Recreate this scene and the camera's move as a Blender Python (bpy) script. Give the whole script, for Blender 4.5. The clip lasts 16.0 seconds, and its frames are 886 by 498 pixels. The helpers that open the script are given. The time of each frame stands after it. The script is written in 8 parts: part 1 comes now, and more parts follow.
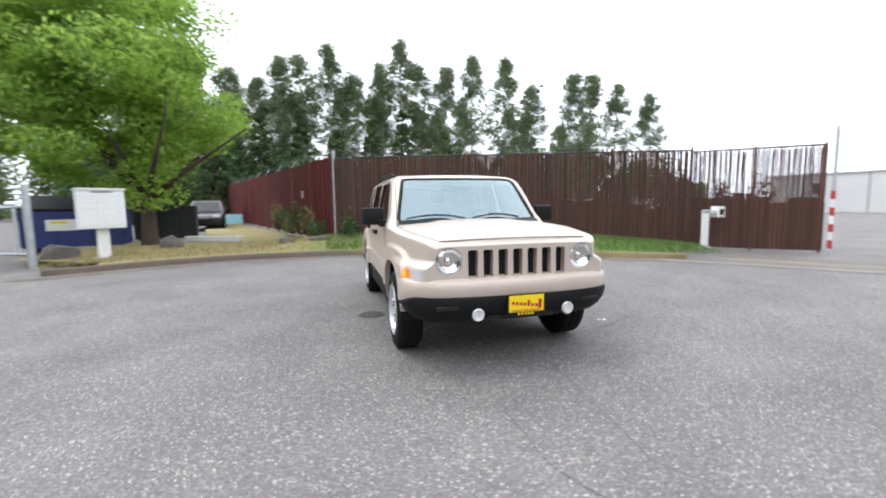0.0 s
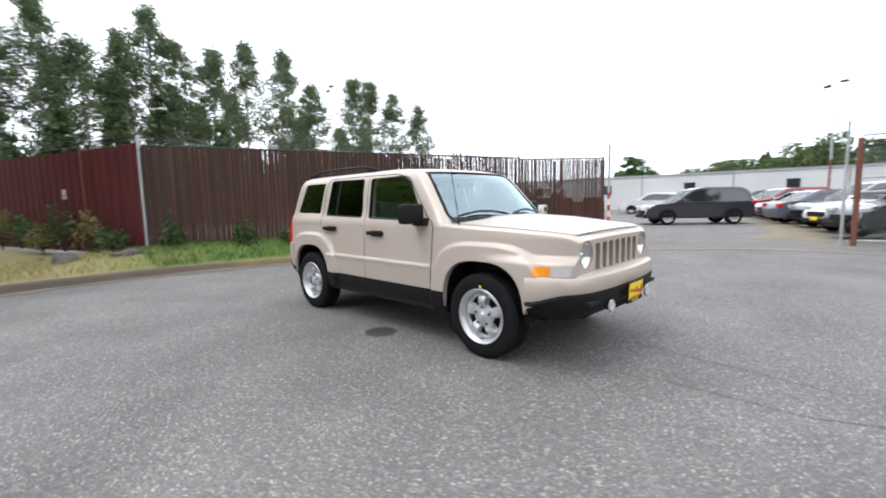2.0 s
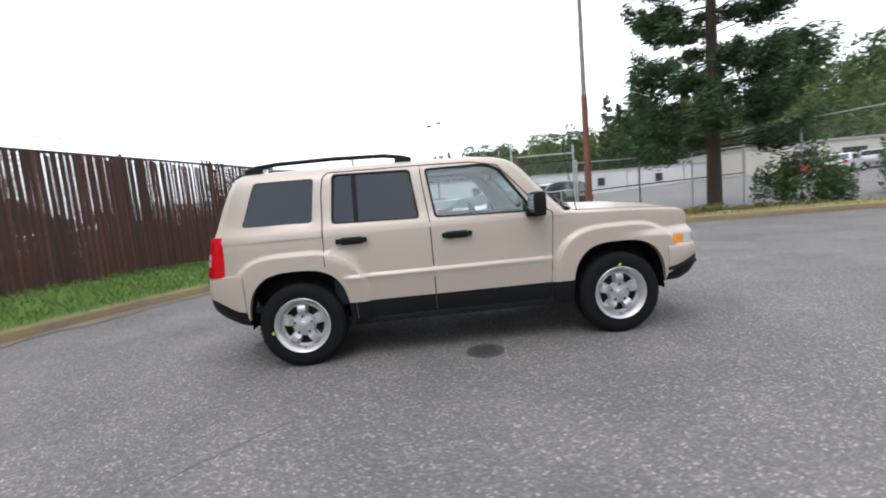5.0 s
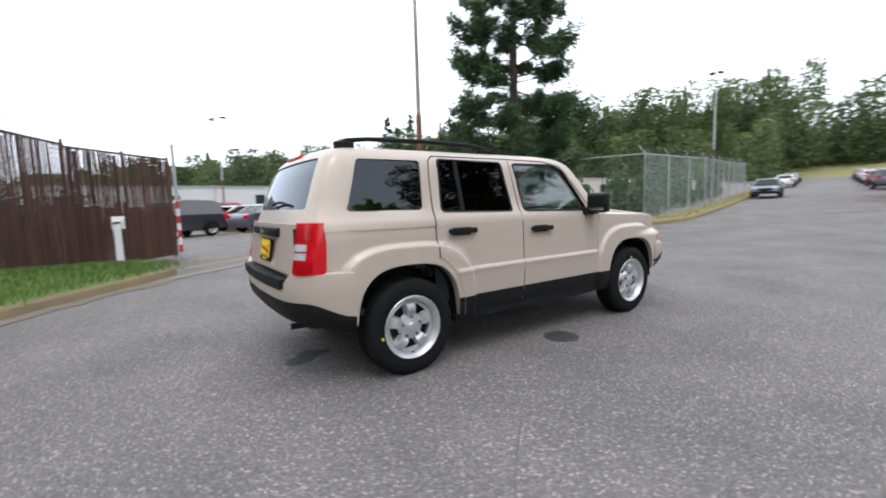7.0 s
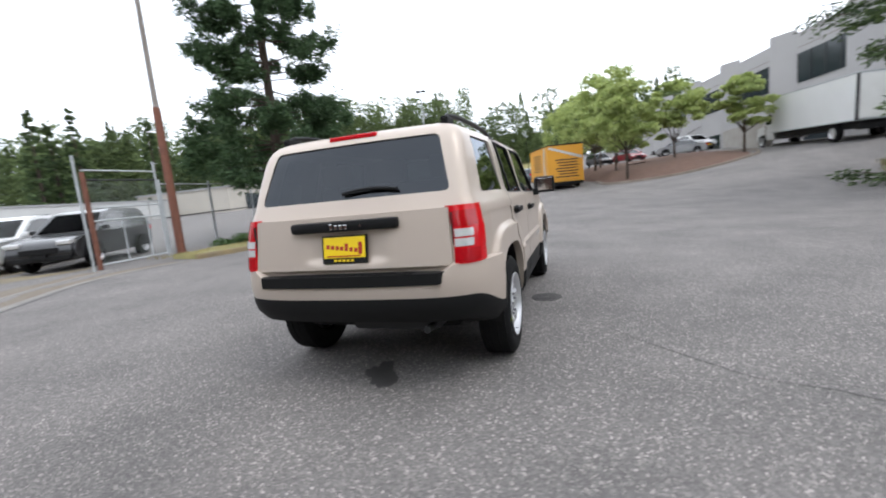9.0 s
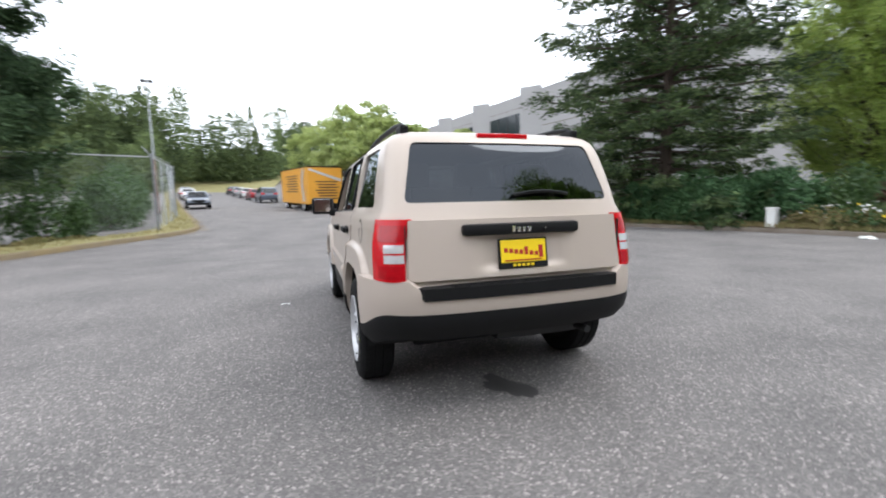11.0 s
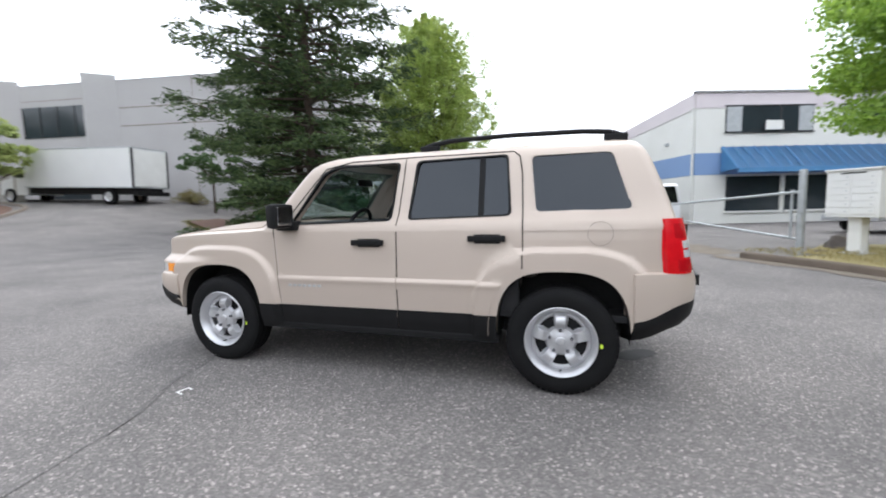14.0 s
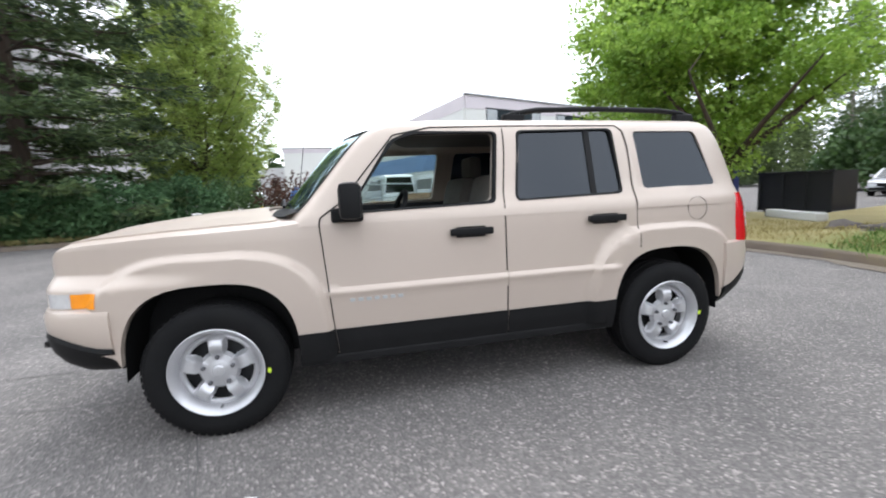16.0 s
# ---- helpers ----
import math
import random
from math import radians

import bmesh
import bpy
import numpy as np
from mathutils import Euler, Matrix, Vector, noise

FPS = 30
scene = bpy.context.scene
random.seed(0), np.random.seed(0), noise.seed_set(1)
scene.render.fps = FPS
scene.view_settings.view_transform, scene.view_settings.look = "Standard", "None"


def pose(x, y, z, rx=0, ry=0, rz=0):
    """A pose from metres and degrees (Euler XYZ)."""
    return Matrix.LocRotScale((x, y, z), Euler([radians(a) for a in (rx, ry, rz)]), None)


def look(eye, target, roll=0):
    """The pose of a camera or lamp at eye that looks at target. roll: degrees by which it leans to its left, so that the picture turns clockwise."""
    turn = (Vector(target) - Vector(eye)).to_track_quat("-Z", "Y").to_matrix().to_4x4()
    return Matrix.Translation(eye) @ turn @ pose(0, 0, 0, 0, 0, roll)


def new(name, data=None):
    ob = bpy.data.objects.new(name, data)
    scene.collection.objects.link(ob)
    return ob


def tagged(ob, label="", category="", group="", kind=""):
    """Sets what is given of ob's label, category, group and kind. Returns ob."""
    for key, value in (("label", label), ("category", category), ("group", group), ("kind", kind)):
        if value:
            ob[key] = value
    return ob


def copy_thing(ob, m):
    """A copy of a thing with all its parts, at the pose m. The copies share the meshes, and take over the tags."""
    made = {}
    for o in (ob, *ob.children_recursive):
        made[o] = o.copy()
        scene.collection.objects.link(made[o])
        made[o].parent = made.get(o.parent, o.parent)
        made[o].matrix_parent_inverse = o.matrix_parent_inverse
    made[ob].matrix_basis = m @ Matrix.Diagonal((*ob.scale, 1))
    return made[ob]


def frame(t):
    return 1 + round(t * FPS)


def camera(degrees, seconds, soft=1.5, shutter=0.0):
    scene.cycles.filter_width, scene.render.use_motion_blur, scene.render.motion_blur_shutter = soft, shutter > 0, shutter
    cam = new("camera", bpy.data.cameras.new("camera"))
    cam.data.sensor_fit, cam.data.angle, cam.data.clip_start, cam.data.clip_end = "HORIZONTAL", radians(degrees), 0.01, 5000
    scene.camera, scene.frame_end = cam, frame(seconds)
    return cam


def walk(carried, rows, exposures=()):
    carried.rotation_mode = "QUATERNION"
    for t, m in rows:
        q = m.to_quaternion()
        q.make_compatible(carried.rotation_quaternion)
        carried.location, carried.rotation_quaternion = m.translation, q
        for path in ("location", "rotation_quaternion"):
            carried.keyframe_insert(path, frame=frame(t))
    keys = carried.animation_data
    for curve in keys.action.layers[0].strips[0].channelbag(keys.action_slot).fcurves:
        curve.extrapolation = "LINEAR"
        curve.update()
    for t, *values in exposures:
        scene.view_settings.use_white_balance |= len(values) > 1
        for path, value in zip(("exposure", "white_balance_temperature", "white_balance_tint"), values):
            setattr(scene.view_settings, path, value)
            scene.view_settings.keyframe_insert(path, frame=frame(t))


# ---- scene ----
cam = camera(92.4, 16.0, soft=1.9, shutter=0.5)
PATH = [
    (0, (5.021, -1.389, 1.27), (3.1, -0.876, 1.06), -0.8),
    (0.5, (4.746, -1.972, 1.262), (2.93, -1.172, 1.019), -2.2),
    (1, (4.361, -2.511, 1.248), (2.66, -1.478, 1.046), -2.0),
    (1.5, (3.918, -3.01, 1.253), (2.345, -1.793, 1.049), -1.7),
    (2, (3.411, -3.439, 1.248), (2.027, -2.011, 1.032), -1.3),
    (2.5, (2.851, -3.798, 1.247), (1.652, -2.215, 1.012), -1.6),
    (3, (2.271, -4.061, 1.257), (1.308, -2.323, 1.027), -1.7),
    (3.5, (1.643, -4.262, 1.25), (0.938, -2.407, 0.999), -2.1),
    (4, (0.977, -4.337, 1.247), (0.527, -2.4, 1.032), -2.3),
    (4.2, (0.718, -4.359, 1.24), (0.39, -2.397, 1.039), -3.3),
    (6.3, (-1.989, -3.839, 1.192), (-1.225, -2.003, 0.98), -2.2),
    (6.5, (-2.214, -3.746, 1.199), (-1.347, -1.957, 0.98), -1.7),
    (7, (-2.761, -3.388, 1.196), (-1.643, -1.744, 0.982), -1.7),
    (7.5, (-3.26, -2.965, 1.186), (-1.864, -1.552, 0.957), -3.4),
    (8, (-3.652, -2.453, 1.173), (-2.06, -1.275, 0.898), -3.0),
    (8.2, (-3.829, -2.248, 1.171), (-2.16, -1.175, 0.916), -3.6),
    (10.3, (-4.4, 0.298, 1.187), (-2.42, 0.136, 0.952), -1.1),
    (10.5, (-4.371, 0.555, 1.216), (-2.402, 0.259, 1.028), -0.1),
    (11, (-4.184, 1.154, 1.196), (-2.293, 0.544, 0.966), -1.2),
    (11.5, (-3.967, 1.73, 1.186), (-2.225, 0.768, 0.983), -1.6),
    (12, (-3.585, 2.237, 1.191), (-2.014, 1.025, 0.937), -1.0),
    (12.5, (-3.134, 2.707, 1.193), (-1.796, 1.24, 0.954), -1.5),
    (13, (-2.586, 3.048, 1.193), (-1.43, 1.424, 1.031), -1.3),
    (13.5, (-2.007, 3.361, 1.199), (-1.136, 1.57, 1.016), -2.3),
    (14, (-1.42, 3.524, 1.191), (-0.813, 1.629, 0.998), -1.4),
    (14.5, (-0.831, 3.63, 1.206), (-0.508, 1.669, 0.98), -1.6),
    (15, (-0.245, 3.609, 1.19), (-0.175, 1.617, 1.019), -1.9),
    (15.5, (0.284, 3.434, 1.19), (0.059, 1.463, 0.933), -1.7),
    (16, (0.69, 3.081, 1.19), (0.218, 1.157, 0.916), -2.3),
]
walk(cam, [(t, look(e, g, r)) for t, e, g, r in PATH], [(0, 1.02), (1.5, 0.88), (2.5, 0.68), (3.5, 0.54), (8, 0.57), (10.5, 0.79), (12.5, 0.83), (14.5, 0.83), (16, 0.94)])

# ---- world and light: bright overcast sky, soft sun ----
world = bpy.data.worlds.new("world")
scene.world = world
world.use_nodes = True
wn, wl = world.node_tree.nodes, world.node_tree.links
wn.clear()
w_out = wn.new("ShaderNodeOutputWorld")
w_bg = wn.new("ShaderNodeBackground")
w_sky = wn.new("ShaderNodeTexSky")
w_sky.sky_type = 'NISHITA'
w_sky.sun_disc = False
w_sky.sun_elevation = radians(52)
w_sky.sun_rotation = radians(200)
w_cloud = wn.new("ShaderNodeTexNoise")
w_cloud.inputs["Scale"].default_value = 2.2
w_cloud.inputs["Detail"].default_value = 5
w_ramp = wn.new("ShaderNodeValToRGB")
w_ramp.color_ramp.elements[0].position = 0.3
w_ramp.color_ramp.elements[0].color = (10.4, 11.3, 12.8, 1)
w_ramp.color_ramp.elements[1].position = 0.72
w_ramp.color_ramp.elements[1].color = (13.9, 14.4, 15.4, 1)
w_mix = wn.new("ShaderNodeMix")
w_mix.data_type = 'RGBA'
w_mix.inputs["Factor"].default_value = 0.9
w_bg.inputs["Strength"].default_value = 0.111
wl.new(w_cloud.outputs["Fac"], w_ramp.inputs["Fac"])
wl.new(w_sky.outputs["Color"], w_mix.inputs["A"])
wl.new(w_ramp.outputs["Color"], w_mix.inputs["B"])
wl.new(w_mix.outputs["Result"], w_bg.inputs["Color"])
wl.new(w_bg.outputs["Background"], w_out.inputs["Surface"])

sun = new("sun", bpy.data.lights.new("sun", 'SUN'))
sun.data.energy = 0.6
sun.data.angle = radians(25)
sun.data.color = (1.0, 0.98, 0.96)
sun.matrix_world = look((-6, -14, 26), (0, 0, 0))


# ---- materials ----
def mat(name, color, rough=0.6, metal=0.0, color2=None, scale=3.0, fine=60.0, bump=0.0, bump_scale=80.0,
        coat=0.0, island=0.0, objrand=0.0, trans=0.0, sheen=0.0, spec=0.5, stretch=None):
    """A surface with colour varied at two scales, optional relief, clear coat and variation by piece."""
    m = bpy.data.materials.new(name)
    m.use_nodes = True
    n, l = m.node_tree.nodes, m.node_tree.links
    b = n["Principled BSDF"]
    b.inputs["Roughness"].default_value = rough
    b.inputs["Metallic"].default_value = metal
    b.inputs["Coat Weight"].default_value = coat
    b.inputs["Coat Roughness"].default_value = 0.04
    b.inputs["Specular IOR Level"].default_value = spec
    c1 = (*color, 1)
    c2 = (*(color2 if color2 else tuple(v * 0.78 for v in color)), 1)
    tc = n.new("ShaderNodeTexCoord")
    vec = tc.outputs["Object"]
    if stretch:
        mp = n.new("ShaderNodeMapping")
        mp.inputs["Scale"].default_value = stretch
        l.new(vec, mp.inputs["Vector"])
        vec = mp.outputs["Vector"]
    n1 = n.new("ShaderNodeTexNoise")
    n1.inputs["Scale"].default_value = scale
    n1.inputs["Detail"].default_value = 4
    n2 = n.new("ShaderNodeTexNoise")
    n2.inputs["Scale"].default_value = fine
    n2.inputs["Detail"].default_value = 3
    l.new(vec, n1.inputs["Vector"])
    l.new(vec, n2.inputs["Vector"])
    add = n.new("ShaderNodeMath")
    add.operation = 'MULTIPLY_ADD'
    add.inputs[1].default_value = 0.45
    l.new(n2.outputs["Fac"], add.inputs[0])
    sc = n.new("ShaderNodeMath")
    sc.operation = 'MULTIPLY_ADD'
    sc.inputs[1].default_value = 1.3
    sc.inputs[2].default_value = -0.38
    l.new(n1.outputs["Fac"], sc.inputs[0])
    l.new(sc.outputs[0], add.inputs[2])
    fac = add.outputs[0]
    if island or objrand:
        src = n.new("ShaderNodeNewGeometry").outputs["Random Per Island"] if island else n.new("ShaderNodeObjectInfo").outputs["Random"]
        k = n.new("ShaderNodeMath")
        k.operation = 'MULTIPLY_ADD'
        k.inputs[1].default_value = island or objrand
        l.new(src, k.inputs[0])
        k2 = n.new("ShaderNodeMath")
        k2.operation = 'SUBTRACT'
        l.new(fac, k2.inputs[0])
        k2.inputs[1].default_value = (island or objrand) * 0.5
        l.new(k2.outputs[0], k.inputs[2])
        fac = k.outputs[0]
    mx = n.new("ShaderNodeMix")
    mx.data_type = 'RGBA'
    mx.inputs["A"].default_value = c1
    mx.inputs["B"].default_value = c2
    l.new(fac, mx.inputs["Factor"])
    l.new(mx.outputs["Result"], b.inputs["Base Color"])
    if bump:
        bp = n.new("ShaderNodeBump")
        bp.inputs["Strength"].default_value = bump
        bp.inputs["Distance"].default_value = 0.02
        n3 = n.new("ShaderNodeTexNoise")
        n3.inputs["Scale"].default_value = bump_scale
        n3.inputs["Detail"].default_value = 3
        l.new(vec, n3.inputs["Vector"])
        l.new(n3.outputs["Fac"], bp.inputs["Height"])
        l.new(bp.outputs["Normal"], b.inputs["Normal"])
    if trans:
        out = n["Material Output"]
        tr = n.new("ShaderNodeBsdfTranslucent")
        l.new(mx.outputs["Result"], tr.inputs["Color"])
        ms = n.new("ShaderNodeMixShader")
        ms.inputs["Fac"].default_value = trans
        l.new(b.outputs["BSDF"], ms.inputs[1])
        l.new(tr.outputs["BSDF"], ms.inputs[2])
        l.new(ms.outputs[0], out.inputs["Surface"])
    return m


def glass_mat(name, tint, f0=0.05, rough=0.0, sheen=(1, 1, 1)):
    """A pane: clear or tinted film that lets light through and mirrors more at a glancing angle."""
    m = bpy.data.materials.new(name)
    m.use_nodes = True
    n, l = m.node_tree.nodes, m.node_tree.links
    n.clear()
    out = n.new("ShaderNodeOutputMaterial")
    tr = n.new("ShaderNodeBsdfTransparent")
    tr.inputs["Color"].default_value = (*tint, 1)
    gl = n.new("ShaderNodeBsdfGlossy")
    gl.inputs["Roughness"].default_value = 0.01 + rough
    gl.inputs["Color"].default_value = (*sheen, 1)
    lw = n.new("ShaderNodeLayerWeight")
    lw.inputs["Blend"].default_value = 0.5
    pw = n.new("ShaderNodeMath")
    pw.operation = 'POWER'
    pw.inputs[1].default_value = 5.0
    l.new(lw.outputs["Facing"], pw.inputs[0])
    k = n.new("ShaderNodeMath")
    k.operation = 'MULTIPLY_ADD'
    k.inputs[1].default_value = 1 - f0
    k.inputs[2].default_value = f0
    l.new(pw.outputs[0], k.inputs[0])
    mx = n.new("ShaderNodeMixShader")
    l.new(k.outputs[0], mx.inputs["Fac"])
    l.new(tr.outputs[0], mx.inputs[1])
    l.new(gl.outputs[0], mx.inputs[2])
    l.new(mx.outputs[0], out.inputs["Surface"])
    return m


def asphalt_mat():
    m = mat("asphalt", (0.188, 0.176, 0.169), 0.88, color2=(0.141, 0.132, 0.128), scale=0.35, fine=14.0, spec=0.35)
    n, l = m.node_tree.nodes, m.node_tree.links
    b = n["Principled BSDF"]
    tc = n.new("ShaderNodeTexCoord")
    v = n.new("ShaderNodeTexVoronoi")
    v.inputs["Scale"].default_value = 80
    l.new(tc.outputs["Object"], v.inputs["Vector"])
    # pale and dark stones in the binder
    sep = n.new("ShaderNodeSeparateColor")
    l.new(v.outputs["Color"], sep.inputs[0])
    r = n.new("ShaderNodeValToRGB")
    e = r.color_ramp.elements
    e[0].position, e[0].color = 0.0, (0.70, 0.70, 0.70, 1)
    e[1].position, e[1].color = 1.0, (2.25, 2.2, 2.15, 1)
    x = e.new(0.72)
    x.color = (1.02, 1.02, 1.02, 1)
    x2 = e.new(0.92)
    x2.color = (1.38, 1.37, 1.34, 1)
    l.new(sep.outputs[0], r.inputs["Fac"])
    mul = n.new("ShaderNodeMix")
    mul.data_type = 'RGBA'
    mul.blend_type = 'MULTIPLY'
    mul.inputs["Factor"].default_value = 1.0
    src = b.inputs["Base Color"].links[0].from_socket
    l.new(src, mul.inputs["A"])
    l.new(r.outputs["Color"], mul.inputs["B"])
    # broad worn and oily patches
    n4 = n.new("ShaderNodeTexNoise")
    n4.inputs["Scale"].default_value = 0.9
    n4.inputs["Detail"].default_value = 6
    l.new(tc.outputs["Object"], n4.inputs["Vector"])
    r4 = n.new("ShaderNodeValToRGB")
    r4.color_ramp.elements[0].position, r4.color_ramp.elements[0].color = 0.3, (0.8, 0.8, 0.8, 1)
    r4.color_ramp.elements[1].position, r4.color_ramp.elements[1].color = 0.7, (1.12, 1.11, 1.1, 1)
    l.new(n4.outputs["Fac"], r4.inputs["Fac"])
    mul2 = n.new("ShaderNodeMix")
    mul2.data_type = 'RGBA'
    mul2.blend_type = 'MULTIPLY'
    mul2.inputs["Factor"].default_value = 1.0
    l.new(mul.outputs["Result"], mul2.inputs["A"])
    l.new(r4.outputs["Color"], mul2.inputs["B"])
    l.new(mul2.outputs["Result"], b.inputs["Base Color"])
    bp = n.new("ShaderNodeBump")
    bp.inputs["Strength"].default_value = 0.8
    bp.inputs["Distance"].default_value = 0.006
    l.new(v.outputs["Distance"], bp.inputs["Height"])
    l.new(bp.outputs["Normal"], b.inputs["Normal"])
    return m


def verge_mat():
    """Mown grass: green by the slat fence, dry and yellow round the maple."""
    m = mat("verge_grass", (0.30, 0.26, 0.105), 0.9, color2=(0.21, 0.165, 0.075), scale=1.2, fine=40, bump=0.6, bump_scale=50)
    n, l = m.node_tree.nodes, m.node_tree.links
    b = n["Principled BSDF"]
    src = b.inputs["Base Color"].links[0].from_socket
    g = n.new("ShaderNodeTexCoord")
    sp = n.new("ShaderNodeSeparateXYZ")
    l.new(g.outputs["Object"], sp.inputs[0])
    nz = n.new("ShaderNodeTexNoise")
    nz.inputs["Scale"].default_value = 0.8
    nz.inputs["Detail"].default_value = 5
    l.new(g.outputs["Object"], nz.inputs["Vector"])
    ma = n.new("ShaderNodeMath")
    ma.operation = 'MULTIPLY_ADD'
    ma.inputs[1].default_value = 5.0
    l.new(nz.outputs["Fac"], ma.inputs[0])
    l.new(sp.outputs["Y"], ma.inputs[2])
    mr = n.new("ShaderNodeMapRange")
    mr.inputs["From Min"].default_value = -0.5
    mr.inputs["From Max"].default_value = 2.2
    l.new(ma.outputs[0], mr.inputs["Value"])
    mx = n.new("ShaderNodeMix")
    mx.data_type = 'RGBA'
    mx.inputs["B"].default_value = (0.10, 0.17, 0.03, 1)
    l.new(mr.outputs["Result"], mx.inputs["Factor"])
    l.new(src, mx.inputs["A"])
    l.new(mx.outputs["Result"], b.inputs["Base Color"])
    return m


def kerb_mat():
    """Concrete kerb: worn yellow paint by the fences, bare and brown near the maple."""
    m = mat("kerb_paint", (0.125, 0.105, 0.085), 0.9, color2=(0.27, 0.195, 0.075), scale=1.3, fine=25, bump=0.4)
    n, l = m.node_tree.nodes, m.node_tree.links
    b = n["Principled BSDF"]
    src = b.inputs["Base Color"].links[0].from_socket
    tc = n.new("ShaderNodeTexCoord")
    sp = n.new("ShaderNodeSeparateXYZ")
    l.new(tc.outputs["Object"], sp.inputs[0])
    nz = n.new("ShaderNodeTexNoise")
    nz.inputs["Scale"].default_value = 1.7
    l.new(tc.outputs["Object"], nz.inputs["Vector"])
    ma = n.new("ShaderNodeMath")
    ma.operation = 'MULTIPLY_ADD'
    ma.inputs[1].default_value = 4.0
    l.new(nz.outputs["Fac"], ma.inputs[0])
    l.new(sp.outputs["Y"], ma.inputs[2])
    mr = n.new("ShaderNodeMapRange")
    mr.inputs["From Min"].default_value = 0.4
    mr.inputs["From Max"].default_value = 2.2
    l.new(ma.outputs[0], mr.inputs["Value"])
    worn = n.new("ShaderNodeMix")
    worn.data_type = 'RGBA'
    worn.inputs["A"].default_value = (0.155, 0.12, 0.09, 1)
    worn.inputs["B"].default_value = (0.075, 0.058, 0.045, 1)
    l.new(nz.outputs["Fac"], worn.inputs["Factor"])
    mx = n.new("ShaderNodeMix")
    mx.data_type = 'RGBA'
    l.new(mr.outputs["Result"], mx.inputs["Factor"])
    l.new(worn.outputs["Result"], mx.inputs["A"])
    l.new(src, mx.inputs["B"])
    l.new(mx.outputs["Result"], b.inputs["Base Color"])
    return m


M_ASPHALT = asphalt_mat()
M_VERGE = verge_mat()
M_DRYVERGE = mat("dry_verge", (0.29, 0.245, 0.10), 0.9, color2=(0.15, 0.15, 0.055), scale=1.1, fine=40, bump=0.6, bump_scale=50)
M_CONC = mat("concrete", (0.42, 0.40, 0.37), 0.85, color2=(0.27, 0.25, 0.22), scale=1.6, bump=0.3)
M_KERB = kerb_mat()
M_KERBW = mat("kerb_worn", (0.22, 0.19, 0.16), 0.9, color2=(0.12, 0.09, 0.065), scale=2.0, fine=25, bump=0.5)
M_DIRT = mat("bark_mulch", (0.15, 0.085, 0.06), 0.95, color2=(0.08, 0.045, 0.033), scale=2.5, fine=50, bump=1.0, bump_scale=25)
M_SLAT = mat("rusty_slat", (0.112, 0.042, 0.027), 0.88, color2=(0.036, 0.021, 0.016), scale=1.6, fine=9, objrand=0.0, island=0.9, stretch=(1, 1, 0.22))
M_SLATPALE = mat("grey_slat", (0.52, 0.53, 0.56), 0.6, color2=(0.33, 0.34, 0.36), scale=2, island=0.5)
M_REDPANEL = mat("red_fence_panel", (0.165, 0.030, 0.032), 0.7, color2=(0.105, 0.024, 0.025), scale=1.3, fine=12, objrand=0.5, stretch=(1, 1, 0.35))
M_GALV = mat("galvanised_steel", (0.50, 0.52, 0.53), 0.5, 0.35, color2=(0.34, 0.36, 0.37), scale=6)
M_RUST = mat("rusty_steel", (0.22, 0.085, 0.05), 0.8, 0.0, color2=(0.12, 0.05, 0.035), scale=5, bump=0.3)
M_WIRE = mat("wire", (0.10, 0.09, 0.085), 0.6, 0.3)
M_MESHPALE = mat("galvanised_wire", (0.60, 0.66, 0.68), 0.5, 0.25)
M_MESHGREY = mat("chain_link_wire", (0.42, 0.47, 0.46), 0.5, 0.4)
M_WHITE = mat("white_paint", (0.78, 0.78, 0.76), 0.5, color2=(0.66, 0.66, 0.63), scale=1.5)
M_WALLW = mat("white_wall", (0.74, 0.74, 0.71), 0.8, color2=(0.64, 0.64, 0.60), scale=0.5, fine=15)
M_WALLFAR = mat("far_white_wall", (0.56, 0.56, 0.55), 0.85, color2=(0.47, 0.47, 0.46), scale=0.3, fine=6)
M_WALLPINK = mat("fascia_panel", (0.66, 0.60, 0.62), 0.75, color2=(0.58, 0.53, 0.55), scale=0.8)
M_BLUEBAND = mat("blue_band", (0.20, 0.31, 0.52), 0.75, color2=(0.17, 0.27, 0.46), scale=0.6)
M_AWNING = mat("blue_awning_metal", (0.09, 0.25, 0.47), 0.45, color2=(0.06, 0.19, 0.38), scale=1.0)
M_WALLGREY = mat("grey_tilt_up_concrete", (0.40, 0.39, 0.385), 0.85, color2=(0.33, 0.32, 0.315), scale=0.25, fine=8)
M_DARKWIN = mat("dark_window", (0.02, 0.025, 0.03), 0.08, color2=(0.03, 0.04, 0.045), scale=0.5)
M_ROOF = mat("roof_grey", (0.35, 0.35, 0.35), 0.7)
M_BARK = mat("bark", (0.085, 0.06, 0.045), 0.95, color2=(0.04, 0.03, 0.024), scale=4, fine=20, bump=0.9, bump_scale=18, stretch=(1, 1, 0.3))
M_BARKPALE = mat("pale_bark", (0.30, 0.27, 0.24), 0.9, color2=(0.14, 0.12, 0.11), scale=3, stretch=(1, 1, 0.4))
M_LEAFMAPLE = mat("maple_leaf", (0.38, 0.54, 0.10), 0.55, color2=(0.16, 0.29, 0.04), scale=0.6, island=0.8, trans=0.55)
M_LEAFLIME = mat("lime_leaf", (0.42, 0.50, 0.13), 0.55, color2=(0.22, 0.32, 0.07), scale=0.6, island=0.8, trans=0.5)
M_LEAFYOUNG = mat("young_tree_leaf", (0.46, 0.52, 0.19), 0.55, color2=(0.26, 0.33, 0.11), scale=0.6, island=0.8, trans=0.5)
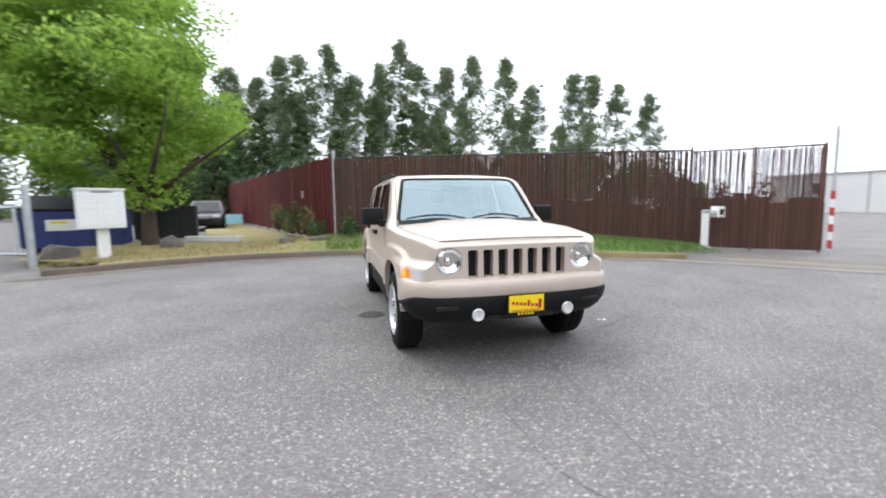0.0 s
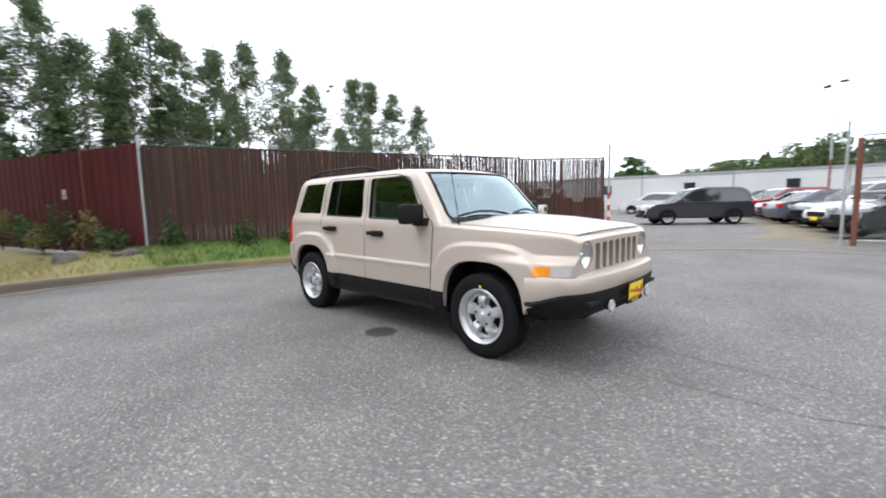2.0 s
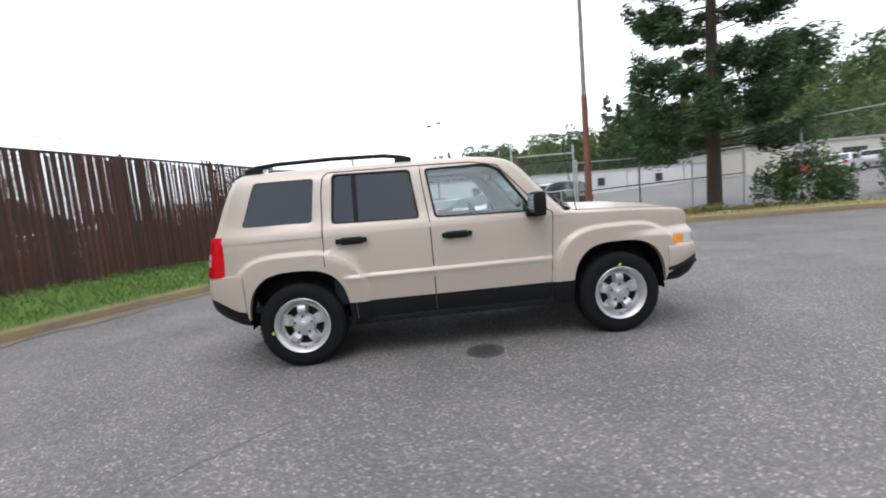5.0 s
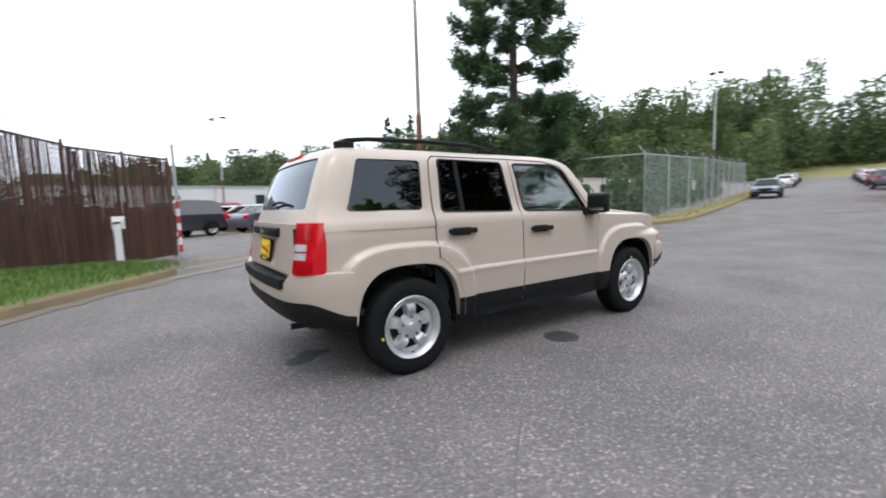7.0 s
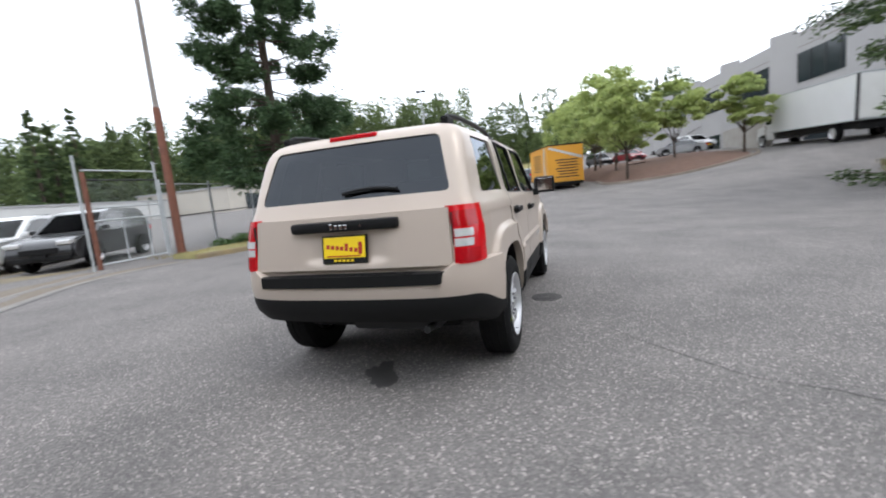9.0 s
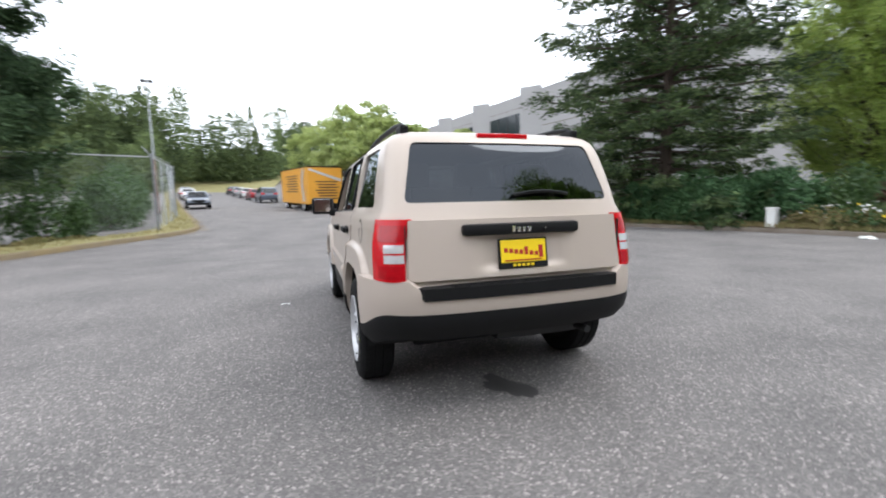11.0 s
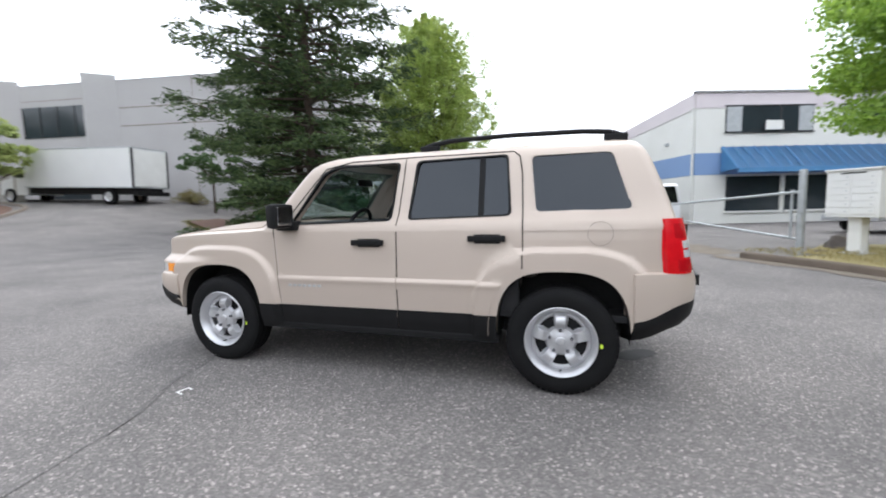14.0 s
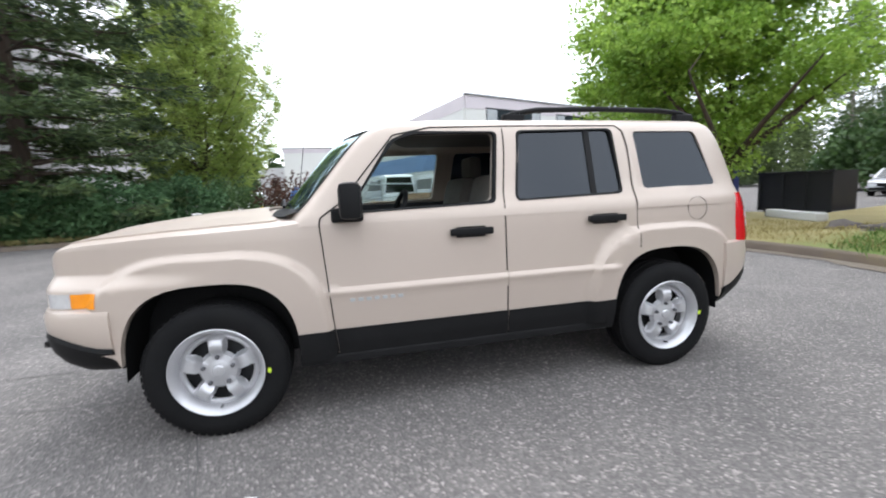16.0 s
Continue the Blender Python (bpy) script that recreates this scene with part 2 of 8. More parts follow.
M_LEAFPOP = mat("poplar_leaf", (0.17, 0.22, 0.10), 0.6, color2=(0.06, 0.088, 0.046), scale=0.3, island=0.8, trans=0.4)
M_SPRUCE = mat("spruce_needle", (0.115, 0.165, 0.060), 0.7, color2=(0.022, 0.040, 0.022), scale=0.7, island=0.8, trans=0.2, spec=0.2)
M_SHRUB = mat("shrub_leaf", (0.075, 0.14, 0.035), 0.6, color2=(0.03, 0.07, 0.02), scale=0.8, island=0.8, trans=0.25)
M_JUNIPER = mat("juniper_leaf", (0.085, 0.165, 0.068), 0.7, color2=(0.034, 0.08, 0.035), scale=0.8, island=0.8, trans=0.2, spec=0.2)
M_PINE = mat("pine_needle", (0.095, 0.155, 0.07), 0.7, color2=(0.034, 0.062, 0.032), scale=0.7, island=0.8, trans=0.2, spec=0.2)
M_WOODS = mat("far_woods", (0.17, 0.22, 0.085), 0.8, color2=(0.05, 0.075, 0.042), scale=0.06, island=0.7, trans=0.25, spec=0.1)
M_DEAD = mat("dead_twigs", (0.115, 0.052, 0.030), 0.9, color2=(0.06, 0.032, 0.022), scale=0.8, island=0.8)
M_WEED = mat("weeds", (0.16, 0.17, 0.055), 0.8, color2=(0.24, 0.175, 0.08), scale=0.5, island=0.9, trans=0.2)
M_GRASS = mat("grass_blades", (0.16, 0.24, 0.055), 0.7, color2=(0.075, 0.14, 0.03), scale=0.8, island=0.8, trans=0.25)
M_DRYGRASS = mat("dry_grass", (0.36, 0.30, 0.13), 0.85, color2=(0.22, 0.18, 0.07), scale=0.8, island=0.8, trans=0.15)
M_YELLOW = mat("yellow_trailer_paint", (0.72, 0.34, 0.03), 0.5, color2=(0.62, 0.28, 0.03), scale=0.7)
M_BLUEBIN = mat("blue_dumpster_paint", (0.015, 0.03, 0.15), 0.5, color2=(0.02, 0.03, 0.11), scale=2.5)
M_BLACK = mat("black_plastic", (0.009, 0.009, 0.0095), 0.55, color2=(0.013, 0.013, 0.0135), scale=6, spec=0.15)
M_BLACKBIN = mat("black_steel", (0.012, 0.013, 0.015), 0.6, color2=(0.02, 0.02, 0.022), scale=2)
M_WOODPAL = mat("pallet_wood", (0.45, 0.30, 0.18), 0.85, color2=(0.30, 0.19, 0.11), scale=3, objrand=0.6)
M_ROCK = mat("rock", (0.13, 0.11, 0.10), 0.9, color2=(0.075, 0.065, 0.06), scale=5, bump=0.8, bump_scale=12)
M_TYRE = mat("tyre_rubber", (0.008, 0.008, 0.009), 0.75, color2=(0.013, 0.013, 0.013), scale=8, spec=0.12)
M_SILVER = mat("silver_wheel_paint", (0.62, 0.62, 0.635), 0.36, 0.55, color2=(0.52, 0.52, 0.535), scale=5)
M_LUG = mat("lug_nut_steel", (0.20, 0.20, 0.21), 0.35, 0.7, color2=(0.10, 0.10, 0.11), scale=30)
M_CHROME = mat("chrome", (0.85, 0.85, 0.86), 0.08, 1.0, color2=(0.8, 0.8, 0.82))
M_BEIGE = mat("beige_metallic_paint", (0.515, 0.434, 0.372), 0.38, 0.15, color2=(0.500, 0.421, 0.360), scale=0.8, fine=300, coat=0.25, spec=0.35)
M_GLASS = glass_mat("clear_glass", (0.72, 0.80, 0.79), 0.075)
M_SCREEN = glass_mat("windscreen_glass", (0.45, 0.56, 0.57), 0.27, sheen=(0.72, 0.88, 0.93))
M_LENS = glass_mat("lamp_glass", (0.97, 0.97, 0.97), 0.05)
M_REFL = mat("lamp_reflector", (0.85, 0.86, 0.88), 0.16, 0.95, color2=(0.6, 0.6, 0.62), scale=40)
M_TINT = glass_mat("privacy_glass", (0.055, 0.06, 0.065), 0.05, sheen=(0.84, 0.91, 1.0))
M_LENSRED = mat("red_lens", (0.66, 0.008, 0.014), 0.2, color2=(0.48, 0.004, 0.010), scale=18, coat=0.35, spec=0.3)
M_LENSDEEP = mat("deep_red_lens", (0.46, 0.004, 0.010), 0.15, color2=(0.34, 0.003, 0.008), scale=30, coat=0.5, spec=0.4)
M_LENSWHITE = mat("clear_lens", (0.75, 0.74, 0.74), 0.15, 0.3, color2=(0.6, 0.6, 0.6), scale=30, coat=0.8)
M_LENSAMBER = mat("amber_lens", (0.95, 0.33, 0.015), 0.2, color2=(0.85, 0.27, 0.01), scale=25, coat=0.8)
M_CRACK = mat("tar_crack", (0.085, 0.081, 0.079), 0.9, color2=(0.13, 0.125, 0.12), scale=4)
M_GUTTER = mat("gutter_concrete", (0.25, 0.235, 0.215), 0.9, color2=(0.16, 0.15, 0.14), scale=1.2, fine=20, bump=0.3)
M_CARGLASS = mat("car_glass", (0.012, 0.014, 0.016), 0.05, color2=(0.025, 0.028, 0.03), scale=1.5, spec=1.0)
M_SILT = mat("gutter_silt", (0.135, 0.105, 0.08), 0.95, color2=(0.19, 0.165, 0.13), scale=2.0, fine=30, bump=0.5)
M_STRAW = mat("straw_and_gravel", (0.25, 0.20, 0.11), 0.95, color2=(0.15, 0.135, 0.115), scale=1.2, fine=18, bump=0.6)
M_SEAM = mat("panel_gap", (0.012, 0.011, 0.010), 0.9)
M_INTERIOR = mat("dark_interior", (0.028, 0.028, 0.03), 0.8, color2=(0.018, 0.018, 0.02), scale=8)
M_SEAT = mat("seat_cloth", (0.20, 0.18, 0.16), 0.9, color2=(0.15, 0.135, 0.12), scale=10)
M_PLATE = mat("yellow_plate", (0.90, 0.66, 0.01), 0.4, color2=(0.86, 0.60, 0.01), scale=4)
M_REDINK = mat("red_ink", (0.45, 0.02, 0.015), 0.5)
M_BLACKINK = mat("black_ink", (0.02, 0.02, 0.02), 0.5)
M_OIL = mat("oil_stain", (0.030, 0.028, 0.027), 0.7, color2=(0.055, 0.052, 0.05), scale=6)
M_PATCH = mat("iron_cover", (0.035, 0.033, 0.032), 0.7, color2=(0.055, 0.05, 0.048), scale=12, bump=0.5)
M_LIME = mat("lime_sticker", (0.62, 0.85, 0.05), 0.5)
M_CYAN = mat("pale_blue_board", (0.30, 0.62, 0.78), 0.5)
M_TARP = mat("blue_tarp", (0.06, 0.20, 0.50), 0.5, color2=(0.04, 0.14, 0.36), scale=2)


# ---- mesh helpers ----
def np_mesh(name, verts, faces):
    """A mesh from arrays of corners and of quads (or triangles)."""
    verts, faces = np.asarray(verts, np.float32), np.asarray(faces, np.int32)
    me = bpy.data.meshes.new(name)
    nf, k = faces.shape
    me.vertices.add(len(verts))
    me.vertices.foreach_set("co", verts.ravel())
    me.loops.add(nf * k)
    me.loops.foreach_set("vertex_index", faces.ravel())
    me.polygons.add(nf)
    me.polygons.foreach_set("loop_start", np.arange(0, nf * k, k, dtype=np.int32))
    me.polygons.foreach_set("loop_total", np.full(nf, k, np.int32))
    me.update(calc_edges=True)
    return me


def bm_mesh(name, bm, smooth=None):
    me = bpy.data.meshes.new(name)
    bmesh.ops.recalc_face_normals(bm, faces=bm.faces)
    bm.to_mesh(me)
    bm.free()
    if smooth:
        me.shade_smooth() if smooth is True else soften(me, smooth)
    return me


def soften(me, degrees):
    me.shade_smooth()
    me.set_sharp_from_angle(angle=radians(degrees))


def part(name, shape, material, parent=None, label=""):
    me = shape if isinstance(shape, bpy.types.Mesh) else bm_mesh(name, shape)
    ob = new(name, me)
    if not me.materials:
        me.materials.append(material)
    if parent:
        ob.parent = parent
    if label:
        ob["label"] = label
    return ob


def thing(name, label, category, group="", kind=""):
    return tagged(new(name), label, category, group, kind)


def add_box(bm, lo, hi, bevel=0.0):
    r = bmesh.ops.create_cube(bm, size=1.0)
    vs = r["verts"]
    for v in vs:
        v.co = Vector([lo[i] + (v.co[i] + 0.5) * (hi[i] - lo[i]) for i in range(3)])
    if bevel:
        es = list({e for v in vs for e in v.link_edges})
        bmesh.ops.bevel(bm, geom=es, offset=bevel, segments=2, affect='EDGES', profile=0.6)
    return bm


def box(lo, hi, bevel=0.0):
    return add_box(bmesh.new(), lo, hi, bevel)


def add_tube(bm, a, b, r1, r2=None, seg=8, cap=True):
    a, b = Vector(a), Vector(b)
    d = b - a
    m = Matrix.Translation((a + b) / 2) @ d.to_track_quat('Z', 'Y').to_matrix().to_4x4()
    bmesh.ops.create_cone(bm, cap_ends=cap, segments=seg, radius1=r1, radius2=r1 if r2 is None else r2, depth=d.length, matrix=m)
    return bm


def tube(a, b, r1, r2=None, seg=8):
    return add_tube(bmesh.new(), a, b, r1, r2, seg)


def lathe(profile, seg=40, axis='Y'):
    """Turn (radius, along) pairs about an axis into a closed skin."""
    bm = bmesh.new()
    rings = []
    for r, h in profile:
        ring = []
        for i in range(seg):
            a = 2 * math.pi * i / seg
            p = (r * math.cos(a), h, r * math.sin(a)) if axis == 'Y' else (r * math.cos(a), r * math.sin(a), h)
            ring.append(bm.verts.new(p))
        rings.append(ring)
    for p, q in zip(rings, rings[1:]):
        for i in range(seg):
            bm.faces.new((p[i], p[(i + 1) % seg], q[(i + 1) % seg], q[i]))
    return bm


def prism(poly, lo, hi, axis='Y'):
    """A flat outline pushed from lo to hi along an axis. poly: (x, z) for Y, (x, y) for Z, (y, z) for X."""
    bm = bmesh.new()
    def at(p, h):
        return {'Y': (p[0], h, p[1]), 'Z': (p[0], p[1], h), 'X': (h, p[0], p[1])}[axis]
    a = [bm.verts.new(at(p, lo)) for p in poly]
    b = [bm.verts.new(at(p, hi)) for p in poly]
    bm.faces.new(a)
    bm.faces.new(b[::-1])
    for i in range(len(poly)):
        j = (i + 1) % len(poly)
        bm.faces.new((a[j], a[i], b[i], b[j]))
    bmesh.ops.recalc_face_normals(bm, faces=bm.faces)
    return bm


def rounded(poly, r, seg=4):
    """The outline with its corners rounded by r."""
    out, n = [], len(poly)
    for i in range(n):
        p, a, b = Vector(poly[i]), Vector(poly[i - 1]), Vector(poly[(i + 1) % n])
        da, db = (a - p), (b - p)
        k = min(r, da.length * 0.45, db.length * 0.45)
        s, e = p + da.normalized() * k, p + db.normalized() * k
        for j in range(seg + 1):
            t = j / seg
            out.append(tuple((1 - t) ** 2 * s + 2 * t * (1 - t) * p + t * t * e))
    return out


def smooth01(a, b, v):
    t = np.clip((v - a) / (b - a), 0, 1)
    return t * t * (3 - 2 * t)


def H(x, y):
    """Height of the paved ground: level round the car, rising along the road and towards the loading bays."""
    u = 0.97 * x + 0.24 * y
    v = 0.24 * x - 0.97 * y
    s = np.maximum(u - 8, 0)
    z = 0.024 * s + 0.00022 * s * s
    z = np.minimum(z, 9 + 0 * z)
    z = z + smooth01(11, 24, x) * 0.115 * np.clip(v - 7, 0, 16)
    return z


# ---- the paved ground, one sheet to the horizon ----
def ground():
    def axis(near, far):
        a = np.linspace(-40, 60, near)
        g = np.geomspace(4, far, 18)
        return np.concatenate([-40 - g[::-1], a, 60 + g])
    xs, ys = axis(70, 1500), axis(70, 1500) - 10
    X, Y = np.meshgrid(xs, ys, indexing='ij')
    Z = H(X, Y) - 0.0
    v = np.stack([X, Y, Z], -1).reshape(-1, 3)
    n, m = X.shape
    i = np.arange(n * m).reshape(n, m)
    f = np.stack([i[:-1, :-1], i[1:, :-1], i[1:, 1:], i[:-1, 1:]], -1).reshape(-1, 4)
    me = np_mesh("ground", v, f)
    me.shade_smooth()
    tagged(part("ground", me, M_ASPHALT), "grey weathered asphalt lot and road with pale aggregate", "asphalt", kind="structure")


ground()

# kerb lines: round the turning circle, and along the road by the pine
KERB_A = [(-2.2, 6.5), (-2.7, 5.6), (-4.1, 3.8), (-5.05, 2.2), (-5.7, 0.6), (-6.05, -0.8), (-6.1, -2.4), (-5.95, -3.8), (-5.6, -4.9), (-5.05, -5.9), (-4.4, -7.1)]
KERB_B = [(4.0, 8.75), (5.2, 8.5), (7.0, 8.1), (9.3, 7.1), (11.3, 6.2), (12.9, 5.35), (15.0, 5.15), (20, 6.4), (28, 8.6), (44, 12.8), (90, 25)]
KERB_C = [(-2.6, -10.4), (-0.6, -11.9), (1.8, -12.7), (4.5, -12.5), (6.4, -11.8), (8.2, -11.2), (10.2, -10.7), (12.6, -10.7), (15, -11.6), (17.2, -12.6)]


def resample(pts, step):
    p = np.array(pts, float)
    out = []
    for a, b in zip(p, p[1:]):
        n = max(1, int(round(np.hypot(*(b - a)) / step)))
        out += [a + (b - a) * k / n for k in range(n)]
    out.append(p[-1])
    q = np.array(out)
    for _ in range(4):
        q[1:-1] = (q[:-2] + 2 * q[1:-1] + q[2:]) / 4
    return q


def normals(q):
    d = np.gradient(q, axis=0)
    d /= np.hypot(d[:, 0], d[:, 1])[:, None]
    return np.stack([-d[:, 1], d[:, 0]], -1)


def strip(name, q, rows, side):
    """Sweep (offset, height) rows along a line on the ground."""
    nrm = normals(q) * side
    base = H(q[:, 0], q[:, 1])
    v = np.stack([np.concatenate([q + nrm * o, (base + h)[:, None]], 1) for o, h in rows], 1)
    n, m = v.shape[:2]
    i = np.arange(n * m).reshape(n, m)
    f = np.stack([i[:-1, :-1], i[1:, :-1], i[1:, 1:], i[:-1, 1:]], -1).reshape(-1, 4)
    return np_mesh(name, v.reshape(-1, 3), f)


def kerb(name, pts, side, material, label):
    q = resample(pts, 0.5)
    jit = np.array([noise.noise(Vector((p[0] * 1.3, p[1] * 1.3, 4))) for p in q])
    q = q + normals(q) * (jit * 0.03)[:, None]
    me = strip(name, q, [(-0.02, -0.12), (0, 0.10), (0.02, 0.125), (0.14, 0.13), (0.16, 0.125), (0.165, -0.1)], side)
    # blunt ends
    vs = list(me.vertices)
    for end, inner in zip(vs[:6] + vs[-6:], vs[6:12] + vs[-12:-6]):
        end.co.xy = inner.co.xy
        end.co.z = min(end.co.z, inner.co.z) - 0.2
    tagged(part(name, me, material), label, "kerb", kind="structure")


kerb("kerb_1", KERB_A, -1, M_KERB, "worn concrete kerb with faded yellow paint")
kerb("kerb_2", KERB_B, 1, M_KERB, "concrete kerb with faded yellow paint along road")
kerb("kerb_3", KERB_C[1:], -1, M_KERBW, "low broken kerb overgrown with weeds")


def verge(name, pts, side, widths, rise, material, label, lift=0.115):
    q = resample(pts, 0.6)
    offs = [0.1] + [0.15 + (k / 14) ** 1.6 * widths for k in range(1, 15)]
    nrm = normals(q) * side
    rows = []
    for o in offs:
        p = q + nrm * o
        r = np.array([rise(a, b, o) + 0.04 * noise.noise(Vector((a * 0.9, b * 0.9, 1))) * min(1, o * 2) for a, b in p])
        rows.append(np.concatenate([p, (H(p[:, 0], p[:, 1]) + lift + r)[:, None]], 1))
    v = np.stack(rows, 1)
    v[0] = v[1] - (0, 0, 0.3)
    v[-1, :, 2] -= 0.6
    n, m = v.shape[:2]
    i = np.arange(n * m).reshape(n, m)
    f = np.stack([i[:-1, :-1], i[1:, :-1], i[1:, 1:], i[:-1, 1:]], -1).reshape(-1, 4)
    me = np_mesh(name, v.reshape(-1, 3), f)
    me.shade_smooth()
    return tagged(part(name, me, material), label, "grass", kind="structure")


def rise_a(x, y, o):
    """Bank up to the slat fence; nearly level by the maple."""
    g = float(smooth01(-3.5, -0.5, y)) * (1 - float(smooth01(4, 8, y)))
    return g * 0.27 * float(smooth01(0, 1.6, o)) + 0.03 * min(o, 1)


verge("verge_1", KERB_A[:-1] + [(-5.0, -6.7)], -1, 3.2, rise_a, M_VERGE, "grass bank, green by the fence and dry elsewhere")
verge("verge_2", KERB_B, 1, 1.2, lambda x, y, o: 0.03 * min(o, 1), M_DRYVERGE, "narrow dry grass strip behind the kerb")
verge("mulch_bed", KERB_C[1:], -1, 4.0, lambda x, y, o: (0.1 * min(o, 1.5) + 0.25 * float(smooth01(10, 13.5, x)) * (1 - float(smooth01(1.2, 3.4, o)))) * float(smooth01(-0.6, 1.2, x)), M_DIRT, "bark mulch bed under the conifer", lift=0.03)


def slab(name, poly, h, material, label, category, kind="structure"):
    """A sheet over an outline, following the ground at height h."""
    bm = bmesh.new()
    vs = [bm.verts.new((x, y, 0)) for x, y in poly]
    f = bm.faces.new(vs)
    bmesh.ops.triangulate(bm, faces=[f])
    for _ in range(3):
        bmesh.ops.subdivide_edges(bm, edges=[e for e in bm.edges if e.calc_length() > 2.0], cuts=1, use_grid_fill=True)
        bmesh.ops.triangulate(bm, faces=bm.faces)
    for v in bm.verts:
        v.co.z = float(H(v.co.x, v.co.y)) + h
    return tagged(part(name, bm, material), label, category, kind=kind)


slab("dry_lawn", [(-6.6, -1.0), (-6.7, -4.2), (-6.2, -5.3), (-5.6, -6.5), (-6.8, -8.4), (-11.5, -8.2), (-12.5, -5.8), (-26, -9.3), (-26, -7.25), (-10, -1.9)], 0.145, M_VERGE, "dry yellow lawn under the maple tree", "grass")
def ragged(name, pts, o0, o1, h, material, label, category, seed, wob=0.5):
    """A thin sheet along a line with an uneven outer edge."""
    q = resample(pts, 0.12)
    nr = normals(q)
    rows = []
    for k in range(4):
        f = k / 3
        w = np.array([o0 + (o1 - o0) * f * (1 + wob * noise.noise(Vector((p[0] * 1.1, p[1] * 1.1, seed))) + 0.35 * wob * noise.noise(Vector((p[0] * 6, p[1] * 6, seed)))) for p in q])
        p = q + nr * w[:, None]
        rows.append(np.concatenate([p, (H(p[:, 0], p[:, 1]) + h)[:, None]], 1))
    v = np.stack(rows, 1)
    n, m = v.shape[:2]
    i = np.arange(n * m).reshape(n, m)
    f = np.stack([i[:-1, :-1], i[1:, :-1], i[1:, 1:], i[:-1, 1:]], -1).reshape(-1, 4)
    tagged(part(name, np_mesh(name, v.reshape(-1, 3), f), material), label, category, kind="structure")


# concrete edge, dark joint and washed-out silt across the gateway
GATE_A = [(-2.6, 5.5), (-0.6, 7.1), (1.4, 8.6), (2.9, 9.0), (4.2, 8.75)]
GATE_B = [(-2.3, 6.9), (-0.2, 8.4), (1.4, 9.5), (3.2, 10.1)]
for nm, pts, w, h, m_, lab in (("gutter", GATE_A, 0.085, 0.016, M_GUTTER, "weathered concrete edge across the gateway"), ("gutter_edge", GATE_B, 0.06, 0.014, M_GUTTER, "second pale concrete edge in the gateway")):
    tagged(part(nm, strip(nm, resample(pts, 0.4), [(-w - 0.02, -0.02), (-w, h), (w, h), (w + 0.02, -0.02)], 1), m_), lab, "gutter", kind="structure")
ragged("gutter_silt", GATE_A, 0.09, 0.55, 0.005, M_SILT, "brown silt washed along the concrete edge", "silt", 3)
ragged("gutter_joint", GATE_A, -0.09, -0.16, 0.006, M_CRACK, "dark joint along the concrete edge", "joint", 4)
ragged("gate_silt", GATE_B, 0.05, 0.7, 0.0055, M_SILT, "brown silt in the gateway", "silt", 5)
ragged("kerb_silt", KERB_A, 0.01, 0.30, 0.009, M_SILT, "brown silt and leaf litter along the kerb foot", "silt", 6, wob=0.9)
ragged("road_silt", KERB_B, -0.01, -0.22, 0.005, M_SILT, "brown silt along the road kerb", "silt", 7, wob=0.9)
ragged("yard_straw", [(2.0, 11.8), (2.4, 14.5), (1.7, 17.5), (0.8, 20.8), (-0.2, 24.0)], 0.9, -1.6, 0.006, M_STRAW, "strip of dry straw and gravel before parked cars", "gravel", 9, wob=0.9)
ragged("yard_silt", [(-4.6, -7.4), (-3.6, -9.0), (-2.2, -10.6), (-0.4, -11.8), (1.8, -12.5)], 0.35, -1.3, 0.005, M_SILT, "brown silt and weeds in the yard gateway", "silt", 11, wob=0.7)
ragged("weed_strip", [(-2.8, -10.9), (-1.4, -11.9), (0.2, -12.6)], 0.2, -0.7, 0.008, M_STRAW, "straw-coloured weed litter in the yard gateway", "weeds", 12, wob=0.9)


# ---- fences ----
def at_ground(x, y):
    return float(H(x, y))


SLAT_MESHES = {}


def slat_mesh(h, w=0.074):
    """One privacy slat, slightly bowed, as tall as h."""
    key = (round(h, 2), w)
    if key not in SLAT_MESHES:
        bm = bmesh.new()
        add_box(bm, (-w / 2, -0.005, 0), (w / 2, 0.005, h))
        SLAT_MESHES[key] = bm_mesh("slat", bm)
        SLAT_MESHES[key].materials.append(M_SLAT)
    return SLAT_MESHES[key]


def wire_panel(bm, a, b, z0, z1, pitch=0.075, r=0.0025):
    """Diamond wire between two posts."""
    a, b = Vector(a), Vector(b)
    L = (b - a).length
    d = (b - a) / L
    hgt = z1 - z0
    n = int((L + hgt) / (pitch * 1.41))
    for k in range(n + 1):
        s = k * pitch * 1.41
        for sg in (1, -1):
            s0, s1 = (s - hgt, s) if sg == 1 else (s, s - hgt)
            t0, t1 = 0.0, 1.0
            lo, hi = min(s0, s1), max(s0, s1)
            if hi <= 0 or lo >= L:
                continue
            pts = []
            for t in (0, 1):
                pts.append([s0 + (s1 - s0) * t, z0 + hgt * t])
            (xa, za), (xb, zb) = pts
            def clip(x, xa=xa, xb=xb, za=za, zb=zb):
                return za + (zb - za) * (x - xa) / (xb - xa)
            if xa < 0: za, xa = clip(0), 0
            if xb < 0: zb, xb = clip(0), 0
            if xa > L: za, xa = clip(L), L
            if xb > L: zb, xb = clip(L), L
            p, q = a + d * xa, a + d * xb
            p.z, q.z = za, zb
            nn = Vector((-d.y, d.x, 0)) * r
            up = Vector((0, 0, r))
            vs = [bm.verts.new(v) for v in (p - up, p + up, q + up, q - up)]
            bm.faces.new(vs)


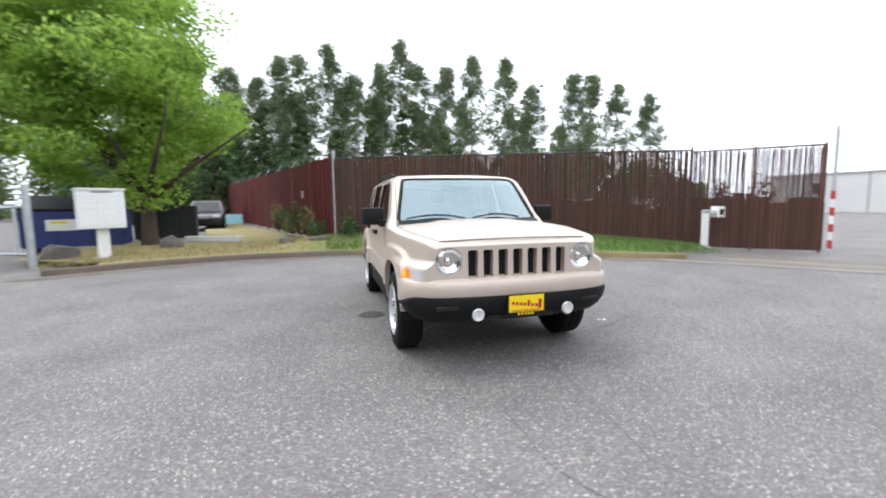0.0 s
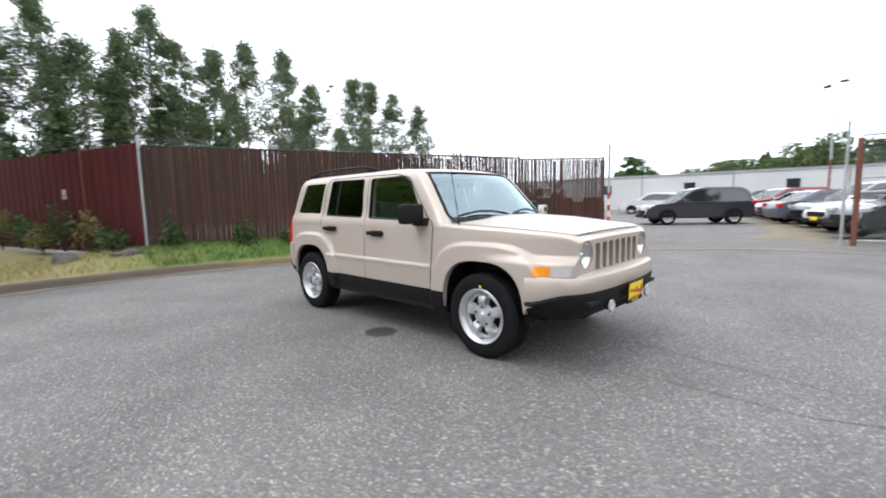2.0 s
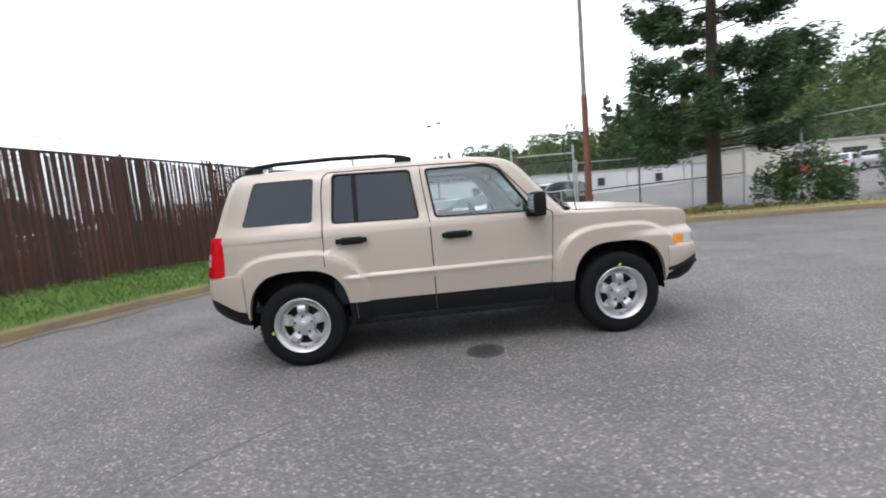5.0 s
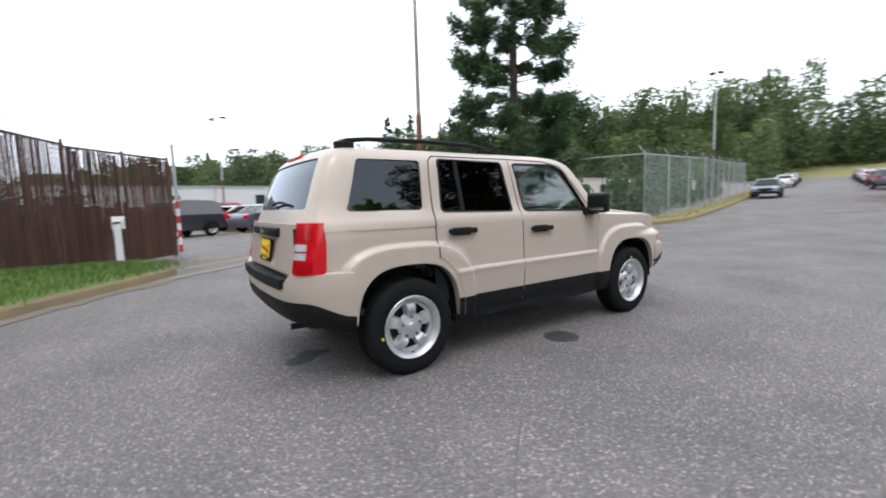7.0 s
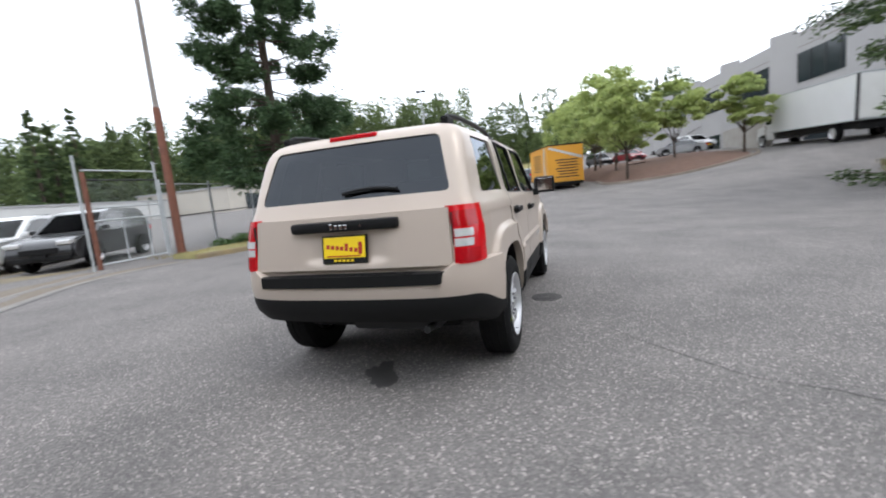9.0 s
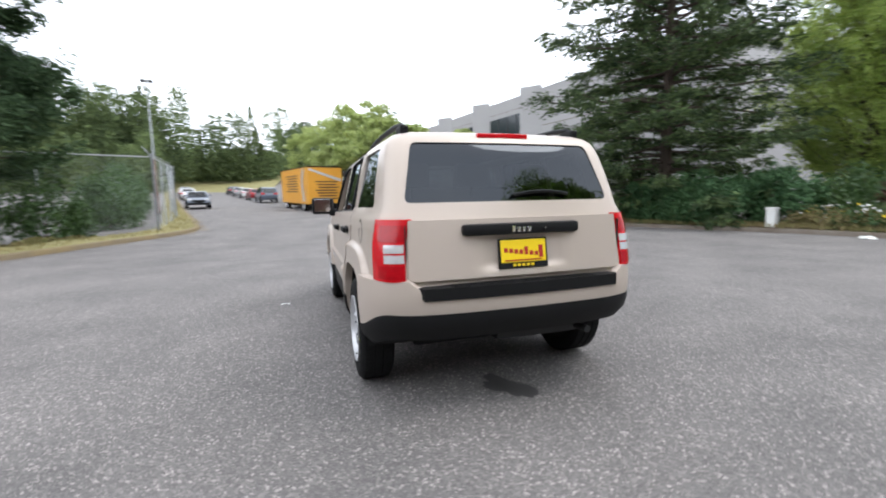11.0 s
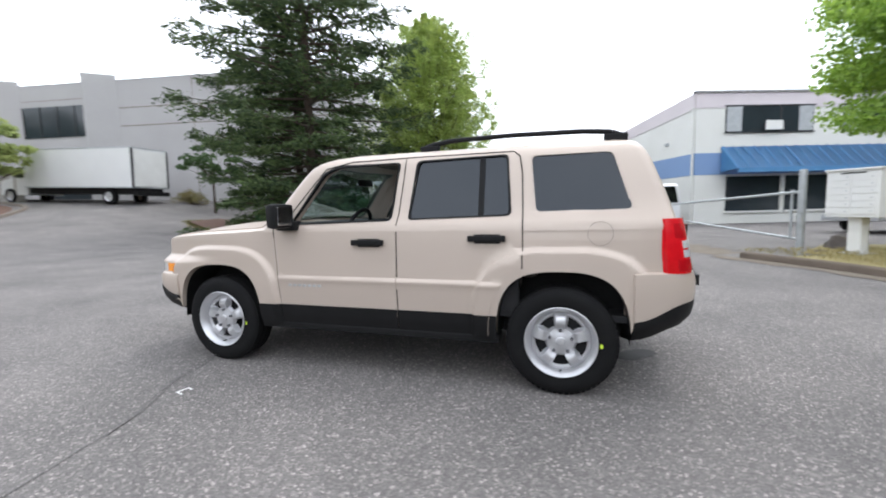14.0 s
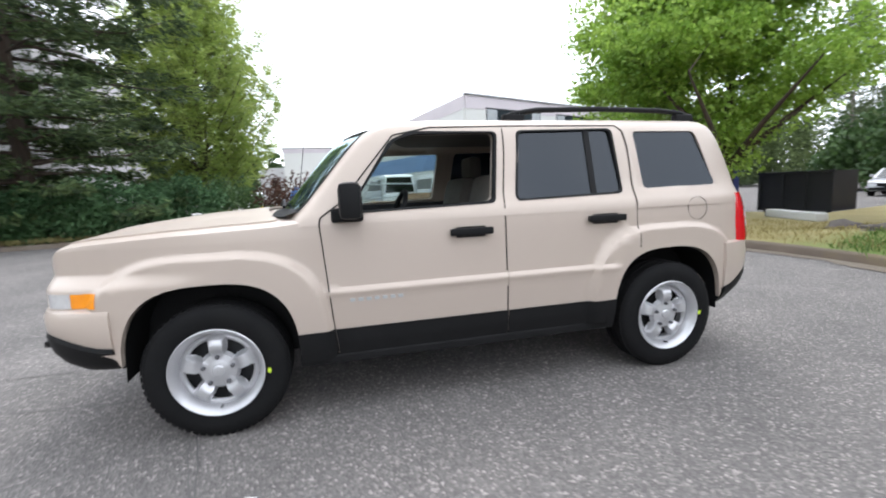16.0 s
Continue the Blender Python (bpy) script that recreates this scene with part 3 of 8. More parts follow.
# the brown slat fence
FA, FB, FC = Vector((-8.05, -1.19, 0)), Vector((-4.05, 7.75, 0)), Vector((-2.28, 9.75, 0))
slat_fence = thing("slat_fence", "tall chain-link fence with weathered rusty brown slats", "fence")


def fence_z(y):
    return 0.40 - 0.36 * float(smooth01(3.0, 9.0, y))


def slat_run(a, b, first):
    """Narrow slats with daylight between them; denser along one stretch."""
    L = (b - a).length
    d = (b - a) / L
    rot = math.atan2(d.y, d.x)
    n = int(L / 0.050)
    rest = bmesh.new()
    for k in range(n):
        p = a + d * (k + 0.5) * L / n
        j = noise.noise(Vector((k * 0.7, first, 3)))
        top = (2.645 - 0.1 * (p - a).length / L if first == 1 else 2.51) - 0.02 * abs(j) - (0.06 if k % 9 == 3 else 0)
        lo = fence_z(p.y) + 0.02
        dense = 1 - float(smooth01(4.2, 5.6, p.y))
        w = 0.030 + 0.017 * dense + 0.004 * noise.noise(Vector((p.y * 1.1, 5, first)))
        low = noise.noise(Vector((p.y * 0.8, 8, first)))
        w += 0.0085 * (1 - dense) if first == 1 else 0.006
        r = bmesh.ops.create_cube(rest, size=1.0)["verts"] if k % 2 else None
        if r:
            m = Matrix.Translation((p.x, p.y, (lo + top) / 2)) @ Matrix.Rotation(rot + random.uniform(-0.06, 0.06), 4, 'Z') @ Matrix.Rotation(random.uniform(-0.008, 0.008), 4, 'Y')
            for v in r:
                v.co = m @ Vector((v.co.x * w, v.co.y * 0.008, v.co.z * (top - lo)))
        else:
            ob = new("slat", slat_mesh(round((top - lo) * 5) / 5, round(w, 3)))
            ob.parent = slat_fence
            ob.matrix_basis = pose(p.x + d.y * 0.006, p.y - d.x * 0.006, lo, random.uniform(-0.5, 0.5), random.uniform(-0.5, 0.5), math.degrees(rot) + random.uniform(-5, 5))
        # doubled slats low down
        if p.y > 4.4 or low > 0.15:
            q = p + d * 0.025
            r = bmesh.ops.create_cube(rest, size=1.0)["verts"]
            h = (1.0 if p.y < 7.4 else 1.25) + 0.12 * round(2 * noise.noise(Vector((p.y * 1.7, 6, 1))))
            m = Matrix.Translation((q.x + d.y * 0.012, q.y - d.x * 0.012, lo + h / 2)) @ Matrix.Rotation(rot, 4, 'Z')
            for v in r:
                v.co = m @ Vector((v.co.x * 0.026, v.co.y * 0.008, v.co.z * h))
    tagged(part("fence_infill", rest, M_SLAT, slat_fence), kind="stuff")


slat_run(FA, FB, 1)
slat_run(FB, FC, 2)
for k in range(6):
    p = FA.lerp(FB, k / 5) if k < 6 else FB
    part("post", tube((p.x - 0.05, p.y, 0), (p.x - 0.05, p.y, 2.88 if k == 0 else 2.66), 0.045 if k == 0 else 0.03, seg=10), M_GALV if k in (0,) else M_RUST, slat_fence)
for k in range(1, 3):
    p = FB.lerp(FC, k / 2)
    part("post", tube((p.x - 0.04, p.y, 0), (p.x - 0.04, p.y, 2.58), 0.032, seg=10), M_RUST, slat_fence)
for a, b, z in ((FA, FB, 2.66), (FB, FC, 2.52), (FA, FB, 1.45)):
    part("rail", tube((a.x - 0.06, a.y, z), (b.x - 0.06, b.y, z - (0.1 if a == FA else 0)), 0.024, seg=8), M_BLACKBIN, slat_fence)
for i, z in enumerate((2.76, 2.84)):
    bm = bmesh.new()
    for k in range(12):
        p, q = FA.lerp(FB, k / 12), FA.lerp(FB, (k + 1) / 12)
        sag = 0.02 * (k % 2)
        add_tube(bm, (p.x, p.y, z - sag), (q.x, q.y, z - 0.02 + sag), 0.006, seg=5)
        add_tube(bm, (q.x, q.y, z - 0.05), (q.x + 0.02, q.y, z + 0.02), 0.004, seg=4)
    part("barbed_wire", bm, M_WIRE, slat_fence)
wp = bmesh.new()
wire_panel(wp, FA, FB, 0.4, 2.6, pitch=0.06, r=0.004)
wire_panel(wp, FB, FC, 0.1, 2.5, pitch=0.06, r=0.004)
part("wire_mesh", wp, M_WIRE, slat_fence)
# the striped end post
end_post = thing("striped_post", "red and white striped steel gate post", "post")
part("pole", tube((FC.x + 0.1, FC.y + 0.12, 0), (FC.x + 0.1, FC.y + 0.12, 2.92), 0.04, seg=12), M_GALV, end_post)
for k in range(7):
    part("stripe", tube((FC.x + 0.1, FC.y + 0.12, 0.12 + k * 0.19), (FC.x + 0.1, FC.y + 0.12, 0.12 + (k + 1) * 0.19), 0.044, seg=14), M_WHITE if k % 2 else mat("red_stripe_%d" % k, (0.5, 0.03, 0.03), 0.6), end_post)

# the red panel fence running back from the corner
red_fence = thing("red_fence", "dark red ribbed metal panel fence with barbed wire", "fence")
RD = Vector((-3.16, -1.05, 0)).normalized()
for k in range(10):
    a, b = FA + RD * (k * 2.45 + 0.05), FA + RD * ((k + 1) * 2.45 - 0.02)
    zt = 2.72 + 0.015 * k
    zb = 0.42 + 0.01 * k
    nn = Vector((-RD.y, RD.x, 0))
    bm = bmesh.new()
    steps = 26
    prev = None
    for i in range(steps + 1):
        p = a.lerp(b, i / steps) + nn * (0.02 * (1 if (i // 2) % 2 else -1))
        cur = [bm.verts.new((p.x, p.y, zb - 0.2)), bm.verts.new((p.x, p.y, zt))]
        if prev:
            bm.faces.new((prev[0], cur[0], cur[1], prev[1]))
        prev = cur
    bmesh.ops.solidify(bm, geom=bm.faces[:], thickness=0.01)
    part("panel", bm, M_REDPANEL, red_fence)
    part("post", tube((b.x, b.y, 0), (b.x, b.y, zt + 0.06), 0.03), M_RUST, red_fence)
    part("wire_arm", tube((b.x, b.y, zt), (b.x + 0.22 * RD.y, b.y - 0.22 * RD.x, zt + 0.3), 0.012, seg=6), M_GALV, red_fence)
bm = bmesh.new()
for z in (0.12, 0.22, 0.3):
    a, b = FA, FA + RD * 24
    off = Vector((RD.y, -RD.x, 0)) * (z * 0.7)
    add_tube(bm, (a.x + off.x, a.y + off.y, 2.72 + z), (b.x + off.x, b.y + off.y, 2.86 + z), 0.006, seg=5)
part("barbed_wire", bm, M_WIRE, red_fence)
p = FA + RD * 3.3 + Vector((RD.y, -RD.x, 0)) * -0.05
sign = thing("notice_sign", "small white notice on the red fence", "sign")
sb = box((-0.09, -0.005, -0.12), (0.09, 0.005, 0.12), 0.003)
so = part("plate", sb, M_WHITE, sign)
for z in (0.05, -0.02, -0.06):
    part("text_bar", box((-0.06, -0.008, z - 0.012), (0.06, 0.008, z + 0.012)), M_REDINK, sign)
sign.matrix_basis = pose(p.x, p.y, 1.68, 0, 0, math.degrees(math.atan2(RD.y, RD.x)))

# gate: brown post, galvanised leaf and chain-link beyond
gate = thing("chain_link_gate", "open galvanised chain-link gate with dark mesh", "gate")
GP = Vector((3.43, 10.75, 0))
part("post", tube((GP.x, GP.y, -0.1), (GP.x, GP.y, 2.55), 0.06, seg=12), M_RUST, gate, "rusty brown gate post")
part("post", tube((GP.x - 0.22, GP.y - 0.1, -0.1), (GP.x - 0.22, GP.y - 0.1, 2.95), 0.032, seg=10), M_GALV, gate)
G2 = Vector((5.5, 10.86, 0))
part("post", tube((G2.x, G2.y, 0), (G2.x, G2.y, 2.9), 0.035, seg=10), M_GALV, gate)
for z in (0.12, 1.28, 1.62, 2.35, 2.6):
    part("rail", tube((GP.x, GP.y, z), (G2.x, G2.y, z + 0.02), 0.024, seg=8), M_GALV if z != 2.35 else M_BLACKBIN, gate)
for k in (0.4, 0.75):
    p = GP.lerp(G2, k)
    part("upright", tube((p.x, p.y, 0.1), (p.x, p.y, 1.28), 0.02, seg=8), M_GALV, gate)
wp = bmesh.new()
wire_panel(wp, GP, G2, 0.1, 2.35, pitch=0.06)
part("wire_mesh", wp, M_MESHGREY, gate)


def link_fence(name, pts, h, label, pitch=0.075, post_step=2.6, material=None, r=0.003):
    f = thing(name, label, "fence")
    for a, b in zip(pts, pts[1:]):
        a, b = Vector((*a, 0)), Vector((*b, 0))
        n = max(1, round((b - a).length / post_step))
        for k in range(n + 1):
            p = a.lerp(b, k / n)
            z = at_ground(p.x, p.y)
            part("post", tube((p.x, p.y, z - 0.1), (p.x, p.y, z + h + (0.12 if k in (0, n) else 0.0)), 0.04 if k in (0, n) else 0.028, seg=8), M_GALV, f)
            if k:
                q = a.lerp(b, (k - 1) / n)
                zq = at_ground(q.x, q.y)
                part("rail", tube((q.x, q.y, zq + h), (p.x, p.y, z + h), 0.02, seg=8), M_GALV, f)
                if name == "yard_fence":
                    part("rail", tube((q.x, q.y, zq + 1.2), (p.x, p.y, z + 1.2), 0.022, seg=8), M_BLACKBIN, f)
                bm = bmesh.new()
                wire_panel(bm, q, p, (z + zq) / 2 + 0.05, (z + zq) / 2 + h, pitch=pitch, r=r)
                part("wire_mesh", bm, material or M_MESHGREY, f)
    return f


link_fence("yard_fence", [(5.62, 10.92), (8.6, 12.1), (13.0, 12.2)], 2.25, "galvanised chain-link fence behind the pine", pitch=0.1)
link_fence("corner_fence", [(11.2, 11.8), (13.57, 6.2)], 2.75, "tall galvanised chain-link fence turning the corner", pitch=0.1)
link_fence("road_fence", [(13.57, 6.2), (22, 7.7), (31, 10.2), (40, 12.6)], 2.75, "tall galvanised chain-link fence along the road", pitch=0.06, r=0.0048, material=M_MESHPALE)

fence_sign = thing("fence_notice", "small pale red and white notice on the road fence", "sign")
part("plate", box((-0.16, -0.006, -0.22), (0.16, 0.006, 0.22), 0.004), M_WHITE, fence_sign)
part("heading_bar", box((-0.13, -0.01, 0.08), (0.13, -0.004, 0.18)), M_REDINK, fence_sign, "red heading")
for k in range(4):
    part("text_bar", box((-0.12, -0.01, -0.16 + 0.055 * k), (0.10 - 0.03 * (k % 2), -0.004, -0.135 + 0.055 * k)), M_REDINK, fence_sign)
fence_sign.matrix_basis = pose(19.7, 7.22, 1.75, 0, 0, 10)
wire_arms = thing("barbed_wire_run", "barbed wire on slanted arms above the road fence", "barbed wire")
RF = [Vector((13.57, 6.2, 0)), Vector((22, 7.7, 0)), Vector((31, 10.2, 0)), Vector((40, 12.6, 0))]
for a, b in zip(RF, RF[1:]):
    side = Vector((-(b - a).y, (b - a).x, 0)).normalized()
    n = 3
    for k in range(n + 1):
        p = a.lerp(b, k / n)
        z = at_ground(p.x, p.y) + 2.74
        part("arm", tube((p.x, p.y, z), (p.x + side.x * 0.25, p.y + side.y * 0.25, z + 0.36), 0.016, seg=6), M_GALV, wire_arms)
    for o in (0.1, 0.18, 0.25):
        za, zb = at_ground(a.x, a.y) + 2.74 + o * 1.4, at_ground(b.x, b.y) + 2.74 + o * 1.4
        part("strand", tube((a.x + side.x * o, a.y + side.y * o, za), (b.x + side.x * o, b.y + side.y * o, zb), 0.005, seg=4), M_WIRE, wire_arms)

# yard rails towards the white building
yard_gate = thing("pipe_gate", "open galvanised pipe gate with a diagonal brace", "gate")
YP = Vector((-5.99, -7.56, 0))
YQ = Vector((-3.0, -12.2, 0))
part("post", tube((YP.x, YP.y, 0), (YP.x, YP.y, 1.78), 0.075, seg=14), M_GALV, yard_gate)
part("cap", tube((YP.x, YP.y, 1.78), (YP.x, YP.y, 1.82), 0.085, 0.06, seg=14), M_GALV, yard_gate)
part("rail", tube((YP.x, YP.y, 1.35), (YQ.x, YQ.y, 1.0), 0.03, seg=10), M_GALV, yard_gate)
part("rail", tube((YP.x, YP.y, 0.32), (YQ.x, YQ.y, 0.9), 0.03, seg=10), M_GALV, yard_gate)
part("upright", tube((YP.x + 0.12, YP.y - 0.16, 0.35), (YP.x + 0.12, YP.y - 0.16, 1.4), 0.026, seg=10), M_GALV, yard_gate)
rails = thing("pipe_rail_fence", "galvanised pipe rail fence among weeds", "fence")
RP = [(1.05, -14.0), (-1.2, -14.8), (-2.9, -16.2)]
for i, (a, b) in enumerate(zip(RP, RP[1:])):
    for z in (1.0, 1.55):
        part("rail", tube((*a, z), (*b, z - 0.03), 0.028, seg=10), M_GALV, rails)
for x, y in RP:
    part("post", tube((x, y, 0), (x, y, 1.7), 0.05, seg=10), M_GALV, rails)
wood_post = thing("timber_post", "short weathered grey timber post", "post")
part("shaft", box((0.95, -14.35, 0), (1.17, -14.13, 2.25), 0.01), M_BARKPALE, wood_post)


# ---- poles ----
def lamp_pole(x, y, h, rusty, label):
    t = thing("light_pole", label, "street lamp")
    z = at_ground(x, y)
    part("shaft", tube((x, y, z - 0.1), (x, y, z + h), 0.065, 0.04, seg=12), M_GALV, t)
    if rusty:
        part("lower_shaft", tube((x, y, z - 0.1), (x, y, z + h * 0.42), 0.075, 0.062, seg=12), M_RUST, t, "rust-brown painted lower shaft")
    part("crossbar", tube((x - 0.45, y + 0.1, z + h), (x + 0.45, y - 0.1, z + h + 0.18), 0.035, seg=8), M_GALV, t)
    for s in (-1, 1):
        bm = bmesh.new()
        add_box(bm, (x + s * 0.42 - 0.2, y - s * 0.1 - 0.14, z + h + s * 0.09 - 0.06), (x + s * 0.42 + 0.2, y - s * 0.1 + 0.14, z + h + s * 0.09 + 0.07), 0.03)
        part("lamp_head", bm, M_BLACKBIN, t)
    return t


lamp_pole(2.09, 34.5, 8.2, True, "tall parking lot light pole with two floodlights")
lamp_pole(29.5, 10.6, 8.7, True, "rusty light pole with floodlight behind the road fence")
lamp_pole(-26.4, 15.1, 10.2, True, "rusty light pole with floodlights beyond the slat fence")
tall_pole = thing("tall_pole", "very tall slender pole, rust-brown below and grey above", "pole")
part("lower_shaft", tube((6.08, 11.02, 0), (6.08, 11.02, 4.6), 0.13, 0.11, seg=14), M_RUST, tall_pole, "rust-brown painted lower shaft")
part("upper_shaft", tube((6.08, 11.02, 4.6), (6.08, 11.02, 15), 0.085, 0.045, seg=12), M_BARKPALE, tall_pole, "grey upper shaft")

# keypad post by the gateway
kp = thing("keypad_post", "white steel keypad post with gooseneck arm", "keypad post")
part("post", box((-3.42, 7.43, 0.05), (-3.30, 7.55, 1.02), 0.008), M_WHITE, kp)
part("arm", box((-3.42, 7.43, 0.96), (-3.30, 7.86, 1.04), 0.008), M_WHITE, kp)
part("keypad_box", box((-3.46, 7.74, 0.86), (-3.24, 7.96, 1.12), 0.015), M_WHITE, kp)
part("keypad", box((-3.245, 7.79, 0.92), (-3.225, 7.91, 1.06), 0.006), M_BLACK, kp, "black keypad face")
part("base_plate", box((-3.47, 7.38, 0.1), (-3.25, 7.60, 0.15), 0.006), M_GALV, kp)


# ---- trees ----
def limb_mesh(segs, seg=7):
    bm = bmesh.new()
    for a, b, r1, r2 in segs:
        add_tube(bm, a, b, r1, r2, seg, cap=False)
    return bm


def leaf_quads(c, size, aspect, droop=0.0, along=None, rng=None):
    """Small bent leaves at points c."""
    n = len(c)
    d = rng.normal(size=(n, 3)) if along is None else along + rng.normal(size=(n, 3)) * 0.55
    d[:, 2] -= droop
    d /= np.linalg.norm(d, axis=1)[:, None]
    e = np.cross(d, rng.normal(size=(n, 3)))
    e /= np.linalg.norm(e, axis=1)[:, None] + 1e-6
    s = (size * rng.uniform(0.6, 1.25, n))[:, None]
    a, b = d * s, e * s * aspect
    v = np.stack([c - a * 0.5, c + b * 0.5, c + a * 0.5, c - b * 0.5], 1).reshape(-1, 3)
    f = np.arange(4 * n).reshape(n, 4)
    return v, f


def broadleaf(name, x, y, h, r, label, leaf, n, size, trunk_r, seed, base=None, bark=None, clumps=70, crown0=0.22, top=1.0, lean=0.0, aspect=0.75, sway=0.0):
    """A broad tree: forking limbs and leaf clumps along the twigs, with gaps."""
    rng = np.random.default_rng(seed)
    z0 = at_ground(x, y) if base is None else base
    t = thing(name, label, "tree")
    segs = []
    fork = Vector((x + lean, y, z0 + h * crown0 * 1.1))
    segs.append(((x, y, z0 - 0.15), (x + lean * 0.4, y, z0 + h * crown0 * 0.5), trunk_r * 1.25, trunk_r * 0.95))
    segs.append(((x + lean * 0.4, y, z0 + h * crown0 * 0.5), fork, trunk_r * 0.95, trunk_r * 0.85))
    tips = []
    nl = 9
    for k in range(nl):
        a = 2 * math.pi * (k + rng.uniform(-0.3, 0.3)) / nl
        el = rng.uniform(0.5, 1.3)
        ln = r * (0.55 + 0.4 * rng.random()) * (1.0 + 0.5 * max(0, el - 0.8))
        mid = fork + Vector((math.cos(a) * math.cos(el), math.sin(a) * math.cos(el), math.sin(el))) * ln * 0.55
        end = mid + Vector((math.cos(a) * math.cos(el * 0.8), math.sin(a) * math.cos(el * 0.8), math.sin(el * 0.9))) * ln * 0.6
        segs += [(fork, mid, trunk_r * 0.5, trunk_r * 0.3), (mid, end, trunk_r * 0.3, trunk_r * 0.08)]
        tips += [mid, end]
    lead = fork + Vector((0, 0, h * (1 - crown0) * 0.75))
    segs.append((fork, lead, trunk_r * 0.6, trunk_r * 0.1))
    cz = z0 + h * (crown0 + (1 - crown0) * 0.5)
    rz = h * (1 - crown0) * 0.5
    cents, rad = [], []
    for k in range(clumps):
        u = rng.normal(size=3)
        u /= np.linalg.norm(u)
        q = rng.uniform(0.15, 1.0) ** 0.6
        wz = u[2] * q
        shape = 1.0 - 0.45 * max(0, wz) ** 1.5 * top
        c = np.array([x + lean + u[0] * q * r * shape, y + sway + u[1] * q * r * shape, cz + wz * rz])
        cents.append(c)
        rad.append(r * rng.uniform(0.13, 0.27))
        j = min(tips, key=lambda p: (p - Vector(c)).length)
        if k % 2 == 0 and (j - Vector(c)).length < 0.4 * r:
            segs.append((j, Vector(c), trunk_r * 0.09, trunk_r * 0.03))
    cents, rad = np.array(cents), np.array(rad)
    pick = rng.integers(0, clumps, n)
    g = rng.normal(size=(n, 3))
    g /= np.linalg.norm(g, axis=1)[:, None]
    pts = cents[pick] + g * (rad[pick] * rng.uniform(0.3, 1.15, n) ** 0.7)[:, None] * np.array([1.25, 1.25, 0.62])
    v, f = leaf_quads(pts, size, aspect, 0.35, None, rng)
    part("trunk", limb_mesh(segs), bark or M_BARK, t)
    me = np_mesh("crown", v, f)
    part("crown", me, leaf, t)
    return t


def conifer(name, x, y, h, label, leaf, seed, reach, whorls=22, per=7, twigs=16, cards=12, size=0.22, thin=0.26, base=None, z_low=0.06, trunk_r=0.26, skip=0.0, rise=0.1, sag=0.35, tip=0.25, inner=0.12, spread=0.42, puff=0.05, bark=None):
    """A needle tree: separate boughs that sag and lift at the tip, each a fan of needled twigs."""
    rng = np.random.default_rng(seed)
    z0 = at_ground(x, y) if base is None else base
    t = thing(name, label, "tree")
    segs = [((x, y, z0 - 0.2), (x, y, z0 + h * 0.5), trunk_r, trunk_r * 0.6), ((x, y, z0 + h * 0.5), (x, y, z0 + h), trunk_r * 0.6, 0.02)]
    pts, dirs = [], []
    fs, zs = [p[0] for p in reach], [p[1] for p in reach]
    for w in range(whorls):
        f = z_low + (1 - z_low) * w / (whorls - 1)
        r = float(np.interp(f, fs, zs))
        turn = rng.uniform(0, 6.28)
        for k in range(per):
            if rng.random() < skip:
                continue
            a = turn + 2 * math.pi * k / per + rng.uniform(-0.3, 0.3)
            ln = r * rng.uniform(0.62, 1.12) + 0.1
            up = rise + rng.uniform(-0.12, 0.12) + 0.35 * max(0.0, f - 0.6)
            d = np.array([math.cos(a), math.sin(a), 0.0])
            perp = np.array([-d[1], d[0], 0.0])
            zb = z0 + h * f + rng.uniform(-0.5, 0.5) * h / whorls

            def on(q):
                q = np.asarray(q, float)
                z = zb + ln * (up * q - sag * q ** 2 + tip * q ** 4)
                return np.stack([x + d[0] * ln * q, y + d[1] * ln * q, z], -1)
            line = on([0, 0.35, 0.7, 1.0])
            for p, q, r1, r2 in zip(line, line[1:], (1.0, 0.6, 0.35), (0.6, 0.35, 0.1)):
                segs.append((p, q, max(0.01, 0.014 * ln) * r1, max(0.008, 0.014 * ln) * r2))
            m = max(5, int(twigs * (0.4 + 0.6 * ln / max(zs))))
            q = rng.uniform(inner, 1.0, m) ** 0.8
            side = np.where(np.arange(m) % 2, 1.0, -1.0) * rng.uniform(0.5, 1.0, m)
            tl = ln * spread * (1.08 - 0.8 * q) * rng.uniform(0.6, 1.1, m) + 0.12
            td = d * 0.75 + perp * side[:, None] + np.array([0, 0, -0.12])
            td = td / np.linalg.norm(td, axis=1)[:, None]
            u = rng.uniform(0.05, 1.0, (m, cards))
            p = on(q)[:, None, :] + td[:, None, :] * (u * tl[:, None])[:, :, None]
            p = p + rng.normal(size=p.shape) * np.array([0.35, 0.35, 1.0]) * puff * (0.5 + 0.5 * ln)
            pts.append(p.reshape(-1, 3))
            dirs.append(np.repeat(td, cards, 0) * 1.5)
    pts, dirs = np.concatenate(pts), np.concatenate(dirs)
    v, fc = leaf_quads(pts, size, thin, 0.15, dirs, rng)
    part("trunk", limb_mesh(segs, 6), bark or M_BARK, t)
    part("crown", np_mesh("crown", v, fc), leaf, t)
    return t


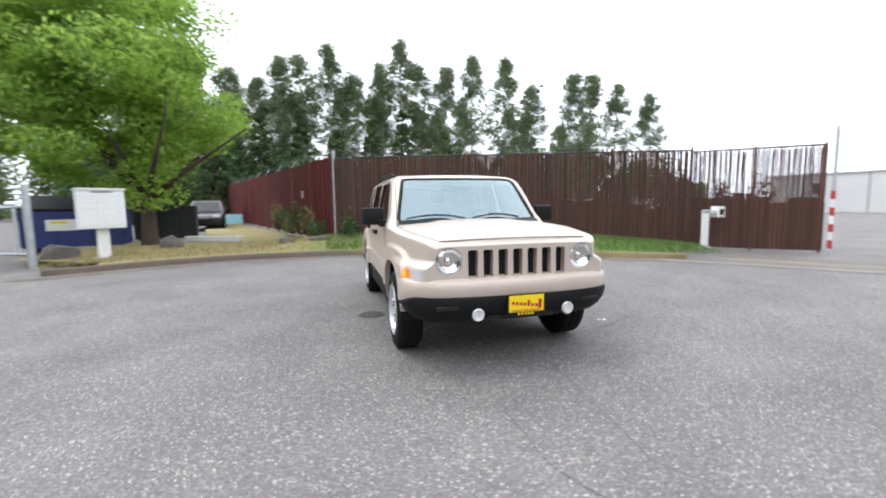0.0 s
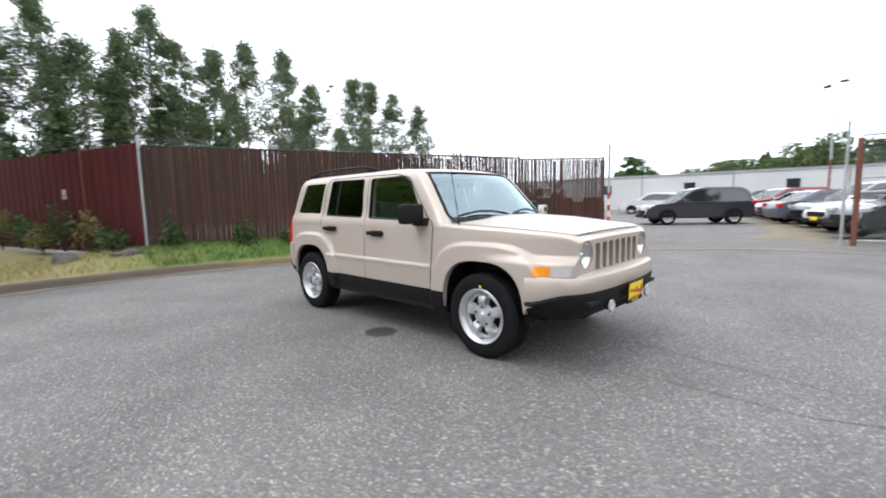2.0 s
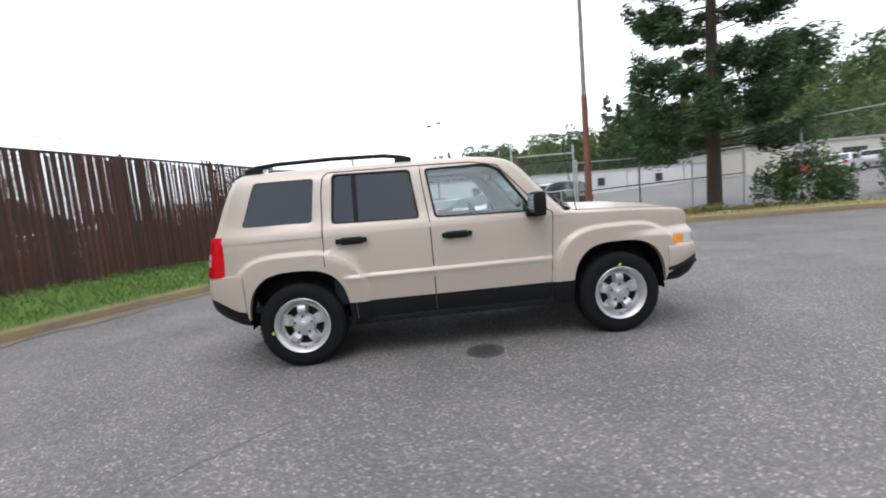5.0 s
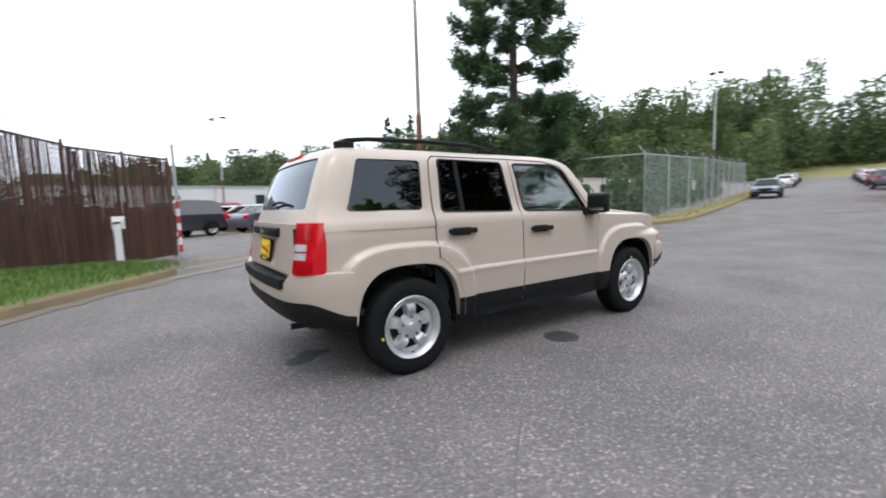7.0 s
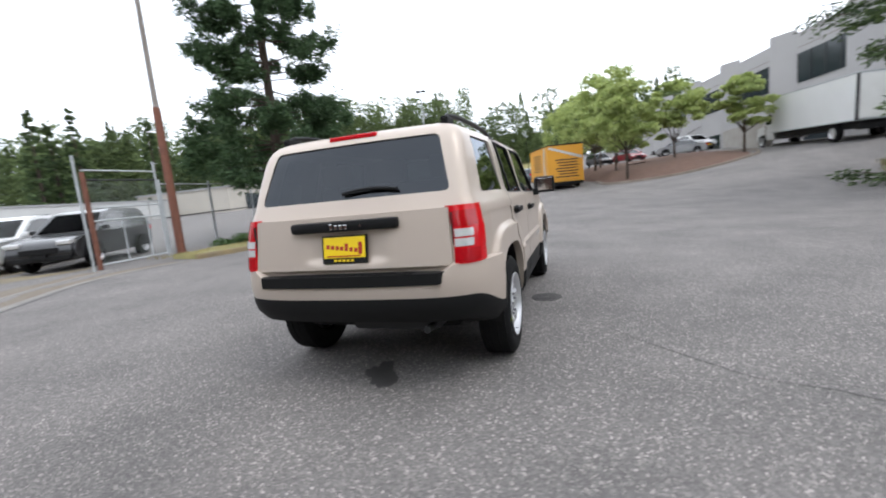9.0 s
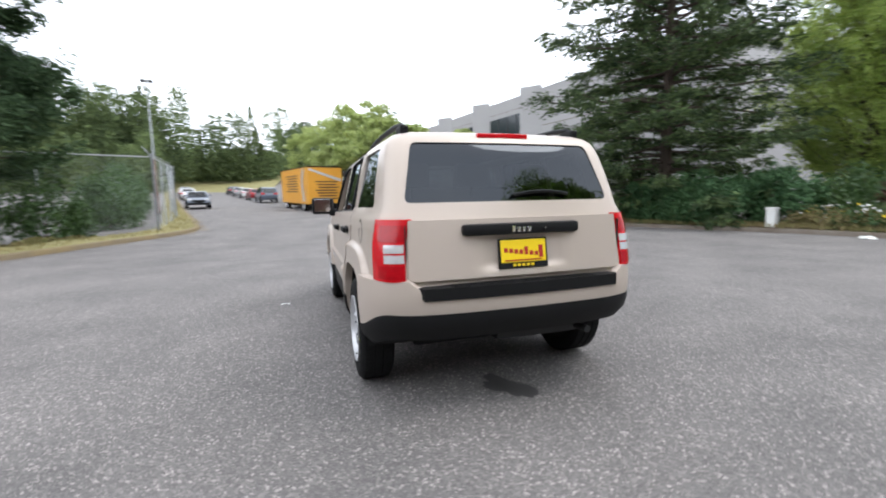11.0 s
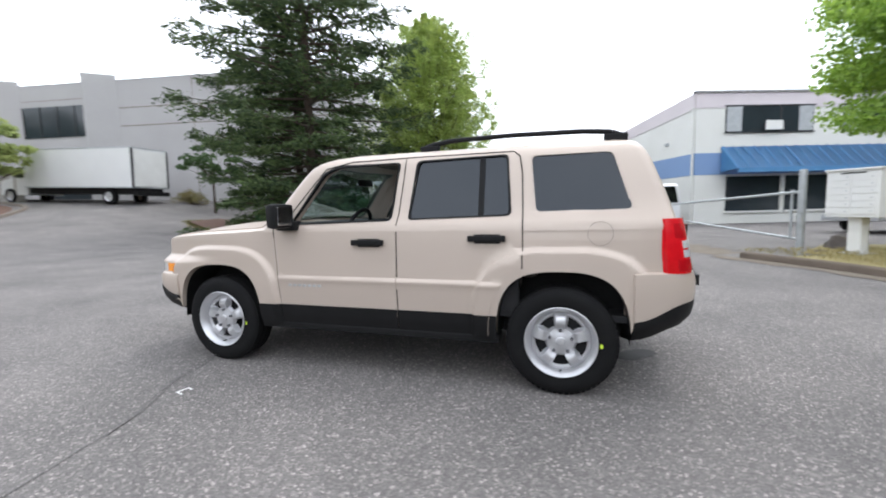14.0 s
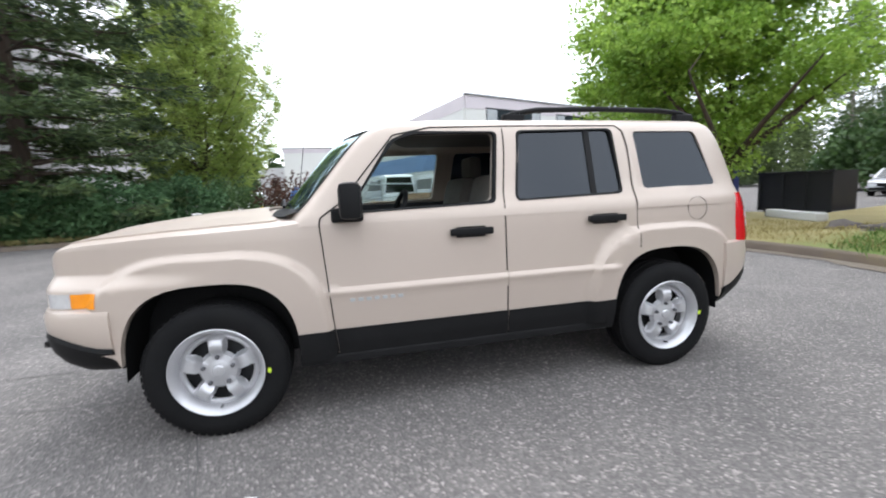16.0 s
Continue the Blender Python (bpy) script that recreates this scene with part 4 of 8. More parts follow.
def shrub(name, x, y, rx, ry, h, label, leaf, n, size, seed, rot=0.0, base=None, kind=""):
    rng = np.random.default_rng(seed)
    z0 = at_ground(x, y) if base is None else base
    t = thing(name, label, "shrub", kind=kind)
    k = 26
    cents = np.stack([rng.uniform(-1, 1, k) * 0.8, rng.uniform(-1, 1, k) * 0.8, rng.uniform(0.2, 0.85, k)], 1)
    cents[:, 2] *= 1 - 0.45 * (cents[:, 0] ** 2 + cents[:, 1] ** 2)
    pick = rng.integers(0, k, n)
    g = rng.normal(size=(n, 3))
    g /= np.linalg.norm(g, axis=1)[:, None]
    p = cents[pick] + g * (rng.uniform(0.2, 1, n) ** 0.5 * 0.3)[:, None]
    p[:, 2] = np.clip(p[:, 2], 0.0, None)
    c, s = math.cos(rot), math.sin(rot)
    X, Y = p[:, 0] * rx, p[:, 1] * ry
    pts = np.stack([x + c * X - s * Y, y + s * X + c * Y, z0 + p[:, 2] * h], 1)
    v, f = leaf_quads(pts, size, 0.6, 0.0, None, rng)
    part("foliage", np_mesh("foliage", v, f), leaf, t)
    segs = [((x, y, z0 - 0.05), (x + c * X[i] - s * Y[i], y + s * X[i] + c * Y[i], z0 + p[i, 2] * h), 0.02, 0.005) for i in range(14)]
    part("stems", limb_mesh(segs, 5), M_BARK, t)
    return t


broadleaf("maple_tree", -10.0, -6.75, 9.4, 3.65, "large green maple tree with a dark forked trunk", M_LEAFMAPLE, 112000, 0.122, 0.22, 11, base=0.1, clumps=150, crown0=0.13, sway=-1.0)
conifer("spruce_tree", 10.2, -13.4, 15.5, "big dark green spruce with boughs to the ground", M_SPRUCE, 21, [(0, 4.2), (0.12, 4.8), (0.35, 5.0), (0.6, 4.5), (0.85, 2.3), (1, 0.2)], whorls=25, per=8, twigs=30, cards=18, size=0.25, thin=0.26, z_low=0.05, base=0.1, trunk_r=0.26, rise=0.16, sag=0.42, tip=0.30, puff=0.035)
conifer("spruce_tree", 12.3, -15.4, 12.5, "dark green spruce beside a larger one", M_SPRUCE, 22, [(0, 3.3), (0.3, 3.3), (0.7, 2.2), (1, 0.15)], whorls=22, per=7, twigs=20, cards=15, size=0.22, thin=0.24, z_low=0.05, base=0.2, trunk_r=0.24, rise=0.12, sag=0.42, tip=0.28, puff=0.04)
conifer("lime_green_tree", 7.2, -21.5, 11.8, "bright lime green feathery tree behind the spruce", M_LEAFLIME, 12, [(0, 3.3), (0.15, 4.0), (0.45, 3.5), (0.7, 2.4), (0.9, 1.2), (1, 0.3)], whorls=28, per=11, twigs=28, cards=16, size=0.21, thin=0.30, base=0.1, z_low=0.05, trunk_r=0.2, rise=0.75, sag=-0.1, tip=0.1, spread=0.36, puff=0.06)
conifer("pine_tree", 10.1, 9.95, 15.5, "tall pine with open layered branches", M_PINE, 23, [(0, 2.3), (0.2, 3.0), (0.38, 2.8), (0.55, 2.1), (0.7, 1.9), (0.88, 1.2), (1, 0.3)], whorls=21, per=8, twigs=30, cards=28, size=0.24, thin=0.22, z_low=0.15, base=0.35, trunk_r=0.24, skip=0.18, rise=0.12, sag=0.40, tip=0.42, inner=0.30, spread=0.40, puff=0.075)
# junipers at the foot of the spruce
for i, (x, y, rx, ry, h) in enumerate(((5.9, -13.3, 1.5, 1.2, 1.9), (7.3, -12.6, 1.6, 1.2, 2.1), (8.9, -12.2, 1.6, 1.1, 1.9), (10.4, -12.0, 1.4, 1.0, 1.6))):
    shrub("juniper", x, y, rx, ry, h, "spreading dark green juniper at the mulch edge", M_JUNIPER, 7500, 0.13, 40 + i, base=0.1)
for i, (x, y, rx, ry, h) in enumerate(((7.6, 9.7, 1.2, 0.6, 0.42), (9.1, 9.05, 1.1, 0.6, 0.40), (10.5, 8.35, 1.1, 0.55, 0.36), (11.7, 7.8, 0.9, 0.5, 0.30))):
    shrub("ground_cover_shrub", x, y, rx, ry, h, "low brown-green ground cover behind the kerb", M_SHRUB if i == 0 else M_WEED, 3200, 0.075, 50 + i, base=0.05)
shrub("corner_bush", 12.4, 8.9, 1.1, 1.1, 2.1, "rounded green bush inside the corner fence", M_SHRUB, 5000, 0.12, 60)
for i in range(7):
    x, y = 17 + 3.6 * i, 8.9 + 0.95 * i
    shrub("fence_bush", x, y, 1.6, 1.0, 2.3 + 0.4 * (i % 3), "overgrown bush behind the road fence", M_SHRUB, 3000, 0.16, 70 + i)
# creepers along the fences
for i in range(6):
    p = FA + RD * (0.8 + 1.15 * i) + Vector((RD.y, -RD.x, 0)) * -0.25
    shrub("bramble", p.x, p.y, 0.55, 0.3, 0.7 + 0.3 * (i % 3), "scrambling bramble against the red fence", M_WEED if i % 2 else M_SHRUB, 420, 0.10, 90 + i, rot=0.3, base=0.3)
for i, k in enumerate((0.05, 0.2, 0.31)):
    p = FA.lerp(FB, k)
    shrub("weed_plant", p.x + 0.3, p.y - 0.1, 0.28, 0.25, 0.9 - 0.2 * i, "leafy weed growing up the slat fence", M_SHRUB, 260, 0.11, 100 + i, base=0.3)
for i, (x, y, rr, hh) in enumerate(((-5.75, 8.6, 0.9, 2.6), (-6.6, 7.2, 0.8, 1.9), (-4.7, 10.2, 0.9, 2.0), (-7.4, 5.2, 0.9, 1.8))):
    shrub("dead_bush", x, y, rr, rr, hh, "dead brown bush behind the slat fence", M_DEAD, 2600, 0.11, 104 + i)
# weeds along the broken kerb
for i in range(12):
    k = i / 11
    x, y = -2.3 + 6.8 * k, -11.6 - 1.6 * math.sin(k * 2.2)
    shrub("weed_clump", x, y - 0.5 * random.random(), 0.75, 0.5, 0.55 + 0.55 * random.random(), "tall dry weeds and wildflowers by the kerb", M_WEED if i % 3 else M_SHRUB, 900, 0.10, 110 + i)
for i, (x, y) in enumerate(((4.6, -14.6), (2.6, -15.2), (0.6, -16.2), (5.2, -17.0))):
    shrub("scrub_bush", x, y, 1.2, 1.0, 2.0 + 0.4 * (i % 2), "overgrown scrub behind the weeds", M_DEAD if i == 1 else M_SHRUB, 2600, 0.13, 130 + i)
# young trees on the mulch island
for i, (x, y, h) in enumerate(((25.6, -4.2, 6.9), (30.5, -3.9, 8.0), (35.5, -2.6, 8.4), (39.5, -3.2, 8.8), (43.5, -1.6, 9.0), (30.2, -12.0, 5.6), (31.5, -8.0, 6.6), (49, 0.5, 9.0))):
    broadleaf("young_tree", x, y, h, h * 0.30, "young street tree with yellow-green leaves", M_LEAFYOUNG, 5600, 0.24, 0.09, 140 + i, clumps=46, crown0=0.22)
broadleaf("small_tree", 19.0, -16.4, 4.6, 1.7, "small sparse tree before the warehouse wall", M_SHRUB, 1800, 0.2, 0.07, 160, clumps=22, crown0=0.35)
shrub("clipped_hedge", 21.6, -17.2, 1.3, 0.7, 0.9, "low clipped hedge at the warehouse foot", M_WEED, 1500, 0.12, 161)
broadleaf("round_tree", -28.5, 84.0, 9.5, 4.2, "round tree rising behind the long white building", M_SHRUB, 6000, 0.45, 0.2, 162, clumps=40, crown0=0.2)
# tall pale-trunked trees beyond the fence
rngp = np.random.default_rng(5)


def slender(x, y, h, r, seed, label, lean):
    """A tall slender tree: pale stem, short rising limbs, pointed ragged crown thinner low down."""
    rng = np.random.default_rng(seed)
    t = thing("tall_tree", label, "tree", "trees beyond the fence")
    top = np.array([x + lean, y + lean * 0.8, h])
    foot = np.array([x, y, -0.2])

    def stem(f):
        return foot + (top - foot) * f + np.array([0, 0.25 * math.sin(3 * f + seed), 0]) * f * (1 - f)
    segs = [(stem(k / 6), stem((k + 1) / 6), 0.15 - 0.021 * k, 0.13 - 0.021 * k) for k in range(6)]
    pts = []
    for k in range(118):
        f = rng.uniform(0.0, 1.0) ** 0.85
        env = min(1.0, 0.72 + 0.9 * f) * (1 - f) ** 0.62
        rr = r * (0.06 + 1.05 * env) * rng.uniform(0.2, 1.05)
        a = rng.uniform(0, 2 * math.pi)
        g = 0.28 + 0.72 * f
        c0 = stem(g - 0.3 * rr / h)
        e = stem(g) + np.array([rr * math.cos(a), rr * math.sin(a), 0.1 * rr])
        if k % 3 == 0:
            segs.append((c0, e, 0.035, 0.01))
        m = int(rng.integers(70, 150) * (0.5 + 0.5 * f))
        pts.append(e + rng.normal(size=(m, 3)) * np.array([0.30, 0.30, 0.26]) * rng.uniform(0.7, 1.25))
    pts = np.concatenate(pts)
    v, f = leaf_quads(pts, 0.19, 0.7, 0.2, None, rng)
    part("trunk", limb_mesh(segs, 5), M_BARKPALE, t)
    part("crown", np_mesh("crown", v, f), M_LEAFPOP, t)


TALL = [(-21.5, 13.6), (-18.0, 14.8), (-15.2, 13.2), (-12.6, 14.6), (-9.8, 13.6), (-7.2, 12.6), (-5.3, 14.6), (-3.2, 15.3), (-0.8, 16.0), (1.8, 13.7), (4.1, 15.0), (6.2, 17.2),
        (7.9, 14.8), (10.2, 14.7), (13.3, 16.1), (17.4, 16.1), (21.0, 13.8), (24.3, 14.8), (27.6, 15.1), (30.9, 14.4), (35.4, 13.7)]
for i, (y, hh) in enumerate(TALL):
    slender(-38 + rngp.uniform(-0.8, 0.8), y, hh, 2.45 + rngp.uniform(0, 0.5), 200 + i, "tall slender tree with a pointed grey-green crown", rngp.uniform(-0.5, 0.5))
for i in range(14):
    y = -19 + 3.9 * i + rngp.uniform(-1, 1)
    slender(-43 - rngp.uniform(0, 3), y, 12.4 + rngp.uniform(-1.4, 1.4) - (1.0 if i > 11 else 0), 2.3, 260 + i, "slender tree standing behind the first row", rngp.uniform(-0.5, 0.5))
for i in range(7):
    conifer("dark_conifer", -31 - 2 * (i % 3), -9.5 + i * 3.0, 7.0 + 1.2 * (i % 3), "dark conifer beyond the red fence", M_SPRUCE, 240 + i, [(0, 2.4), (0.4, 1.7), (1, 0.1)], whorls=14, per=6, twigs=9, cards=8, size=0.45, thin=0.4, base=0, puff=0.08)
# dark conifers far off behind the lot
for i, (az, dist, hh) in enumerate(((62.3, 70, 14.6), (61.0, 72, 13.6), (59.2, 70, 14.9), (52.8, 74, 14.4))):
    conifer("dark_conifer", -3 + dist * math.cos(radians(az)), -3 + dist * math.sin(radians(az)), hh, "dark conifer far behind the parking lot", M_SPRUCE, 280 + i, [(0, 2.2), (0.4, 1.9), (1, 0.15)], whorls=16, per=6, twigs=9, cards=8, size=0.5, thin=0.45, base=0, puff=0.09)


# dark thicket under the tall trees
for i in range(19):
    y = -19 + i * 3.2
    hh = (6.4 + 0.9 * math.sin(i * 2.3)) if i < 16 else (5.2 if i == 16 else 4.0)
    shrub("thicket", -35 + 1.2 * math.sin(i * 1.7), y, 2.4, 2.6, hh, "dense dark undergrowth below the tall trees", M_SHRUB, 4200, 0.42, 300 + i, base=0)


# far wooded hills: clumped crowns in one sheet
def woods(name, arcs, label):
    rng = np.random.default_rng(77)
    vs, fs, k0 = [], [], 0
    for a0, a1, dist, h0, h1, n, base in arcs:
        for i in range(n):
            a = radians(a0 + (a1 - a0) * rng.random())
            d = dist * rng.uniform(0.9, 1.25)
            hh = (h0 + (h1 - h0) * (math.degrees(a) - a0) / (a1 - a0)) * rng.uniform(0.75, 1.15)
            c = np.array([math.cos(a) * d, math.sin(a) * d, base])
            m = 620
            pointed = rng.random() < 0.22
            t = rng.random(m) ** 0.8
            rr = d * 0.028 * ((1 - t) ** 0.8 if pointed else np.sqrt(np.clip(1 - (1.6 * t - 0.75) ** 2, 0.05, 1))) * rng.uniform(0.3, 1, m)
            an = rng.uniform(0, 2 * math.pi, m)
            p = c + np.stack([np.cos(an) * rr, np.sin(an) * rr, hh * (0.02 + t)], 1)
            v, f = leaf_quads(p, d * 0.0058, 0.8, 0.0, None, rng)
            vs.append(v)
            fs.append(f + k0)
            k0 += len(v)
    me = np_mesh(name, np.concatenate(vs), np.concatenate(fs))
    tagged(part(name, me, M_WOODS), label, "woods", kind="stuff")


woods("far_woods", [(16, 46, 112, 20.5, 19.0, 200, 3), (17, 46, 96, 12, 12, 90, 2), (3, 16, 118, 20, 19, 15, 6), (3, 16, 125, 9, 8, 40, 7), (46, 64, 150, 25, 22, 120, 1), (64, 85, 190, 27, 21, 90, 0), (85, 100, 210, 21, 15, 60, 0), (100, 113, 210, 13, 7, 45, 0),
                    (-14, 4, 150, 22, 22, 60, 6), (150, 200, 90, 9, 10, 90, 0), (200, 232, 70, 9, 11, 90, 0), (-90, -60, 75, 7, 7, 40, 0)], "distant wooded hillside")


# ---- buildings ----
def wall_frame(x, y, deg):
    return pose(x, y, 0, 0, 0, deg)


def warehouse():
    """Grey tilt-up warehouse with pilasters; local x along the front, y into the building."""
    t = thing("warehouse", "grey tilt-up concrete warehouse with dark windows", "warehouse")
    L, top, depth = 66.0, 10.95, 25.0
    bm = bmesh.new()
    add_box(bm, (0, 0, -1), (L, depth, top))
    part("wall", bm, M_WALLGREY, t)
    part("parapet", box((0, -0.02, top), (L, 0.3, top + 0.08)), M_ROOF, t)
    part("roof", box((0.4, 0.4, top), (L - 0.4, depth, top + 0.05)), M_ROOF, t)
    for k in range(6):
        x = 17.6 + k * 8.2
        part("fin", prism([(x - 1.1, 0.0), (x + 0.55, -1.0), (x + 0.75, -1.0), (x + 0.75, 0.0)], -1, top + 0.4, axis='Z'), M_WALLGREY, t, "projecting concrete fin")
        w = part("window", box((x + 0.95, -0.06, 7.15), (x + 6.9, 0.02, 9.4)), M_DARKWIN, t)
        for j in range(5):
            part("mullion", box((x + 0.95 + j * 1.475, -0.1, 7.15), (x + 1.02 + j * 1.475, -0.05, 9.4)), M_BLACKBIN, w)
        part("bay_opening", box((x + 1.6, -0.05, 1.0), (x + 6.2, 0.02, 4.6)), M_DARKWIN, t)
        part("panel_joint", box((x + 0.8, -0.012, 9.85), (x + 7.0, -0.004, 9.89)), M_KERBW, t)
    for z in (7.7, 9.0):
        part("panel_joint", box((0.0, -0.012, z), (16.4, -0.004, z + 0.06)), M_KERBW, t)
    for x in (4.6, 10.5):
        part("panel_joint", box((x, -0.012, 0), (x + 0.04, -0.004, top)), M_KERBW, t)
    t.matrix_basis = wall_frame(14.5, -22.75, 10.4) @ Matrix.Diagonal((1, -1, 1, 1))
    return t


warehouse()


def blue_building():
    """White two-storey building; local x along the front from the corner, y into the building."""
    t = thing("office_building", "white two-storey building with blue band and awning", "building")
    L, D, top = 26.0, 40.0, 6.72
    bm = prism([(0, -0.5), (D, -0.5), (D, 5.25), (20, 5.3), (0, top)], 0, L, axis='X')
    part("wall", bm, M_WALLW, t)
    part("fascia", box((-0.03, -0.03, 5.95), (L, 0.1, top + 0.02)), M_WALLPINK, t, "pale pinkish roof fascia")
    bm = prism([(-0.0, 5.95), (20, 4.75), (20, 5.33), (0, top + 0.02)], -0.03, 0.02, axis='X')
    part("fascia", bm, M_WALLPINK, t, "pale pinkish roof fascia")
    part("roof_edge", box((-0.12, -0.12, top), (L, 0.15, top + 0.09)), M_ROOF, t)
    part("band", box((-0.02, -0.02, 2.56), (L, 0.1, 3.68)), M_BLUEBAND, t, "blue painted band")
    part("band", box((-0.02, 0.1, 2.56), (0.1, D - 0.3, 3.68)), M_BLUEBAND, t, "blue painted band")
    for k in range(4):
        x = 1.55 + k * 6.3
        w = part("window", box((x, -0.04, 4.72), (x + 4.7, 0.06, 6.02)), M_DARKWIN, t)
        part("window_frame", box((x - 0.06, -0.07, 4.66), (x + 4.76, -0.03, 4.72)), M_BLACKBIN, w)
        part("window_frame", box((x - 0.06, -0.07, 6.02), (x + 4.76, -0.03, 6.08)), M_BLACKBIN, w)
        part("blind", box((x + 0.05, -0.055, 4.75), (x + 0.85, -0.045, 6.0)), M_GALV, w, "grey blind")
        part("vent_pane", box((x + 1.95, -0.3, 4.78), (x + 2.85, -0.26, 5.25)), M_WHITE, w, "pale opened vent pane")
        part("mullion", box((x + 2.9, -0.06, 4.72), (x + 2.96, -0.03, 6.02)), M_BLACKBIN, w)
        part("blind", box((x + 3.9, -0.055, 4.75), (x + 4.65, -0.045, 6.0)), M_GALV, w, "grey blind")
    aw = bmesh.new()
    aw.faces.new([aw.verts.new(p) for p in ((1.4, -0.05, 3.98), (18.2, -0.05, 3.98), (18.2, -1.25, 2.78), (1.4, -1.25, 2.78))])
    bmesh.ops.solidify(aw, geom=aw.faces[:], thickness=0.04)
    part("awning", aw, M_AWNING, t, "blue ribbed metal awning")
    rib = bm_mesh("awning_rib", prism([(-0.05, 3.98), (-0.05, 4.03), (-1.26, 2.82), (-1.26, 2.77)], 0.0, 0.05, axis='X'))
    for k in range(30):
        part("awning_rib", rib, M_AWNING, t).matrix_basis = pose(1.4 + k * 0.56, 0, 0.004)
    part("awning_end", prism([(-0.05, 3.98), (-1.25, 2.78), (-0.05, 2.68)], 1.36, 1.40, axis='X'), M_AWNING, t)
    part("awning_valance", box((1.4, -1.27, 2.58), (18, -1.22, 2.8)), M_AWNING, t)
    for k in range(5):
        x = 1.7 + k * 3.2
        part("shop_window", box((x, -0.05, 0.65), (x + 2.9, 0.05, 2.45)), M_DARKWIN, t)
        part("sill", box((x - 0.05, -0.12, 0.55), (x + 2.95, 0.0, 0.65)), M_WHITE, t)
    part("downpipe", tube((-0.08, 0.1, 0), (-0.08, 0.1, 6), 0.06), M_WALLW, t)
    part("wall_lamp", box((-0.14, 2.4, 4.4), (0.0, 2.65, 4.55), 0.02), M_GALV, t)
    t.matrix_basis = wall_frame(-7.15, -21.8, 200)
    return t


blue_building()
shed = thing("white_shed", "low white building behind the vans", "building")
part("wall", box((-1.5, -50, -0.5), (5.2, -40, 5.2)), M_WALLW, shed)
part("fascia", box((-1.53, -50, 5.2), (5.23, -39.97, 5.62)), M_WALLPINK, shed, "pale pinkish roof fascia")
part("roof", box((-1.6, -50.1, 5.62), (5.3, -39.9, 5.7)), M_ROOF, shed)
part("lean_to", box((5.25, -47, -0.5), (7.4, -40.5, 3.9)), M_WALLFAR, shed)
for i, (az, dist, hh, rr) in enumerate(((-79.4, 62, 8.6, 2.2), (-75.2, 52, 6.3, 2.6), (-72.6, 50, 5.4, 2.6), (-70.0, 48, 5.0, 2.4), (-85.6, 70, 9.4, 1.6))):
    broadleaf("yard_tree", -3.1 + dist * math.cos(radians(az)), 2.7 + dist * math.sin(radians(az)), hh, rr, "dark green tree beyond the storage yard", M_SHRUB, 4200, 0.3, 0.14, 170 + i, clumps=34, crown0=0.15)


def long_building():
    t = thing("long_white_building", "long low white industrial building with small windows", "building")
    L = 95
    part("wall", box((0, 0, -0.5), (L, 16, 3.55)), M_WALLFAR, t)
    part("roof_edge", box((-0.1, -0.1, 3.55), (L + 0.1, 16, 3.72)), M_ROOF, t)
    for k in range(11):
        x = 4 + k * 8.3
        w = part("window", box((x, -0.05, 1.75), (x + 1.0, 0.02, 2.75)), M_DARKWIN, t)
        part("window_frame", box((x - 0.08, -0.07, 1.67), (x + 1.08, -0.03, 1.75)), M_GALV, w)
        part("joint", box((x + 4.2, -0.03, 0), (x + 4.28, -0.005, 3.5)), M_KERBW, t)
    t.matrix_basis = wall_frame(-30, 44, 6)
    return t


long_building()
slope = slab("far_slope", [(88, 7), (92, 30), (130, 38), (134, 6)], -0.05, M_DRYVERGE, "far grassy slope beyond the road", "grass")
for v in slope.data.vertices:
    v.co.z += 0.035 * max(0.0, v.co.x - 90)
grey_shed = thing("beige_warehouse", "low beige warehouse with dock doors beyond the pine", "building")
bx = part("wall", box((40, 42, 0.0), (71, 58, 4.5)), mat("beige_wall", (0.52, 0.48, 0.42), 0.8, scale=0.3), grey_shed)
part("roof_edge", box((39.8, 41.8, 4.5), (71.2, 58.2, 4.7)), M_ROOF, grey_shed)
part("end_panel", box((66.5, 41.94, 1.2), (71.0, 41.995, 4.0)), M_RUST, grey_shed, "rust-red end panel")
for k in range(4):
    part("dock_door", box((43 + k * 6, 41.93, 1.2), (46 + k * 6, 42.02, 3.6)), M_DARKWIN, grey_shed)


# ---- parked vehicles ----
def wheel(parent, x, y, z, r, w, side):
    tp = [(r * 0.62, -w / 2), (r * 0.93, -w / 2), (r, -w / 2 + 0.03), (r, w / 2 - 0.03), (r * 0.93, w / 2), (r * 0.62, w / 2)]
    ob = part("wheel", bm_mesh("tyre", lathe(tp, 24), 40), M_TYRE, parent)
    ob.matrix_basis = pose(x, y, z)
    bm = lathe([(0.02, w / 2 - 0.04), (r * 0.2, w / 2 - 0.03), (r * 0.55, w / 2 - 0.045), (r * 0.64, w / 2 + 0.004)], 20)
    if side < 0:
        for v in bm.verts:
            v.co.y *= -1
    part("rim", bm_mesh("rim", bm, 40), M_SILVER, ob)


